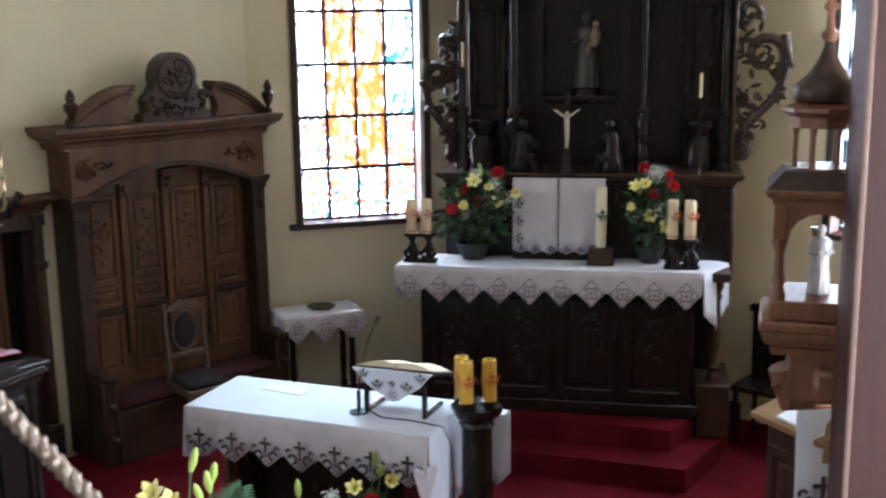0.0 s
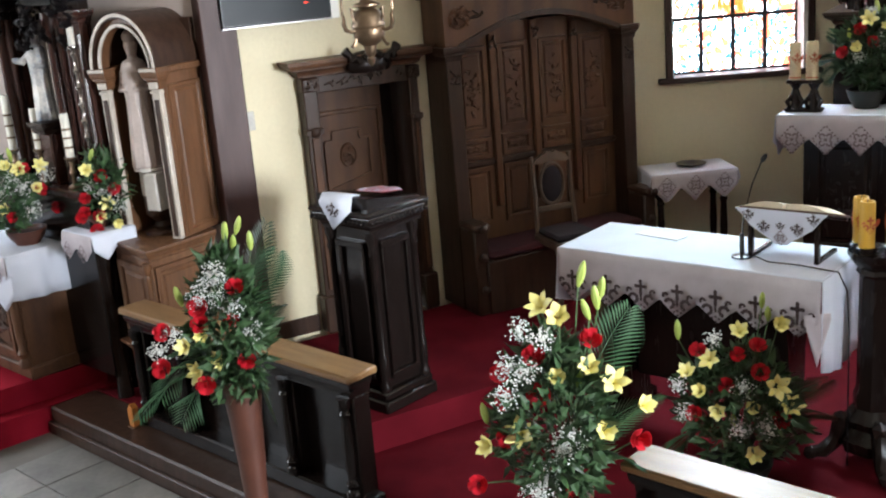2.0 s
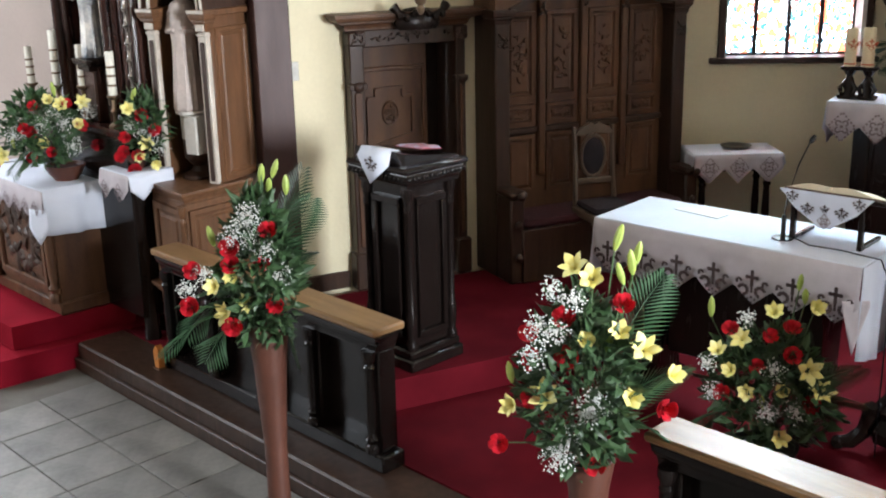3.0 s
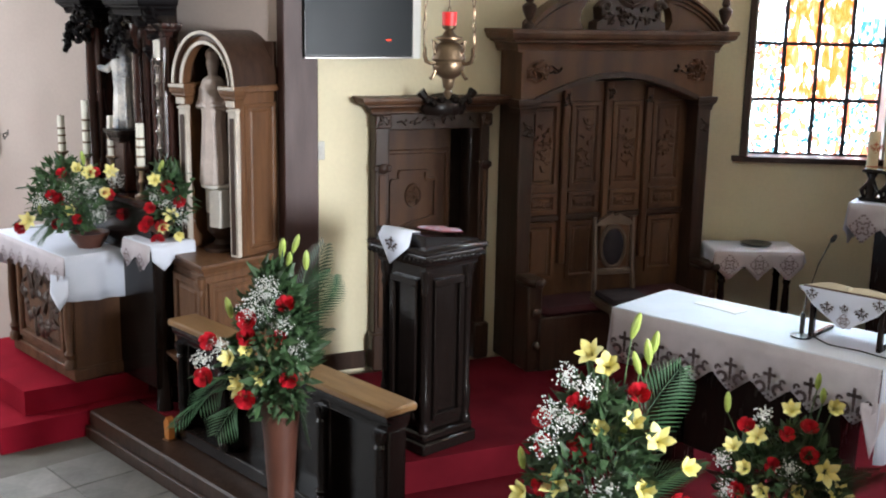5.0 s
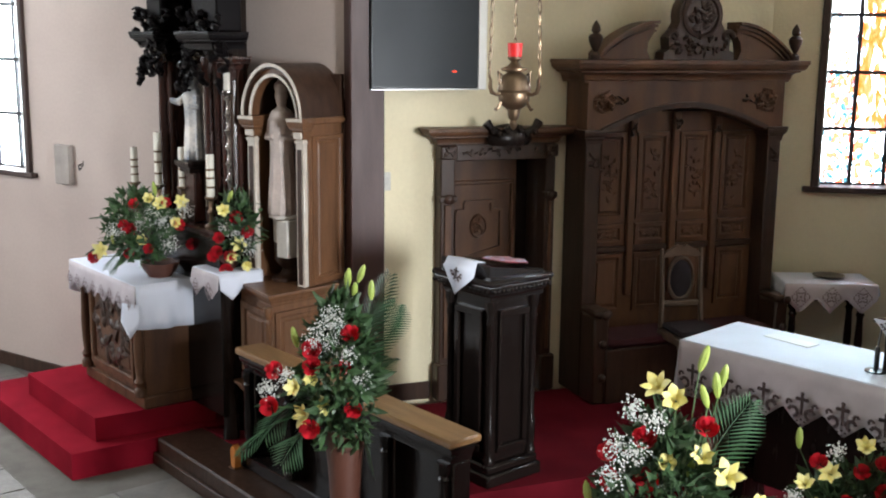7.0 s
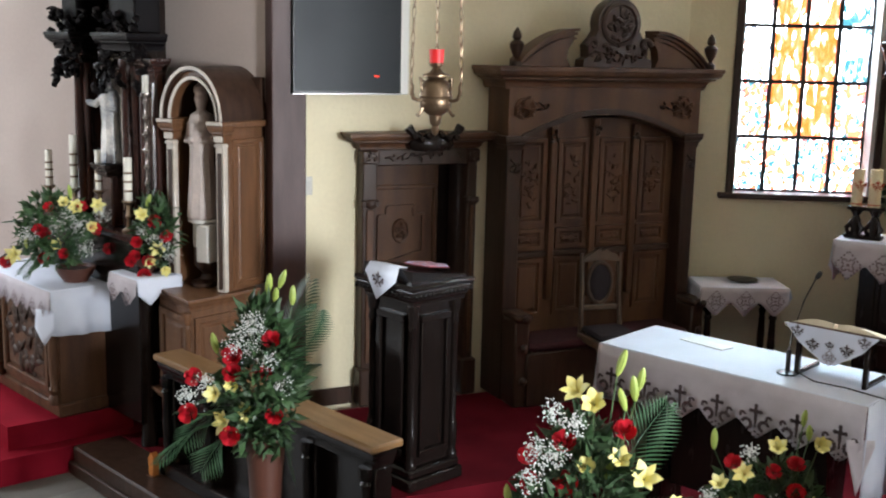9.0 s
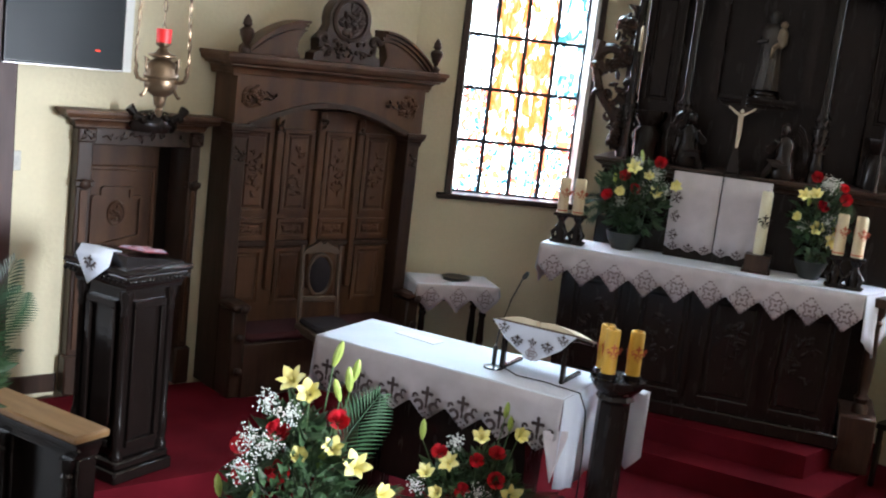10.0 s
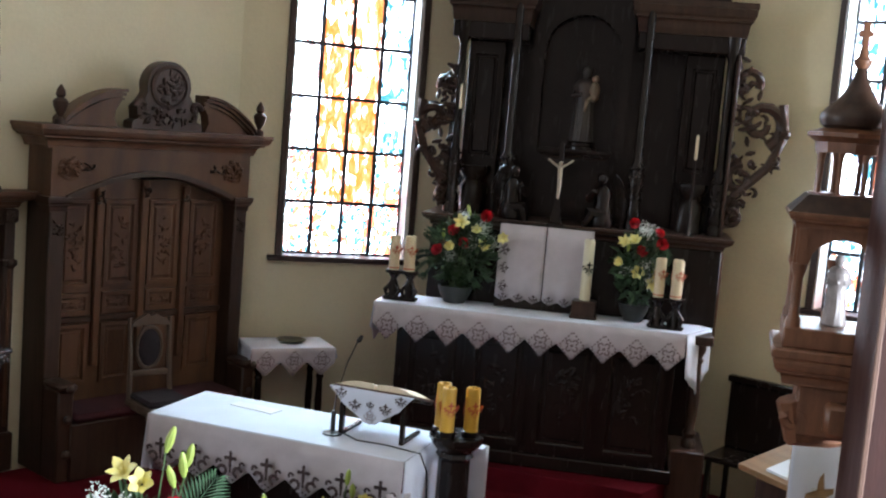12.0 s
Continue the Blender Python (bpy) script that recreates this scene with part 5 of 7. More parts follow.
# ---- sanctuary lamp on chains ----
lamp = thing("sanctuary_lamp", "hanging brass sanctuary lamp with red glass on three chains", "hanging lamp", pose(-2.74, 3.98, 2.395, 0, 0, 34))
part("body", lathe(B(), [(0.004, 0), (0.012, 0.01), (0.018, 0.03), (0.012, 0.04), (0.022, 0.05), (0.026, 0.075), (0.028, 0.085), (0.05, 0.10), (0.064, 0.12), (0.068, 0.15), (0.066, 0.155), (0.070, 0.165), (0.066, 0.175), (0.064, 0.20), (0.052, 0.222), (0.030, 0.235), (0.056, 0.245), (0.056, 0.252), (0.03, 0.26), (0.015, 0.28), (0.028, 0.29), (0.030, 0.30)], 20), GOLDISH, lamp)
RG = bpy.data.materials.new("red_lamp_glass")
RG.use_nodes = True
RG.node_tree.nodes["Principled BSDF"].inputs["Base Color"].default_value = (0.45, 0.012, 0.012, 1)
RG.node_tree.nodes["Principled BSDF"].inputs["Emission Color"].default_value = (1, 0.03, 0.03, 1)
RG.node_tree.nodes["Principled BSDF"].inputs["Emission Strength"].default_value = 0.28
lamp_glass = part("red_glass", lathe(B(), [(0.029, 0.300), (0.031, 0.355), (0.028, 0.355), (0.026, 0.31)], 18), RG, lamp, "glowing red glass cup")
part("flame", lathe(B(), [(0.003, 0.312), (0.009, 0.322), (0.007, 0.336), (0.001, 0.352)], 10), glow("flame", (1.0, 0.7, 0.5), 9.0), lamp_glass)
for k in range(3):
    a = radians(-31 + 120 * k)
    d = Vector((math.cos(a), math.sin(a), 0))
    q = [(0.062, 0.15), (0.085, 0.147), (0.105, 0.155), (0.115, 0.18), (0.112, 0.205), (0.12, 0.225)]
    bm = tube(B(), [d * r + Vector((0, 0, z)) for r, z in q], [0.010, 0.007, 0.009, 0.009, 0.007, 0.005], 7)
    tube(bm, [d * r + Vector((0, 0, z)) for r, z in ((0.06, 0.225), (0.075, 0.24), (0.07, 0.20), (0.062, 0.18))], [0.006, 0.007, 0.006, 0.004], 6)
    tube(bm, [d * r + Vector((0, 0, z)) for r, z in ((0.06, 0.12), (0.07, 0.10), (0.082, 0.085), (0.09, 0.09))], [0.006, 0.007, 0.007, 0.005], 6)
    part("arm", bm, GOLDISH, lamp)
    p0, p1 = d * 0.118 + Vector((0, 0, 0.225)), Vector((0, 0, TOP - 2.395)) + d * 0.03
    bm = B()
    n = 60
    for i in range(n):
        c = p0.lerp(p1, (i + 0.5) / n)
        ln = (p1 - p0).length / n * 0.62
        mm = Matrix.Translation(c) @ (p1 - p0).to_track_quat("Z", "Y").to_matrix().to_4x4() @ pose(0, 0, 0, 0, 0, 90 * (i % 2))
        rg = [mm @ Vector((0.007 * math.cos(u), 0, ln * math.sin(u))) for u in [6.283 * j / 8 for j in range(9)]]
        tube(bm, rg, 0.0022, 4)
    part("chain", bm, GOLDISH, lamp)
part("ceiling_hook", lathe(B(), [(0.05, 0), (0.05, -0.02), (0.02, -0.05), (0.004, -0.06)][::-1], 12, pose(0, 0, TOP - 2.396)), GOLDISH, lamp)

# ---- side altar ----
F_S = pose(-5.96, 4.56, 0, 0, 0, -14)           # corner at the front right
slab("floor_side_step_low", [tuple((F_S @ Vector(p)).xy) for p in ((-1.75, -0.53, 0), (0.06, -0.53, 0), (0.14, 0.55, 0), (-1.75, 0.80, 0))], -0.011, 0.165, CARPET_LIT, "red carpeted step of the side altar")
slab("floor_side_step_high", [tuple((F_S @ Vector(p)).xy) for p in ((-1.30, -0.32, 0), (-0.06, -0.32, 0), (0.03, 0.50, 0), (-1.30, 0.70, 0))], 0.166, 0.325, CARPET_LIT, "red carpeted step of the side altar")
side = thing("side_altar", "brown wooden side altar with carved front on red carpeted steps", "altar", F_S @ pose(0, 0, 0.326))
side_body = part("body", box(B(), -0.98, -0.02, 0.02, 0.44, 0, 0.80, 0.008), OAK, side)
part("plinth", box(B(), -1.0, 0.0, 0.0, 0.44, 0, 0.09, 0.012), OAK, side)
panel(side_body, -0.86, -0.14, 0.14, 0.74, 0.02, OAK, 0.05, 0.03)
carving(side_body, "carving", -0.5, 0.45, 0.55, 0.45, 0.01, OAK_DARK, 60, 91, 0.03)
for x in (-0.94, -0.05):
    part("column", lathe(B(), [(a, b + 0.09) for a, b in turned(0.70, 0.035)], 12, pose(x, -0.005, 0)), OAK, side)
part("mensa", box(B(), -1.03, 0.03, -0.03, 0.44, 0.80, 0.85, 0.008), OAK, side)
scl = thing("side_altar_cloth", "white side altar cloth with lace front edge", "cloth", F_S @ pose(0, 0, 0.326))
cloth_top(scl, -1.06, 0.06, -0.06, 0.42, 0.866)
lace_front(scl, -1.06, 0.06, 0.86, 0.13, 0.14, 0.06, -0.063, 0.12, 0.74, 0.7, diamond_mesh, LACE_SOFT)
o = part("side_drop", drop_sheet(-0.24, 0.24, 0.86, 0.285, 0.96, 0.03, 0, 0.018), LINEN, scl)
o.matrix_basis = pose(0.063, 0.18, 0, 0, 0, 90)
o.modifiers.new("thick", "SOLIDIFY").thickness = 0.003
o = part("side_drop", drop_sheet(-0.24, 0.24, 0.86, 0.22, 0.24, 0.05, 0, 0.012), LINEN, scl)
o.matrix_basis = pose(-1.063, 0.18, 0, 0, 0, -90)
o.modifiers.new("thick", "SOLIDIFY").thickness = 0.003

o = part("corner_point", drop_sheet(-0.11, 0.04, 0.74, 0.12, 0.15, 0.11, 0, 0.006, 0.3), LINEN, scl, "lace corner hanging in a point")
o.matrix_basis = pose(0.050, -0.062, 0, 0, 0, 24)
o.modifiers.new("thick", "SOLIDIFY").thickness = 0.003
RET_RED = mat("retable_red_brown", (0.050, 0.017, 0.011), 0.24, 0.5, 3, 0.10, 40, stretch=(5, 5, 0.7), color2=(0.014, 0.006, 0.005))
SILVER = mat("candlestick_silver", (0.55, 0.50, 0.46), 0.22, 0.5, 14, 0.2, 60, metal=0.9, color2=(0.10, 0.08, 0.07))
CANOPY = mat("canopy_wood", (0.0065, 0.005, 0.0055), 0.45, 0.3, 6, 0.1, 40, spec=0.08)
sret = thing("side_retable", "dark red-brown glossy side altar retable with pilasters and canopy", "retable", F_S)
part("back", box(B(), -0.80, 0.22, 0.58, 0.70, 0.0, 3.9), OAK_BLACK, sret)
part("gradine", box(B(), -0.97, 0.46, 0.34, 0.575, 0.326, 1.50, 0.01), RAIL_BLACK, sret)
part("gradine_top", moulding(B(), -0.97, 0.46, 0.34, 0.575, 1.50, 1.56, 0.03, 3), RET_RED, sret)
for x0, x1 in ((-0.60, -0.42), (0.09, 0.22)):
    pl = part("pilaster", box(B(), x0, x1, 0.46, 0.578, 1.56, 2.66, 0.012), RET_RED, sret)
    part("shaft", lathe(B(), [(0.05, 1.58), (0.05, 1.64), (0.036, 1.68), (0.040, 1.95), (0.033, 2.50), (0.048, 2.54), (0.055, 2.64)], 14, pose((x0 + x1) / 2, 0.455, 0)), RET_RED, pl)
    part("capital", moulding(B(), x0, x1, 0.44, 0.578, 2.60, 2.69, 0.035, 4), OAK_BLACK, pl)
# highlight along the pilaster edge, laid on as a pale bead
part("edge_bead", box(B(), 0.080, 0.092, 0.448, 0.462, 1.60, 2.60, 0.003), GLOSS_EDGE, sret, "pale bead painted as the shine on the pilaster edge")
wing = part("side_panel", box(B(), 0.222, 0.44, 0.50, 0.578, 1.56, 2.57, 0.008), RET_RED, sret)
panel(wing, 0.25, 0.42, 1.62, 2.50, 0.50, RET_RED, 0.03, 0.015)
part("wing_cornice", moulding(B(), 0.222, 0.44, 0.49, 0.578, 2.57, 2.65, 0.05, 4), RET_RED, sret)
for x0, x1, sd in ((-0.64, -0.38, 31), (0.05, 0.40, 32)):
    rnd = random.Random(sd)
    part("entablature", moulding(B(), x0, x1, 0.36, 0.578, 2.69, 2.80, 0.06, 4), CANOPY, sret)
    part("frieze", box(B(), x0 + 0.02, x1 - 0.02, 0.40, 0.578, 2.80, 3.02, 0.01), CANOPY, sret)
    part("upper_cornice", moulding(B(), x0, x1, 0.36, 0.578, 3.02, 3.20, 0.10, 4), CANOPY, sret)
    bm = B()
    for k in range(34):
        u = rnd.random()
        c = Vector((x0 + (x1 - x0) * rnd.uniform(-0.22, 1.22), 0.37 + rnd.uniform(-0.03, 0.03), 2.46 + 0.46 * u))
        tube(bm, [c + Vector((0.040 * math.cos(w + k), -0.018 * math.sin(2 * w), 0.040 * math.sin(w + k))) for w in [0.6 * q for q in range(7)]], [0.012, 0.020, 0.024, 0.021, 0.017, 0.012, 0.006], 6)
    part("leaf_carving", bm, CANOPY, sret)["kind"] = "stuff"
part("top_board", box(B(), -0.60, 0.36, 0.42, 0.578, 3.2, 3.5, 0.01), CANOPY, sret)
part("statue_shelf", moulding(B(), -0.10, 0.04, 0.36, 0.578, 1.89, 1.966, 0.03, 3), OAK_BLACK, sret)
part("tabernacle_box", box(B(), -0.20, 0.06, 0.38, 0.46, 1.56, 1.89, 0.01), RET_RED, sret)
s1 = tagged(part("statue", statue_shape(B(), 0.57, 0.135, 1.4, False, True), mat("statue_painted", (0.66, 0.62, 0.56), 0.4, 0.5, 7, 0.1, 50, color2=(0.10, 0.13, 0.18))), "painted statue in pale and blue robe on the side altar", "statue")
blend_figure(s1)
s1.matrix_basis = F_S @ pose(-0.03, 0.43, 1.968, 0, 0, 20)


def tall_candlestick(x, y, z0, z1, label, grp):
    """A turned and knotted silver stick with a short white candle."""
    p = F_S @ Vector((x, y, z0))
    h = z1 - z0
    c = thing("candlestick", label, "candlestick", pose(p.x, p.y, p.z), grp)
    prof = [(0.045, 0), (0.045, 0.012), (0.018, 0.03)]
    n = max(2, round(h / 0.11))
    for k in range(n):
        a = 0.03 + (h - 0.06) * k / n
        d = (h - 0.06) / n
        prof += [(0.009, a + 0.15 * d), (0.009, a + 0.6 * d), (0.022, a + 0.75 * d), (0.024, a + 0.82 * d), (0.012, a + 0.95 * d)]
    part("stem", lathe(B(), prof + [(0.036, h - 0.015), (0.036, h)], 12), SILVER, c)
    candle(p.x, p.y, z1, 0.020, 0.11, WAX_P, "short white candle on a silver candlestick", "candles on the side altar", False)


WAX_P = mat("pale_wax", (0.74, 0.71, 0.62), 0.45, 0.12, 10, 0.1, 60)
tall_candlestick(0.40, 0.45, 1.561, 2.44, "tall knotted silver candlestick before the retable", "tall candlesticks of the side altar")
part("candle_bracket", prism(B(), [(-0.02, 2.60), (0.10, 2.60), (0.10, 2.64), (-0.06, 2.64)], 0.40, 0.46), OAK_BLACK, sret)
tall_candlestick(-0.005, 0.43, 2.641, 2.689, "short silver candlestick on the canopy bracket", "tall candlesticks of the side altar")
for i, (x, z0, zh) in enumerate(((-0.87, 1.737, 0.25), (-0.48, 1.759, 0.36), (-0.11, 1.787, 0.26), (0.28, 1.761, 0.27))):
    pos = F_S @ Vector((x, 0.38, 0))
    hold = thing("candlestick", "small brass candlestick on the side altar", "candlestick", pose(pos.x, pos.y, 1.561), "candlesticks on the side altar")
    q = z0 - 1.561
    part("stem", lathe(B(), [(0.045, 0), (0.045, 0.012), (0.016, 0.03), (0.013, 0.4 * q), (0.024, 0.5 * q), (0.013, 0.6 * q), (0.016, q - 0.03), (0.042, q - 0.01), (0.042, q)], 12), GOLDISH, hold)
    c = candle(pos.x, pos.y, z0, 0.026, zh, WAX_P, "white candle with gold ornament bands", "candles on the side altar", False)
    for k in (0.2, 0.42, 0.62):
        part("gold_band", lathe(B(), [(0.0268, zh * k), (0.0274, zh * k + 0.006), (0.0268, zh * k + 0.014)], 16), GOLDISH, c)

# ---- arched shrine beside the side altar ----
F_A = pose(-4.875, 4.965, 0, 0, 0, 2.4) @ Matrix.Diagonal((0.90, 1.30, 1, 1))          # front right corner
F_AB = pose(-4.935, 4.73, 0, 0, 0, -13)          # front right corner of its base
shr = thing("arched_shrine", "brown oak shrine with arched niche and pilasters", "shrine", F_A)
F_BI = F_A.inverted() @ F_AB
shr_base = part("base_cabinet", box(B(), -0.46, 0.0, 0.0, 0.50, Z_LOW, 1.165, 0.008), OAK_LIGHT, shr)
shr_base.matrix_basis = F_BI
panel(shr_base, -0.43, -0.04, 0.62, 1.12, 0.0, OAK_LIGHT, 0.05, 0.02)
part("lower_ledge", moulding(B(), -0.46, 0.0, -0.02, 0.50, 0.52, 0.58, 0.04, 3), OAK_LIGHT, shr).matrix_basis = F_BI
part("base_cornice", moulding(B(), -0.46, 0.0, 0.0, 0.50, 1.165, 1.24, 0.04, 3), OAK_LIGHT, shr).matrix_basis = F_BI
bm = panel(shr_base, 0.02, 0.46, 0.62, 1.12, 0, OAK_LIGHT, 0.04, 0.02)
bm.matrix_basis = pose(0.0, 0.0, 0, 0, 0, 90)
part("corner_column", lathe(B(), [(a * 0.8, b + 0.585) for a, b in turned(0.57, 0.03)], 10, pose(-0.01, -0.02, 0)), OAK_LIGHT, shr).matrix_basis = F_BI
part("side_wall", box(B(), -0.03, 0.0, 0.03, 0.30, 1.242, 2.29, 0.004), OAK_LIGHT, shr)
part("side_wall", box(B(), -0.52, -0.49, 0.03, 0.30, 1.242, 2.29, 0.004), OAK_LIGHT, shr)
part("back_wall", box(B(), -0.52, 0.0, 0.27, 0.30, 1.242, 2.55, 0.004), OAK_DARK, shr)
# pilaster fronts and capital rims coloured pale for their glossy reflection
for x in (-0.52, -0.075):
    pil_a = part("pilaster", box(B(), x, x + 0.075, 0.0, 0.03, 1.242, 2.16, 0.006), GLOSS_EDGE, shr)
    part("flute", box(B(), x + 0.020, x + 0.058, -0.006, 0.0, 1.26, 2.10, 0.003), OAK_DARK, pil_a)
    cap = part("capital", moulding(B(), x, x + 0.075, 0.0, 0.05, 2.16, 2.29, 0.035, 4), OAK_LIGHT, shr)
    part("neck_ring", box(B(), x - 0.004, x + 0.079, -0.007, 0.03, 2.135, 2.15, 0.003), GLOSS_EDGE, cap)
    part("capital_face", box(B(), x + 0.002, x + 0.073, -0.016, -0.002, 2.165, 2.205, 0.004), GLOSS_EDGE, cap)
    part("capital_rim", box(B(), x - 0.032, x + 0.107, -0.040, -0.030, 2.268, 2.288, 0.003), GLOSS_EDGE, cap)


def arch_band(cx, cz, ro, ri, y0, y1, n=20):
    """A half-round band, a little taller than wide."""
    bm = B()
    rows = []
    for i in range(n + 1):
        a = math.pi * i / n
        rows.append([bm.verts.new((cx + r * math.cos(a), y, cz + 1.18 * r * math.sin(a))) for r, y in ((ro, y0), (ro, y1), (ri, y1), (ri, y0))])
    for a, b in zip(rows, rows[1:]):
        for k in range(4):
            bm.faces.new((a[k], a[(k + 1) % 4], b[(k + 1) % 4], b[k]))
    bm.faces.new(rows[0][::-1])
    bm.faces.new(rows[-1])
    return bm


part("arch", arch_band(-0.26, 2.29, 0.275, 0.250, -0.02, 0.30), OAK_DARK, shr)
part("arch_ring", arch_band(-0.26, 2.29, 0.249, 0.206, 0.0, 0.05), OAK_LIGHT, shr)
# gleam on the arch edges, painted as two pale beads
part("arch_bead", arch_band(-0.26, 2.29, 0.274, 0.258, -0.028, -0.021), GLOSS_EDGE, shr)
part("arch_bead", arch_band(-0.26, 2.29, 0.222, 0.206, -0.012, -0.001), GLOSS_EDGE, shr)
for s0 in (0.0, -0.555):
    part("side_cornice", box(B(), s0 - 0.0, s0 + 0.035, 0.03, 0.30, 2.25, 2.29, 0.006), OAK_LIGHT, shr)
pn = panel(shr, 0.02, 0.25, 1.26, 2.18, 0, OAK_LIGHT, 0.03, 0.012)
pn.matrix_basis = pose(0.0, 0.035, 0, 0, 0, 90)
s2 = tagged(part("statue", statue_shape(B(), 0.80, 0.18, 2.2, False, False, True), mat("statue_white", (0.50, 0.42, 0.38), 0.55, 0.25, 9, 0.1, 50)), "pale robed statue in the arched shrine", "statue")
blend_figure(s2)
s2.matrix_basis = F_A @ pose(-0.31, 0.09, 1.67, 0, 0, 20)
ped = thing("statue_pedestal", "white painted block with a dark turned foot under the statue", "pedestal", F_A @ pose(-0.30, 0.14, 1.243))
part("block", lathe(box(B(), 0.01, 0.12, -0.12, 0.06, 0.16, 0.40, 0.008), [(0.105, 0.25), (0.105, 0.38), (0.11, 0.405), (0.13, 0.41), (0.13, 0.426)], 16), mat("pedestal_paint", (0.62, 0.59, 0.54), 0.5, 0.25, 6, 0.2, 40), ped)
part("foot", lathe(B(), [(0.12, 0), (0.12, 0.02), (0.07, 0.04), (0.055, 0.07), (0.08, 0.10), (0.10, 0.13), (0.10, 0.25)], 14), OAK_DARK, ped)
F_P = pose(-5.448, 4.85, 0, 0, 0, -14)
pst = thing("flower_stand", "dark square wooden flower stand with a white lace cloth", "flower stand", F_P)
part("column", lathe(B(), [(0.055, Z_LOW), (0.055, Z_LOW + 0.04), (0.05, Z_LOW + 0.08), (0.035, Z_LOW + 0.5), (0.05, Z_LOW + 0.6), (0.035, Z_LOW + 0.7), (0.06, 1.24), (0.10, 1.262)], 14), OAK_BLACK, pst)
part("top", box(B(), -0.16, 0.16, -0.14, 0.14, 1.26, 1.30, 0.008), OAK_DARK, pst)
pcl = thing("flower_stand_cloth", "white lace cloth on the flower stand", "cloth", F_P)
cloth_top(pcl, -0.175, 0.175, -0.155, 0.155, 1.318)
lace_front(pcl, -0.175, 0.175, 1.312, 0.09, 0.175, 0.08, -0.158, 0.13, 1.20, 0.0, diamond_mesh, LACE_SOFT)
o = part("side_drop", drop_sheet(-0.155, 0.155, 1.312, 0.09, 0.155, 0.07, 0, 0.01), LINEN, pcl)
o.matrix_basis = pose(0.178, 0, 0, 0, 0, 90)
o.modifiers.new("thick", "SOLIDIFY").thickness = 0.003
wbox = thing("wall_box", "small grey-brown box with a hook on the nave wall", "wall box", NAVE_E)
part("box", box(B(), 2.44, 2.62, -0.05, -0.002, 1.63, 1.94, 0.008), mat("box_paint", (0.36, 0.32, 0.29), 0.6), wbox)
part("hook", tube(B(), [(2.72, -0.005, 1.80), (2.72, -0.04, 1.79), (2.76, -0.06, 1.76), (2.79, -0.05, 1.80), (2.785, -0.045, 1.83)], 0.006, 6), METAL_BLACK, wbox)
cone = thing("orange_marker", "small orange plastic wedge standing on the step", "marker", F_R @ pose(-2.02, -0.02, Z_LOW))
part("body", prism(B(), [(-0.02, 0), (0.025, 0), (0.03, 0.13), (0.0, 0.15), (-0.03, 0.11)], -0.02, 0.02), mat("orange_plastic", (0.50, 0.17, 0.03), 0.5), cone)
part("foot", box(B(), -0.035, 0.035, -0.03, 0.03, -0.0, 0.008), mat("orange_foot", (0.12, 0.05, 0.02), 0.6), cone)

# ---- shrine with dome at the pillar ----
pil = thing("pillar", "dark red-brown wooden pillar beside the domed shrine", "pillar", pose(0.63, 3.80, 0))
part("shaft", box(B(), 0, 0.24, 0, 0.36, Z_LOW + 0.006, TOP - 0.002, 0.012), REDWOOD, pil)
part("edge_strip", box(B(), -0.006, 0.012, -0.006, 0.01, Z_LOW + 0.006, TOP - 0.002, 0.003), mat("lighter_edge", (0.20, 0.12, 0.09), 0.5), pil)
part("foot", box(B(), -0.03, 0.27, -0.03, 0.39, Z_LOW + 0.006, 0.5, 0.012), REDWOOD, pil)
dom = thing("domed_shrine", "brown oak wall shrine with columns, lantern, dome and cross", "shrine", pose(0.585, 4.37, 0, 0, 0, -6))
SHR = mat("shrine_oak", (0.20, 0.085, 0.042), 0.42, 0.4, 5, 0.2, 40, stretch=(6, 6, 0.8))
part("corbel", moulding(B(), -0.155, 0.155, -0.155, 0.155, 2.0, 2.10, 0.045, 5), SHR, dom)
part("corbel_shaft", box(B(), -0.10, 0.12, -0.12, 0.12, 1.80, 2.0, 0.012), SHR, dom)
part("base", box(box(B(), -0.21, 0.21, -0.21, 0.21, 2.10, 2.14, 0.008), -0.175, 0.175, -0.175, 0.175, 2.14, 2.215, 0.006), SHR, dom)
bm = B()
for s in (-0.10, 0.05):
    tube(bm, [(s + 0.05 * (1 - t) * math.cos(t * 9), -0.10, 1.86 + 0.05 * (1 - t) * math.sin(t * 9)) for t in [i / 14 for i in range(15)]], 0.022, 7)
tube(bm, [(-0.12, -0.08, 1.93), (-0.08, -0.06, 1.80), (0.04, -0.02, 1.80), (0.10, 0.0, 1.80)], [0.05, 0.06, 0.05, 0.04], 8)
part("scroll_bracket", bm, SHR, dom)
part("bracket_back", box(B(), 0.0, 0.14, -0.18, 0.10, 1.82, 1.95, 0.02), SHR, dom)
for x in (-0.145, 0.0, 0.145):
    for y in (-0.145, 0.145):
        if x == 0.0 and y < 0:
            continue
        part("column", lathe(B(), [(0.028, 2.215), (0.028, 2.24), (0.02, 2.26), (0.018, 2.40), (0.028, 2.43), (0.03, 2.45)], 10, pose(x, y, 0)), SHR, dom)
for k in range(4):
    f = pose(0, 0, 0, 0, 0, 90 * k)
    pts = [(-0.17, 2.45), (-0.17, 2.58), (0.17, 2.58), (0.17, 2.45), (0.115, 2.45)] + [(0.115 * math.cos(math.pi * i / 8), 2.45 + 0.10 * math.sin(math.pi * i / 8)) for i in range(1, 8)] + [(-0.115, 2.45)]
    part("arch_board", prism(B(), pts[::-1], -0.16 if k % 2 == 0 else -0.158, -0.13 if k % 2 == 0 else -0.131, f), SHR, dom)
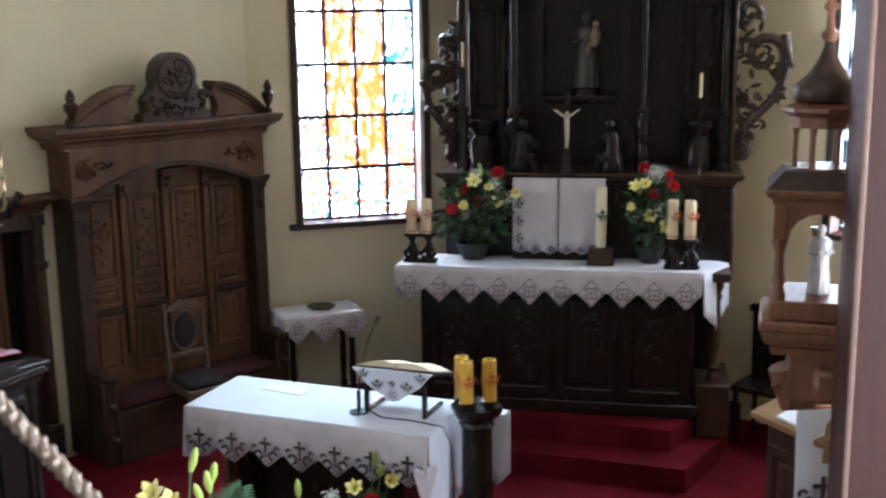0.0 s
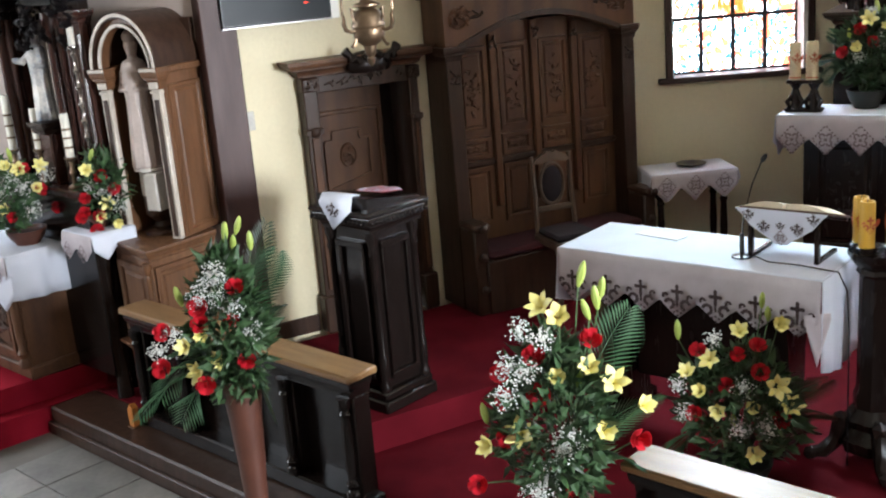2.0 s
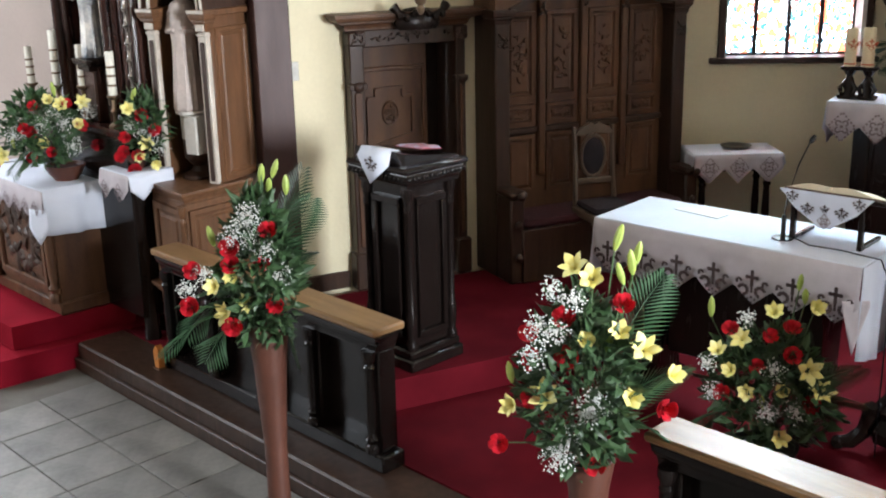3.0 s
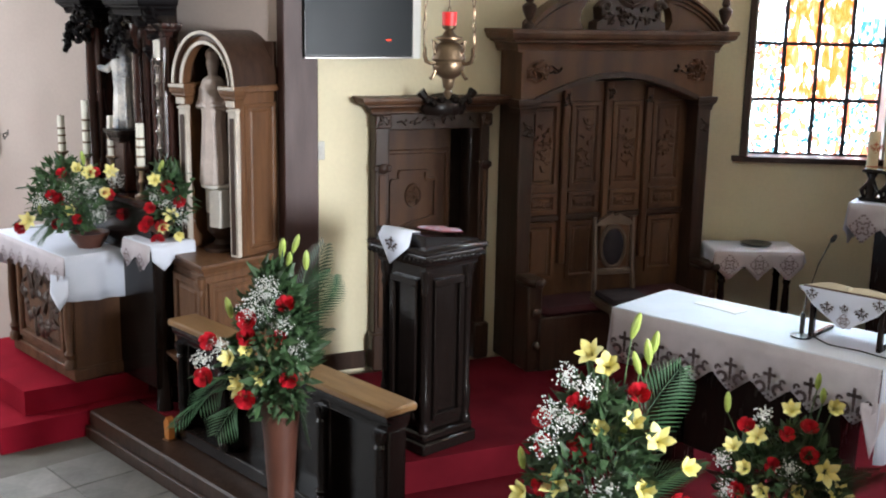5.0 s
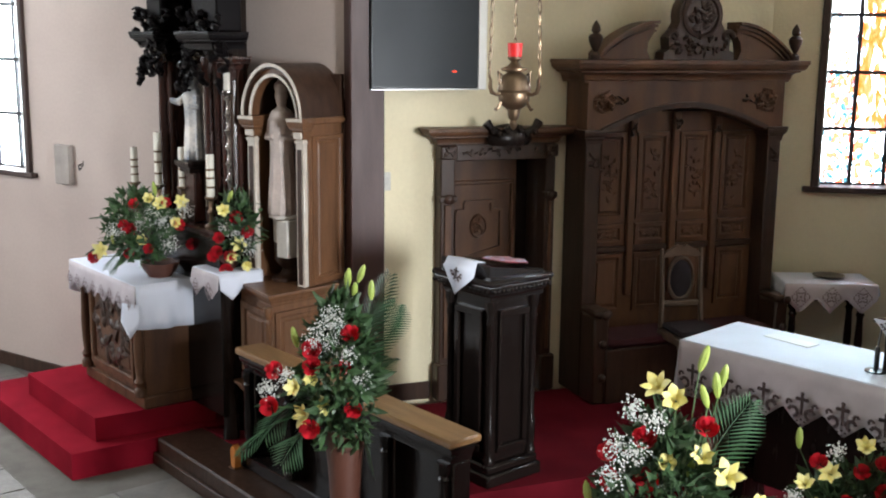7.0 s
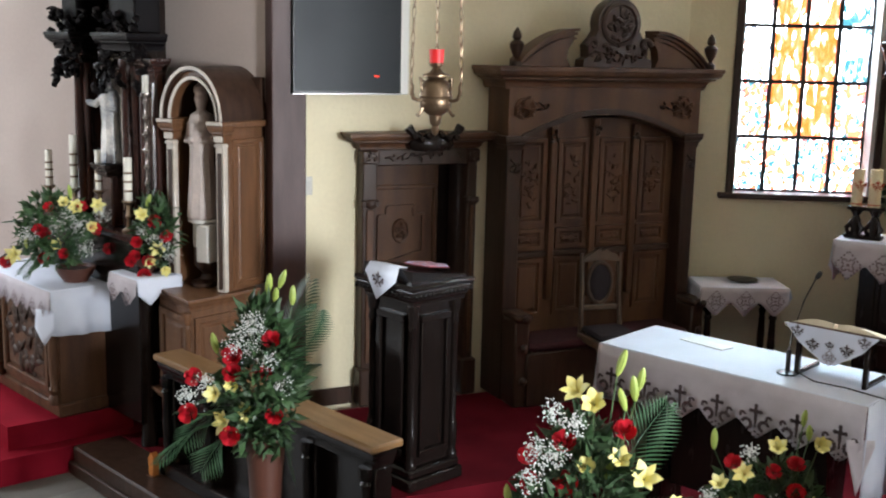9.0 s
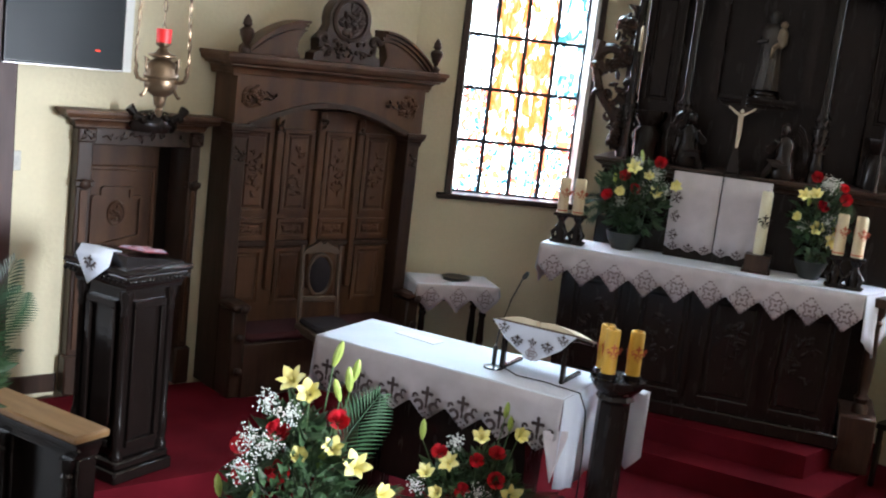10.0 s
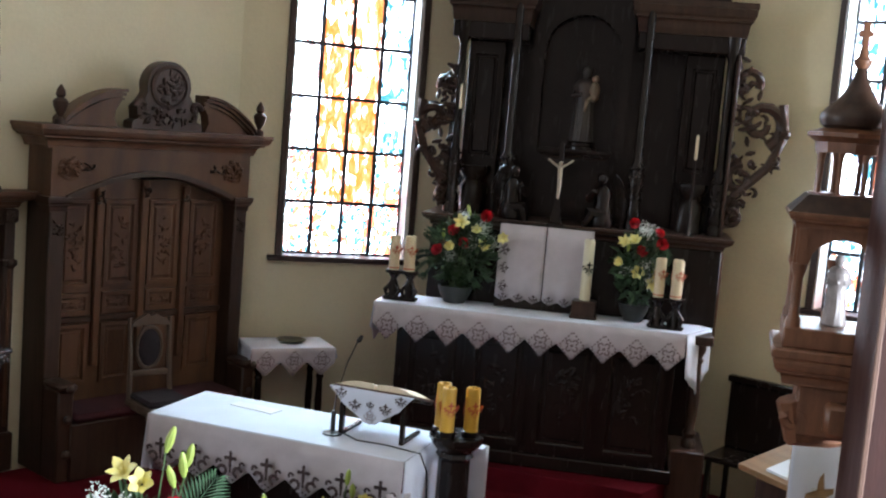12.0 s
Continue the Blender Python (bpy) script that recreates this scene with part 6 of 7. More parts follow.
part("cornice", moulding(B(), -0.17, 0.17, -0.17, 0.17, 2.581, 2.64, 0.035, 3), SHR, dom)
part("skirt_roof", lathe(B(), [(0.20, 2.64), (0.14, 2.705)], 4, None, 0, True), OAK_DARK, dom)
for k in range(8):
    a = radians(22.5 + 45 * k)
    part("lantern_column", lathe(B(), [(0.014, 2.705), (0.010, 2.72), (0.010, 2.83), (0.016, 2.86)], 8, pose(0.115 * math.cos(a), 0.115 * math.sin(a), 0)), SHR, dom)
part("lantern_floor", lathe(B(), [(0.14, 2.70), (0.14, 2.712)], 8), SHR, dom)
part("lantern_cornice", lathe(B(), [(0.13, 2.86), (0.135, 2.90), (0.165, 2.92), (0.165, 2.935), (0.10, 2.955)], 8), SHR, dom)
part("dome", lathe(B(), [(0.10, 2.95), (0.122, 2.962), (0.130, 2.985), (0.126, 3.005), (0.105, 3.03), (0.075, 3.055), (0.054, 3.085), (0.036, 3.12), (0.024, 3.15), (0.018, 3.18)], 20), OAK_DARK, dom)
bm = lathe(B(), [(0.022, 3.175), (0.03, 3.19), (0.034, 3.205), (0.018, 3.22), (0.014, 3.25)], 10)
box(bm, -0.013, 0.013, -0.012, 0.012, 3.24, 3.345, 0.005)
box(bm, -0.026, 0.026, -0.011, 0.011, 3.290, 3.316, 0.005)
part("cross", bm, SHR, dom)
s3 = tagged(part("statuette", statue_shape(B(), 0.27, 0.085, 0.9), mat("statuette_white", (0.34, 0.30, 0.29), 0.4, 0.4, 20)), "small pale statuette in the domed shrine", "statue")
blend_figure(s3, 0.004)
s3.matrix_basis = pose(0.59, 4.36, 2.216, 0, 0, 10)

# ---- ambo behind the shrine ----
F_AM = pose(0.46, 5.55, Z_LOW + 0.006, 0, 0, -54)
amb = thing("ambo", "tan wooden ambo with sloping top", "ambo", F_AM)
part("body", box(B(), 0.06, 0.44, 0.06, 0.44, 0, 1.08, 0.01), OAK_DARK, amb)
part("wedge", prism(B(), [(0.06, 1.081), (0.44, 1.081), (0.44, 1.21), (0.06, 1.11)], -0.44, -0.06, pose(0, 0, 0, 0, 0, 90)), OAK_DARK, amb)
part("sloping_top", prism(B(), [(0.0, 1.10), (0.50, 1.235), (0.50, 1.262), (0.0, 1.128)], -0.50, 0.0, pose(0, 0, 0, 0, 0, 90)), OAK_TOP, amb)
panel(amb, 0.09, 0.41, 0.1, 0.98, 0.06, OAK_DARK, 0.05, 0.02)
sheet = tagged(part("book", prism(B(), [(0.03, 1.139), (0.40, 1.238), (0.40, 1.25), (0.03, 1.151)], -0.46, -0.16, pose(0, 0, 0, 0, 0, 90)), mat("glossy_page", (0.74, 0.76, 0.78), 0.22, 0.1, 4)), "open book with glossy white pages lying on the ambo", "book")
sheet.matrix_basis = F_AM
acl = thing("ambo_cloth", "white linen cloth with lace cross hanging from the ambo", "cloth", F_AM @ pose(0.46, 0.05, 0, 0, 0, 62))
o = part("cloth", drop_sheet(-0.13, 0.15, 1.43, 0.68, 0.28, 0.05, 0, 0.02, 0.5), LINEN, acl)
o.modifiers.new("thick", "SOLIDIFY").thickness = 0.004
part("lace_motif", motif_mesh(0.26), LACE_HOLE, acl).matrix_basis = pose(0.0, -0.035, 0.82)
part("fold", box(B(), -0.13, 0.15, 0.0, 0.03, 1.42, 1.43, 0.004), LINEN, acl)
part("front_board", box(B(), -0.125, 0.145, 0.004, 0.026, 1.0, 1.419, 0.004), OAK_TOP, amb).matrix_basis = pose(0.46, 0.05, 0, 0, 0, 62)

# dark bench beside the high altar
bench = thing("bench", "dark wooden bench with back beside the high altar", "bench", pose(0.88, 8.05, Z_LOW + 0.006, 0, 0, -28))
part("seat", box(B(), -0.30, 0.30, -0.2, 0.2, 0.42, 0.46, 0.008), OAK_BLACK, bench)
part("backrest", box(B(), -0.30, 0.30, 0.17, 0.20, 0.46, 0.95, 0.008), OAK_BLACK, bench)
part("top_rail", box(B(), -0.32, 0.32, 0.15, 0.22, 0.95, 1.0, 0.01), OAK_BLACK, bench)
for x in (-0.28, 0.25):
    for y in (-0.19, 0.16):
        part("leg", box(B(), x, x + 0.035, y, y + 0.035, 0, 0.42, 0.004), OAK_BLACK, bench)

# ---- rope across the nave ----
ROPE = mat("rope_fibre", (0.52, 0.42, 0.35), 0.85, 0.35, 30, 0.3, 200)
rope = thing("rope", "twisted natural fibre rope with a frayed knot, running down slantwise", "rope")
r0, rd = Vector((1.4527, 0.1421, 1.5692)), Vector((0.735, -0.0857, -0.6726))
knot = r0 - 2.165 * rd
upper = r0 - 5.98 * rd
for k in range(3):
    pts = []
    n = 900
    for i in range(n + 1):
        c = upper.lerp(knot, i / n)
        a = i * 1.7 + k * 2.094
        side_v = rd.cross(Vector((0, 1, 0))).normalized()
        up_v = rd.cross(side_v)
        pts.append(c + 0.0017 * (math.cos(a) * side_v + math.sin(a) * up_v))
    part("strand", tube(B(), pts, 0.0017, 5), ROPE, rope)
bm = B()
rk = random.Random(5)
for i in range(70):
    t = rk.random()
    c = knot + rd * (0.045 * t - 0.008)
    d = Vector((rk.gauss(0, 1), rk.gauss(0, 1), rk.gauss(0, 1))).normalized()
    tube(bm, [c, c + d * 0.006 + rd * 0.004, c + d * rk.uniform(0.007, 0.016) + rd * rk.uniform(0.0, 0.02) + Vector((0, 0, -0.006))], [0.0016, 0.0013, 0.0006], 4)
tube(bm, [knot - rd * 0.004, knot + rd * 0.012, knot + rd * 0.03, knot + rd * 0.05], [0.003, 0.0085, 0.0075, 0.004], 8)
part("frayed_knot", bm, ROPE, rope, "frayed knot of loose fibres")["kind"] = "stuff"
part("red_cord", tube(B(), [knot + rd * 0.04, r0 - rd * 1.2, r0, r0 + rd * 2.32], 0.0036, 8), mat("red_cord", (0.28, 0.10, 0.10), 0.8, 0.3, 40), rope, "reddish cord below the knot")


# ---- flowers ----
LEAF = mat("leaf_green", (0.045, 0.095, 0.035), 0.5, 0.4, 14, 0.1, 60, island=0.5)
PALM = mat("palm_green", (0.035, 0.085, 0.038), 0.4, 0.35, 14, 0.1, 60, island=0.4)
BUD = mat("lily_bud", (0.36, 0.46, 0.10), 0.5, 0.3, 18)
LILY = mat("lily_yellow", (0.78, 0.68, 0.20), 0.5, 0.25, 16, 0.1, 60, color2=(0.75, 0.74, 0.38))
ROSE = mat("rose_red", (0.60, 0.010, 0.026), 0.6, 0.4, 30, 0.1, 90)
GYP = mat("gypsophila_white", (0.68, 0.70, 0.66), 0.8, 0.25, 30, island=0.2)
STEM = mat("flower_stem", (0.06, 0.11, 0.04), 0.5, 0.3)
TERRA = mat("vase_terracotta", (0.10, 0.036, 0.023), 0.45, 0.3, 6, 0.1, 40)


def petal(bm, m, length, width, curl, n=5):
    """A pointed, folded petal along +z that bends outwards to +x."""
    prev = None
    for i in range(n + 1):
        t = i / n
        w = width * (math.sin(math.pi * min(1, t * 0.92 + 0.08)) ** 0.8) * 0.5
        x, z = curl * t * t * length, length * (t - 0.25 * curl * t * t * t)
        row = [bm.verts.new(m @ Vector((x + 0.25 * w, -w, z))), bm.verts.new(m @ Vector((x, 0, z))), bm.verts.new(m @ Vector((x + 0.25 * w, w, z)))]
        if prev:
            for k in range(2):
                bm.faces.new((prev[k], prev[k + 1], row[k + 1], row[k]))
        prev = row


def lily_mesh(size, opened, seed):
    bm = B()
    for k in range(6):
        petal(bm, pose(0, 0, 0, 0, 0, 60 * k + seed * 7) @ pose(0.003, 0, 0, 0, 6 + opened * 14, 0), size * (1.0 if k % 2 else 0.94), size * (0.60 if k % 2 else 0.46), opened)
    for k in range(5):
        a = k * 1.26
        tube(bm, [(0, 0, 0), (0.07 * size * math.cos(a), 0.07 * size * math.sin(a), 0.6 * size), (0.12 * size * math.cos(a), 0.12 * size * math.sin(a), 0.72 * size)], 0.012 * size, 4)
    return mesh_of("lily", bm, LILY, True)


def rose_mesh(r, seed):
    rnd = random.Random(seed)
    bm = B()
    for ring, (rad, h, n) in enumerate(((0.25, 1.0, 3), (0.5, 0.95, 4), (0.78, 0.85, 5), (1.0, 0.62, 6))):
        for k in range(n):
            a = 6.283 * k / n + ring * 0.8 + rnd.uniform(-0.2, 0.2)
            rows = []
            for i in range(5):
                t = i / 4
                rr = r * rad * (0.35 + 0.75 * math.sin(t * 1.75)) + (0.14 * r * (t > 0.9) * rad)
                z = r * 1.25 * h * t
                half = 3.9 / n * (0.55 + 0.25 * math.sin(t * 3))
                rows.append([bm.verts.new((rr * math.cos(a + u * half), rr * math.sin(a + u * half), z - 0.10 * r * u * u)) for u in (-1, -0.4, 0.4, 1)])
            for p, q in zip(rows, rows[1:]):
                for j in range(3):
                    bm.faces.new((p[j], p[j + 1], q[j + 1], q[j]))
    return mesh_of("rose", bm, ROSE, True)


LILIES = [lily_mesh(0.070, o, s) for s, o in ((1, 0.48), (2, 0.66), (3, 0.36))]
ROSES = [rose_mesh(0.038, s) for s in (1, 2)]
BUDS = [mesh_of("lily_bud", lathe(B(), [(0.006, 0), (0.013, 0.02), (0.016, 0.045), (0.012, 0.075), (0.004, 0.092)], 8), BUD, True)]


def leafy(n, shape, seed, size=0.085):
    """Small folded leaves on thin stems through a bouquet's volume."""
    rnd = random.Random(seed)
    verts, faces = [], []
    for _ in range(n):
        c, out = shape(rnd, 0.45 + 0.55 * rnd.random() ** 0.6)
        d = (out + Vector((rnd.gauss(0, 0.5), rnd.gauss(0, 0.5), rnd.gauss(0.1, 0.5)))).normalized()
        s = d.cross(Vector((rnd.gauss(0, 1), rnd.gauss(0, 1), rnd.gauss(0, 1)))).normalized()
        u = d.cross(s)
        L = size * rnd.uniform(0.5, 1.25)
        w = L * rnd.uniform(0.16, 0.28)
        b = len(verts)
        verts += [c, c + d * L * 0.4 + s * w + u * w * 0.4, c + d * L * 0.45, c + d * L * 0.4 - s * w + u * w * 0.4, c + d * L - u * L * 0.15]
        faces += [(b, b + 2, b + 1), (b, b + 3, b + 2), (b + 1, b + 2, b + 4), (b + 2, b + 3, b + 4)]
    me = bpy.data.meshes.new("foliage")
    me.from_pydata([tuple(v) for v in verts], [], faces)
    me.materials.append(LEAF)
    return me


def frond(bm, base, tip, droop, width=0.10, n=30):
    base, tip = Vector(base), Vector(tip)
    pts = []
    for i in range(n + 1):
        t = i / n
        pts.append(base.lerp(tip, t) + Vector((0, 0, droop * math.sin(math.pi * t))))
    tube(bm, pts, [0.004 * (1 - 0.7 * i / n) for i in range(n + 1)], 5)
    for i in range(3, n):
        d = (pts[i + 1] - pts[i]).normalized()
        s = d.cross(Vector((0.3, 0.5, 0.8))).normalized()
        L = width * math.sin(math.pi * (0.12 + 0.8 * i / n))
        for sg in (-1, 1):
            e = pts[i] + (s * sg * 0.8 + d * 0.75) * L + Vector((0, 0, -0.15 * L))
            w = d * 0.0052
            m = pts[i].lerp(e, 0.5) + Vector((0, 0, 0.004))
            bm.faces.new([bm.verts.new(p) for p in (pts[i] - w, m - w * 1.2, e, m + w * 1.2)])


def gyp(bm, c, r, n, rnd):
    c = Vector(c)
    for _ in range(n):
        d = Vector((rnd.gauss(0, 1), rnd.gauss(0, 1), rnd.gauss(0, 1))).normalized() * 1.35 * r * rnd.random() ** 0.7
        s = rnd.uniform(0.0030, 0.0052)
        p = c + d
        v = [bm.verts.new(p + Vector(q) * s) for q in ((1, 0, 0), (0, 1, 0), (0, 0, 1), (-1, 0, 0), (0, -1, 0), (0, 0, -1))]
        for a, b, e in ((0, 1, 2), (1, 3, 2), (3, 4, 2), (4, 0, 2), (1, 0, 5), (3, 1, 5), (4, 3, 5), (0, 4, 5)):
            bm.faces.new((v[a], v[b], v[e]))


def aim(d, spin=0.0):
    return Vector(d).to_track_quat("Z", "Y").to_matrix().to_4x4() @ pose(0, 0, 0, 0, 0, spin)


def bouquet(label, base, lilies, roses, buds, gyps, fronds, shape, n_leaf, vase, scale=1.0, group=""):
    """Blossoms at given places (from the base), leaves, white sprays, palm fronds and the vase's own parts."""
    b = thing("flower_arrangement", label, "flowers", Matrix.Translation(base), group)
    vase(b)
    me = leafy(n_leaf, shape, len(label), 0.085 * scale)
    o = new("foliage", me)
    o.parent = b
    o["kind"] = "stuff"
    rnd = random.Random(len(label) + len(lilies))
    view = (Vector((-0.26, 0.12, 2.75)) - Vector(base)).normalized()

    def put(meshes, places, nm, sc):
        for i, p in enumerate(places):
            q = new(nm, meshes[i % len(meshes)])
            q.parent = b
            out = (Vector((p[0], p[1], (p[2] - 0.2) * 0.8)).normalized() * 0.45 + view * 0.9 + Vector((rnd.gauss(0, 0.22), rnd.gauss(0, 0.22), 0.12 + rnd.gauss(0, 0.22)))).normalized()
            if nm == "lily_bud":
                out = (out * 0.35 + Vector((rnd.gauss(0, 0.2), rnd.gauss(0, 0.2), 1))).normalized()
            q.matrix_basis = Matrix.Translation(p) @ aim(out, rnd.uniform(0, 360)) @ Matrix.Scale(sc * scale * rnd.uniform(0.88, 1.12), 4)

    put(LILIES, lilies, "lily", 1.0)
    put(ROSES, roses, "rose", 0.88)
    put(BUDS, buds, "lily_bud", 1.0)
    if gyps:
        bm = B()
        for p, r in gyps:
            gyp(bm, p, r, int(46000 * r * r) + 40, rnd)
        o = part("white_spray", bm, GYP, b, smooth=False)
        o["kind"] = "stuff"
    for a, c, dr in fronds:
        bm = B()
        frond(bm, a, c, dr, 0.15 * scale)
        part("palm_frond", bm, PALM, b, smooth=False)
    bm = B()
    for p in list(lilies) + list(roses) + list(buds):
        tube(bm, [(0, 0, 0), Vector(p) * 0.5 + Vector((0, 0, 0.03)), p], 0.003, 4)
    o = part("stem", bm, STEM, b)
    o["kind"] = "stuff"
    return b


def blob_shape(cx, cy, cz, rx, ry, rz, apex=0.0):
    """Places in a squashed ball whose top is drawn out; with the way outwards."""
    def f(rnd, k):
        while True:
            v = Vector((rnd.uniform(-1, 1), rnd.uniform(-1, 1), rnd.uniform(-1, 1)))
            if v.length <= 1:
                break
        v = v.normalized() * k
        t = max(0, v.z)
        q = Vector((cx + v.x * rx * (1 - 0.6 * apex * t), cy + v.y * ry * (1 - 0.6 * apex * t), cz + v.z * rz))
        return q, Vector((v.x, v.y, v.z * 0.7 + 0.2))
    return f


def tall_vase(h, r1, r0):
    def f(b):
        part("vase", lathe(B(), [(r0 * 1.5, -h), (r0 * 1.5, -h + 0.03), (r0, -h + 0.06), (r0 * 0.95, -h * 0.6), (r1 * 0.8, -h * 0.2), (r1, -0.01), (r1, 0.0), (r1 * 0.9, 0.0), (r1 * 0.85, -0.03)], 20), TERRA, b, "tall brown cone-shaped vase")
    return f


DARK_BOWL = mat("dark_bowl", (0.02, 0.022, 0.018), 0.5, 0.3, 8)


def bowl(h, r, m=None):
    def f(b):
        part("bowl", lathe(B(), [(r * 0.6, -h), (r * 0.62, -h + 0.01), (r * 0.85, -h * 0.5), (r, -0.005), (r, 0.0), (r * 0.9, 0.0), (r * 0.85, -0.02)], 18), m or TERRA, b, "dark plain bowl" if m else "reddish brown bowl")
    return f


# ---- the flower arrangements ----
bouquet("tall arrangement of yellow lilies and red roses on the step", (-1.8, 3.62, 0.8),
        [(0.04, -0.09, 0.74), (-0.01, -0.12, 0.78), (0.02, -0.10, 0.51), (0.13, -0.05, 0.54), (0.21, -0.02, 0.48), (0.17, -0.04, 0.30), (-0.21, -0.21, 0.25), (-0.10, -0.16, 0.29), (0.30, 0.01, 0.39)],
        [(0.14, -0.05, 0.65), (-0.05, -0.13, 0.59), (-0.04, -0.13, 0.44), (-0.15, -0.18, 0.28), (0.29, 0.01, 0.26), (-0.26, -0.24, 0.10), (0.06, -0.08, 0.02), (-0.16, -0.19, 0.53), (-0.14, -0.18, 0.43)],
        [(0.09, -0.02, 0.84), (0.15, 0.01, 0.75), (0.12, -0.00, 0.71), (0.07, -0.02, 0.45), (-0.24, -0.17, 0.32), (0.16, 0.01, 0.79)],
        [((-0.07, -0.20, 0.72), 0.04), ((-0.00, -0.17, 0.68), 0.04), ((-0.11, -0.22, 0.58), 0.05), ((-0.05, -0.19, 0.56), 0.04), ((0.08, -0.13, 0.29), 0.06), ((-0.04, -0.18, 0.07), 0.06), ((-0.13, -0.23, 0.47), 0.05), ((-0.01, -0.17, 0.13), 0.05), ((0.05, -0.14, 0.25), 0.05)],
        [((0, 0, 0.2), (0.22, 0.16, 0.72), 0.05), ((0, 0, 0.1), (0.34, 0.10, 0.40), 0.05), ((0, 0, 0.1), (0.30, 0.0, 0.15), 0.06)],
        blob_shape(-0.02, -0.06, 0.33, 0.21, 0.17, 0.36, 0.6), 900, tall_vase(0.63, 0.10, 0.06))
bouquet("tall pointed arrangement of roses, lilies and palm in brown vase", (-3.4, 3.66, 1.06),
        [(0.00, -0.11, 0.12), (-0.07, -0.17, 0.07), (-0.05, -0.15, 0.24), (-0.10, -0.20, 0.20)],
        [(0.10, -0.07, 0.44), (-0.02, -0.18, 0.38), (0.08, -0.09, 0.30), (-0.02, -0.18, 0.30), (-0.14, -0.29, 0.29), (0.11, -0.07, 0.11), (-0.15, -0.31, 0.13), (-0.03, -0.19, 0.03)],
        [(0.01, 0.01, 0.62), (0.05, 0.04, 0.65), (0.03, 0.03, 0.58), (0.09, 0.08, 0.57), (-0.15, -0.14, 0.36)],
        [((0.13, -0.06, 0.25), 0.05), ((-0.10, -0.27, 0.28), 0.04), ((0.05, -0.13, 0.52), 0.05), ((0.01, -0.17, 0.43), 0.06), ((0.03, -0.12, 0.48), 0.06), ((0.09, -0.10, 0.37), 0.05), ((-0.17, -0.30, 0.20), 0.04)],
        [((0, 0, 0.1), (0.157, 0.133, 0.69), 0.03), ((0.02, 0, 0.1), (0.18, 0.15, 0.55), 0.05), ((0, 0, 0), (-0.34, -0.33, -0.14), 0.12), ((0, 0, 0), (-0.30, -0.22, -0.08), 0.14), ((0, 0, 0), (-0.19, -0.22, -0.18), 0.1), ((0, 0, 0.1), (0.17, 0.14, 0.30), 0.05), ((0, 0, 0), (0.12, 0.06, -0.24), 0.1), ((0, 0, 0.1), (-0.28, -0.25, 0.10), 0.06)],
        blob_shape(-0.0, -0.03, 0.24, 0.17, 0.15, 0.36, 0.75), 1000, tall_vase(1.06, 0.095, 0.055))
bouquet("wide low arrangement of lilies and roses before the altar table", (-1.5, 5.04, 0.3),
        [(0.03, -0.12, 0.71), (-0.10, -0.15, 0.57), (-0.14, -0.16, 0.41), (-0.07, -0.14, 0.31), (0.19, -0.08, 0.45), (0.08, -0.10, 0.32), (0.09, -0.10, 0.10), (0.25, -0.07, 0.34), (0.20, -0.08, 0.75), (-0.20, -0.18, 0.50)],
        [(-0.15, -0.17, 0.62), (0.12, -0.10, 0.51), (-0.03, -0.13, 0.44), (0.21, -0.07, 0.28), (0.02, -0.12, 0.60), (0.11, -0.10, 0.64), (-0.17, -0.17, 0.30)],
        [(0.11, -0.02, 0.81), (0.14, -0.02, 0.75), (-0.26, -0.12, 0.65), (-0.01, -0.05, 0.20)],
        [((-0.21, -0.20, 0.31), 0.04), ((-0.08, -0.17, 0.69), 0.04), ((0.05, -0.13, 0.44), 0.05), ((0.16, -0.11, 0.25), 0.05), ((-0.24, -0.21, 0.45), 0.04), ((0.04, -0.14, 0.24), 0.05)],
        [((0, 0, 0.1), (0.34, 0.10, 0.42), 0.06), ((0, 0, 0.1), (0.36, 0.02, 0.20), 0.06), ((0, 0, 0.1), (-0.36, -0.02, 0.30), 0.06), ((0, 0, 0.1), (-0.34, -0.1, 0.02), 0.10), ((0, 0, 0.1), (0.1, 0.06, 0.62), 0.05), ((0.05, 0, 0.15), (0.42, -0.04, 0.50), 0.05), ((0.05, 0, 0.15), (0.44, -0.08, 0.34), 0.06)],
        blob_shape(0.0, -0.02, 0.30, 0.30, 0.16, 0.32, 0.2), 800, bowl(0.122, 0.16, DARK_BOWL))
bouquet("arrangement of lilies and roses beside the tabernacle on the high altar", (-1.36, 7.86, 1.7),
        [(0.13, -0.06, 0.40), (0.18, -0.06, 0.30), (-0.05, -0.09, 0.28), (0.31, -0.04, 0.38), (0.02, -0.08, 0.46)],
        [(-0.03, -0.09, 0.40), (0.04, -0.07, 0.31), (0.19, -0.06, 0.52), (-0.13, -0.10, 0.25)],
        [(0.07, -0.04, 0.51), (-0.10, -0.07, 0.33)],
        [((0.18, -0.06, 0.44), 0.05), ((0.26, -0.05, 0.33), 0.05), ((0.10, -0.07, 0.33), 0.05), ((0.04, -0.07, 0.51), 0.04), ((-0.04, -0.09, 0.22), 0.04)],
        [((0, 0, 0.1), (-0.30, -0.03, 0.20), 0.06), ((0, 0, 0.1), (-0.28, -0.02, 0.06), 0.08), ((0, 0, 0.1), (0.16, 0.02, 0.50), 0.04), ((0, 0, 0.1), (-0.25, 0.03, 0.36), 0.04)],
        blob_shape(0.03, 0.0, 0.24, 0.24, 0.12, 0.26, 0.2), 520, bowl(0.122, 0.13, DARK_BOWL))
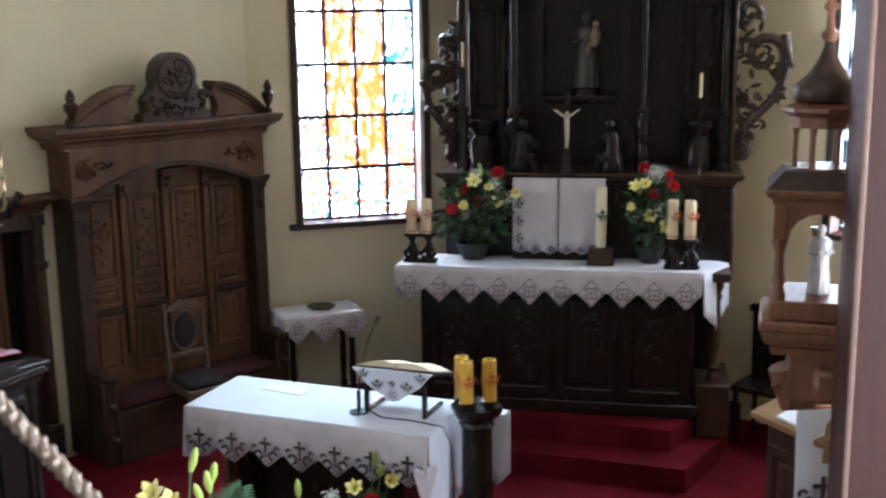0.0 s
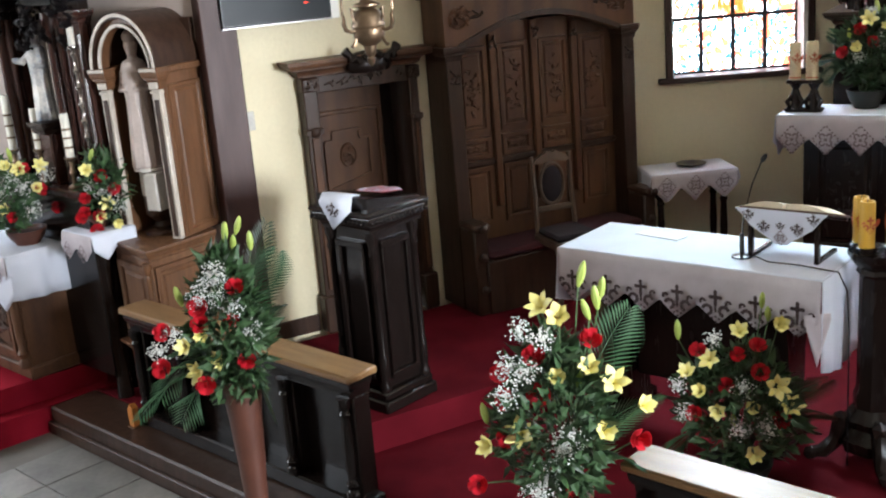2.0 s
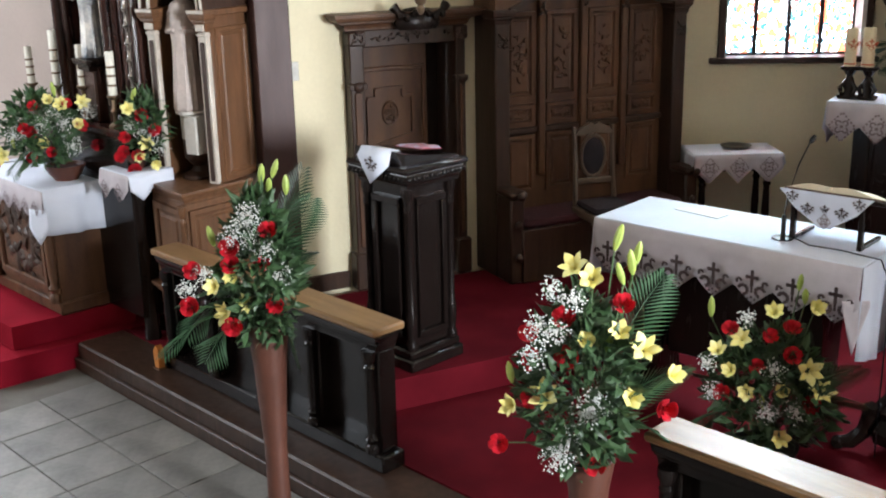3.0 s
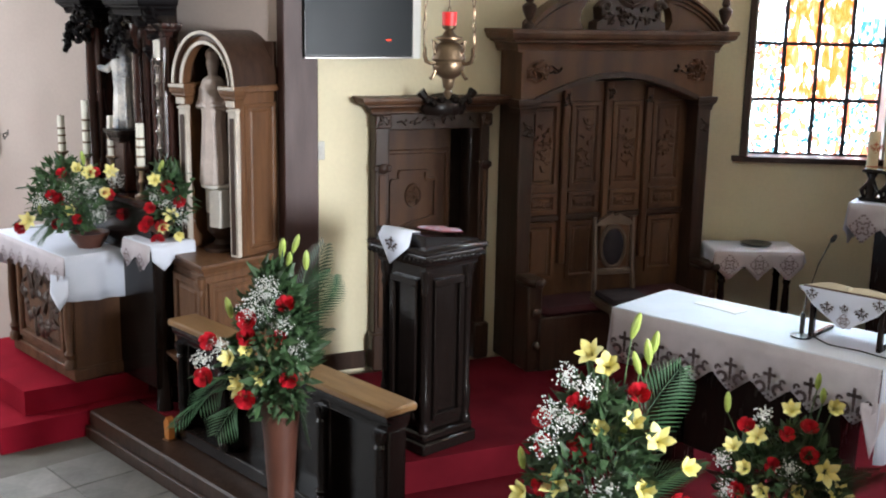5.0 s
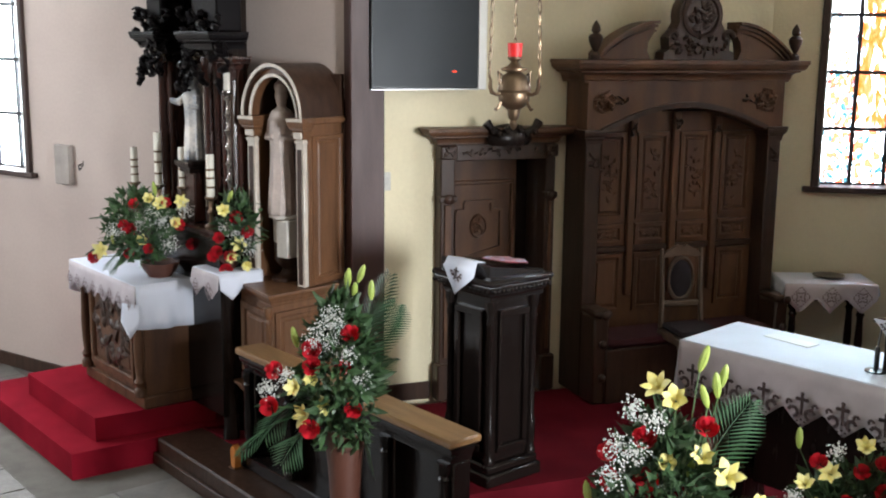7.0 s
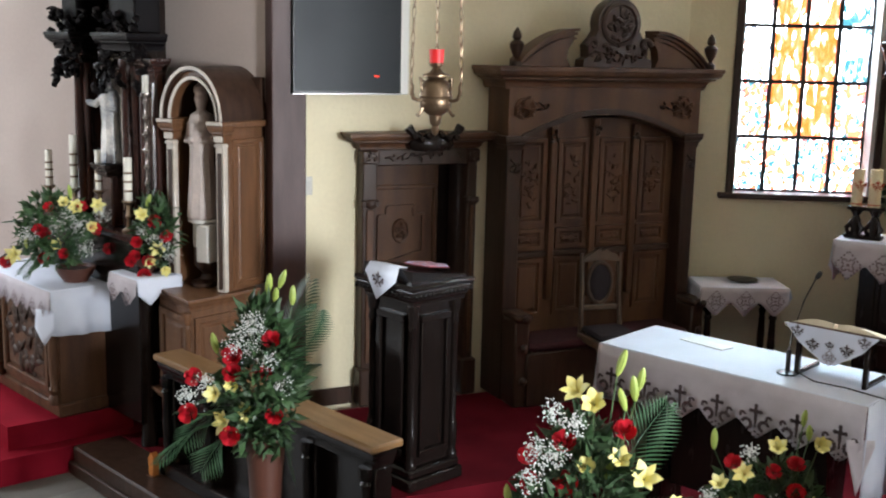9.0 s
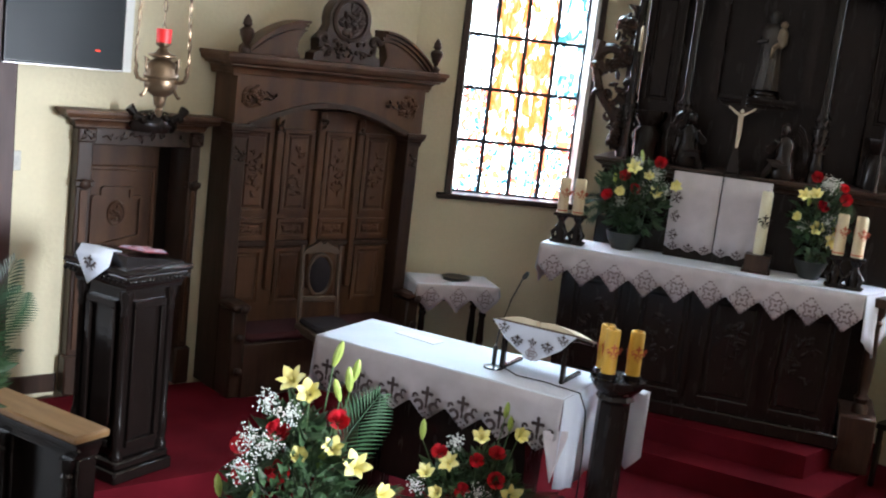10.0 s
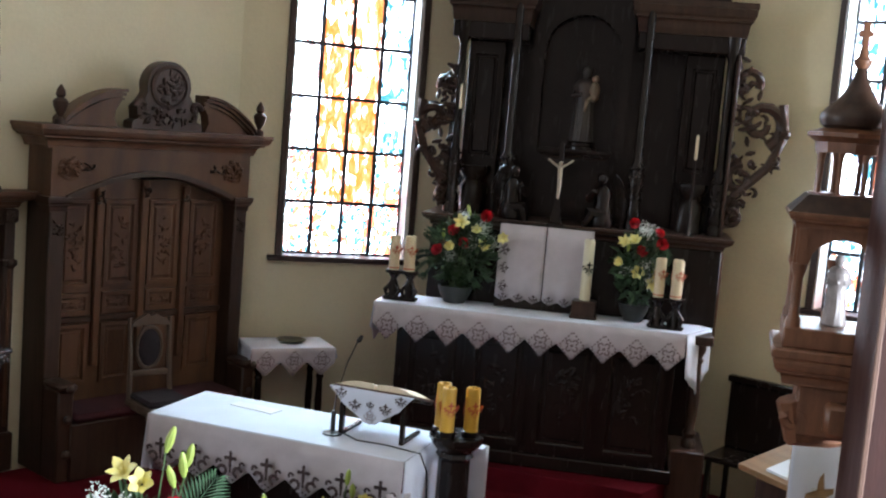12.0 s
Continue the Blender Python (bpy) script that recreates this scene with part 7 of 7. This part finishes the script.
bouquet("tall loose arrangement of lilies and roses on the high altar", (-0.08, 7.88, 1.7),
        [(-0.03, -0.08, 0.44), (-0.10, -0.08, 0.43), (-0.12, -0.08, 0.29), (0.01, -0.08, 0.23), (0.10, -0.08, 0.17)],
        [(0.15, -0.09, 0.44), (-0.05, -0.08, 0.57), (0.01, -0.08, 0.37), (0.12, -0.08, 0.51)],
        [(-0.08, -0.05, 0.37), (0.11, -0.05, 0.22)],
        [((0.01, -0.08, 0.54), 0.05), ((0.06, -0.08, 0.53), 0.05), ((0.06, -0.08, 0.28), 0.05), ((0.11, -0.08, 0.17), 0.05), ((-0.08, -0.08, 0.24), 0.04)],
        [((0, 0, 0.1), (-0.15, -0.03, 0.30), 0.06), ((0, 0, 0.1), (0.22, -0.02, 0.20), 0.08), ((0, 0, 0.1), (0.16, 0.02, 0.42), 0.04)],
        blob_shape(0.02, 0.0, 0.26, 0.16, 0.12, 0.28, 0.2), 420, bowl(0.122, 0.11, DARK_BOWL))
bouquet("round arrangement of roses and lilies in a terracotta bowl", (-6.05, 4.8, 1.29),
        [(0.12, -0.07, 0.41), (0.20, 0.02, 0.42), (0.08, -0.13, 0.43), (0.04, -0.18, 0.17), (-0.11, -0.37, 0.12), (0.17, -0.01, 0.28)],
        [(0.02, -0.20, 0.41), (0.14, -0.05, 0.41), (-0.02, -0.26, 0.27), (0.00, -0.22, 0.25), (0.07, -0.14, 0.11), (-0.01, -0.23, 0.08), (0.18, 0.01, 0.26), (-0.14, -0.41, 0.07), (0.24, 0.07, 0.14)],
        [(0.03, -0.04, 0.45), (-0.14, -0.26, 0.14)],
        [((0.15, -0.08, 0.30), 0.06), ((0.17, -0.06, 0.15), 0.06), ((0.07, -0.19, 0.30), 0.05), ((-0.04, -0.33, 0.24), 0.05), ((0.24, 0.03, 0.37), 0.05), ((0.11, -0.13, 0.36), 0.05)],
        [((0, 0, 0.1), (-0.30, -0.30, 0.30), 0.08), ((0, 0, 0.1), (-0.32, -0.34, 0.05), 0.10), ((0, 0, 0.1), (0.16, 0.06, 0.30), 0.05), ((0, 0, 0.1), (0.17, -0.10, 0.12), 0.08), ((0, 0, 0.1), (-0.16, -0.3, -0.04), 0.1)],
        blob_shape(-0.07, -0.10, 0.24, 0.24, 0.20, 0.24, 0.1), 620, bowl(0.098, 0.13), 0.95)
bouquet("narrow arrangement of red roses and yellow lilies on the flower stand", (-5.448, 4.86, 1.42),
        [(0.06, -0.09, 0.28), (0.12, -0.02, 0.07), (0.15, 0.01, -0.06), (0.08, -0.06, -0.00)],
        [(0.11, -0.03, 0.24), (0.04, -0.11, 0.11), (0.08, -0.06, -0.00), (0.06, -0.08, -0.10), (0.15, 0.02, 0.15), (0.03, -0.12, 0.02), (0.01, -0.13, -0.01)],
        [(0.04, -0.03, 0.32)],
        [((0.18, 0.04, 0.03), 0.05), ((0.14, 0.01, 0.11), 0.05), ((0.10, -0.04, 0.14), 0.04), ((0.06, -0.08, 0.18), 0.04)],
        [((0, 0, 0.05), (0.14, 0.14, 0.30), 0.05), ((0, 0, 0.05), (0.18, 0.16, 0.14), 0.05)],
        blob_shape(0.06, 0.04, 0.16, 0.13, 0.12, 0.22, 0.3), 380, bowl(0.10, 0.09), 0.95)


# ---- stone tiles of the nave floor, nearest the step ----
tile_me = mesh_of("tile", box(B(), -0.196, 0.196, -0.196, 0.196, -0.012, 0.0, 0.003), STONE)
RED_STONE = mat("floor_red_stone", (0.17, 0.115, 0.095), 0.6, 0.3, 5, 0.2, 30)
tile_red = mesh_of("tile", box(B(), -0.196, 0.196, -0.196, 0.196, -0.012, 0.0, 0.003), RED_STONE)
n_tile = 0
for i in range(-16, 10):
    for j in range(1, 12):
        lx, ly = i * 0.4 + 0.1, -0.40 - (j - 1) * 0.4
        w = F_R @ Vector((lx, ly, 0))
        if w.x < -9.9 or n_tile >= 290:
            continue
        q = F_S.inverted() @ w
        if -2.0 < q.x < 0.45 and q.y > -0.75:
            continue
        o = new("tile", tile_red if (i * 7 + j * 3) % 17 == 0 else tile_me)
        o.parent = FLOOR
        o.matrix_basis = pose(w.x, w.y, 0, 0, 0, -14)
        n_tile += 1
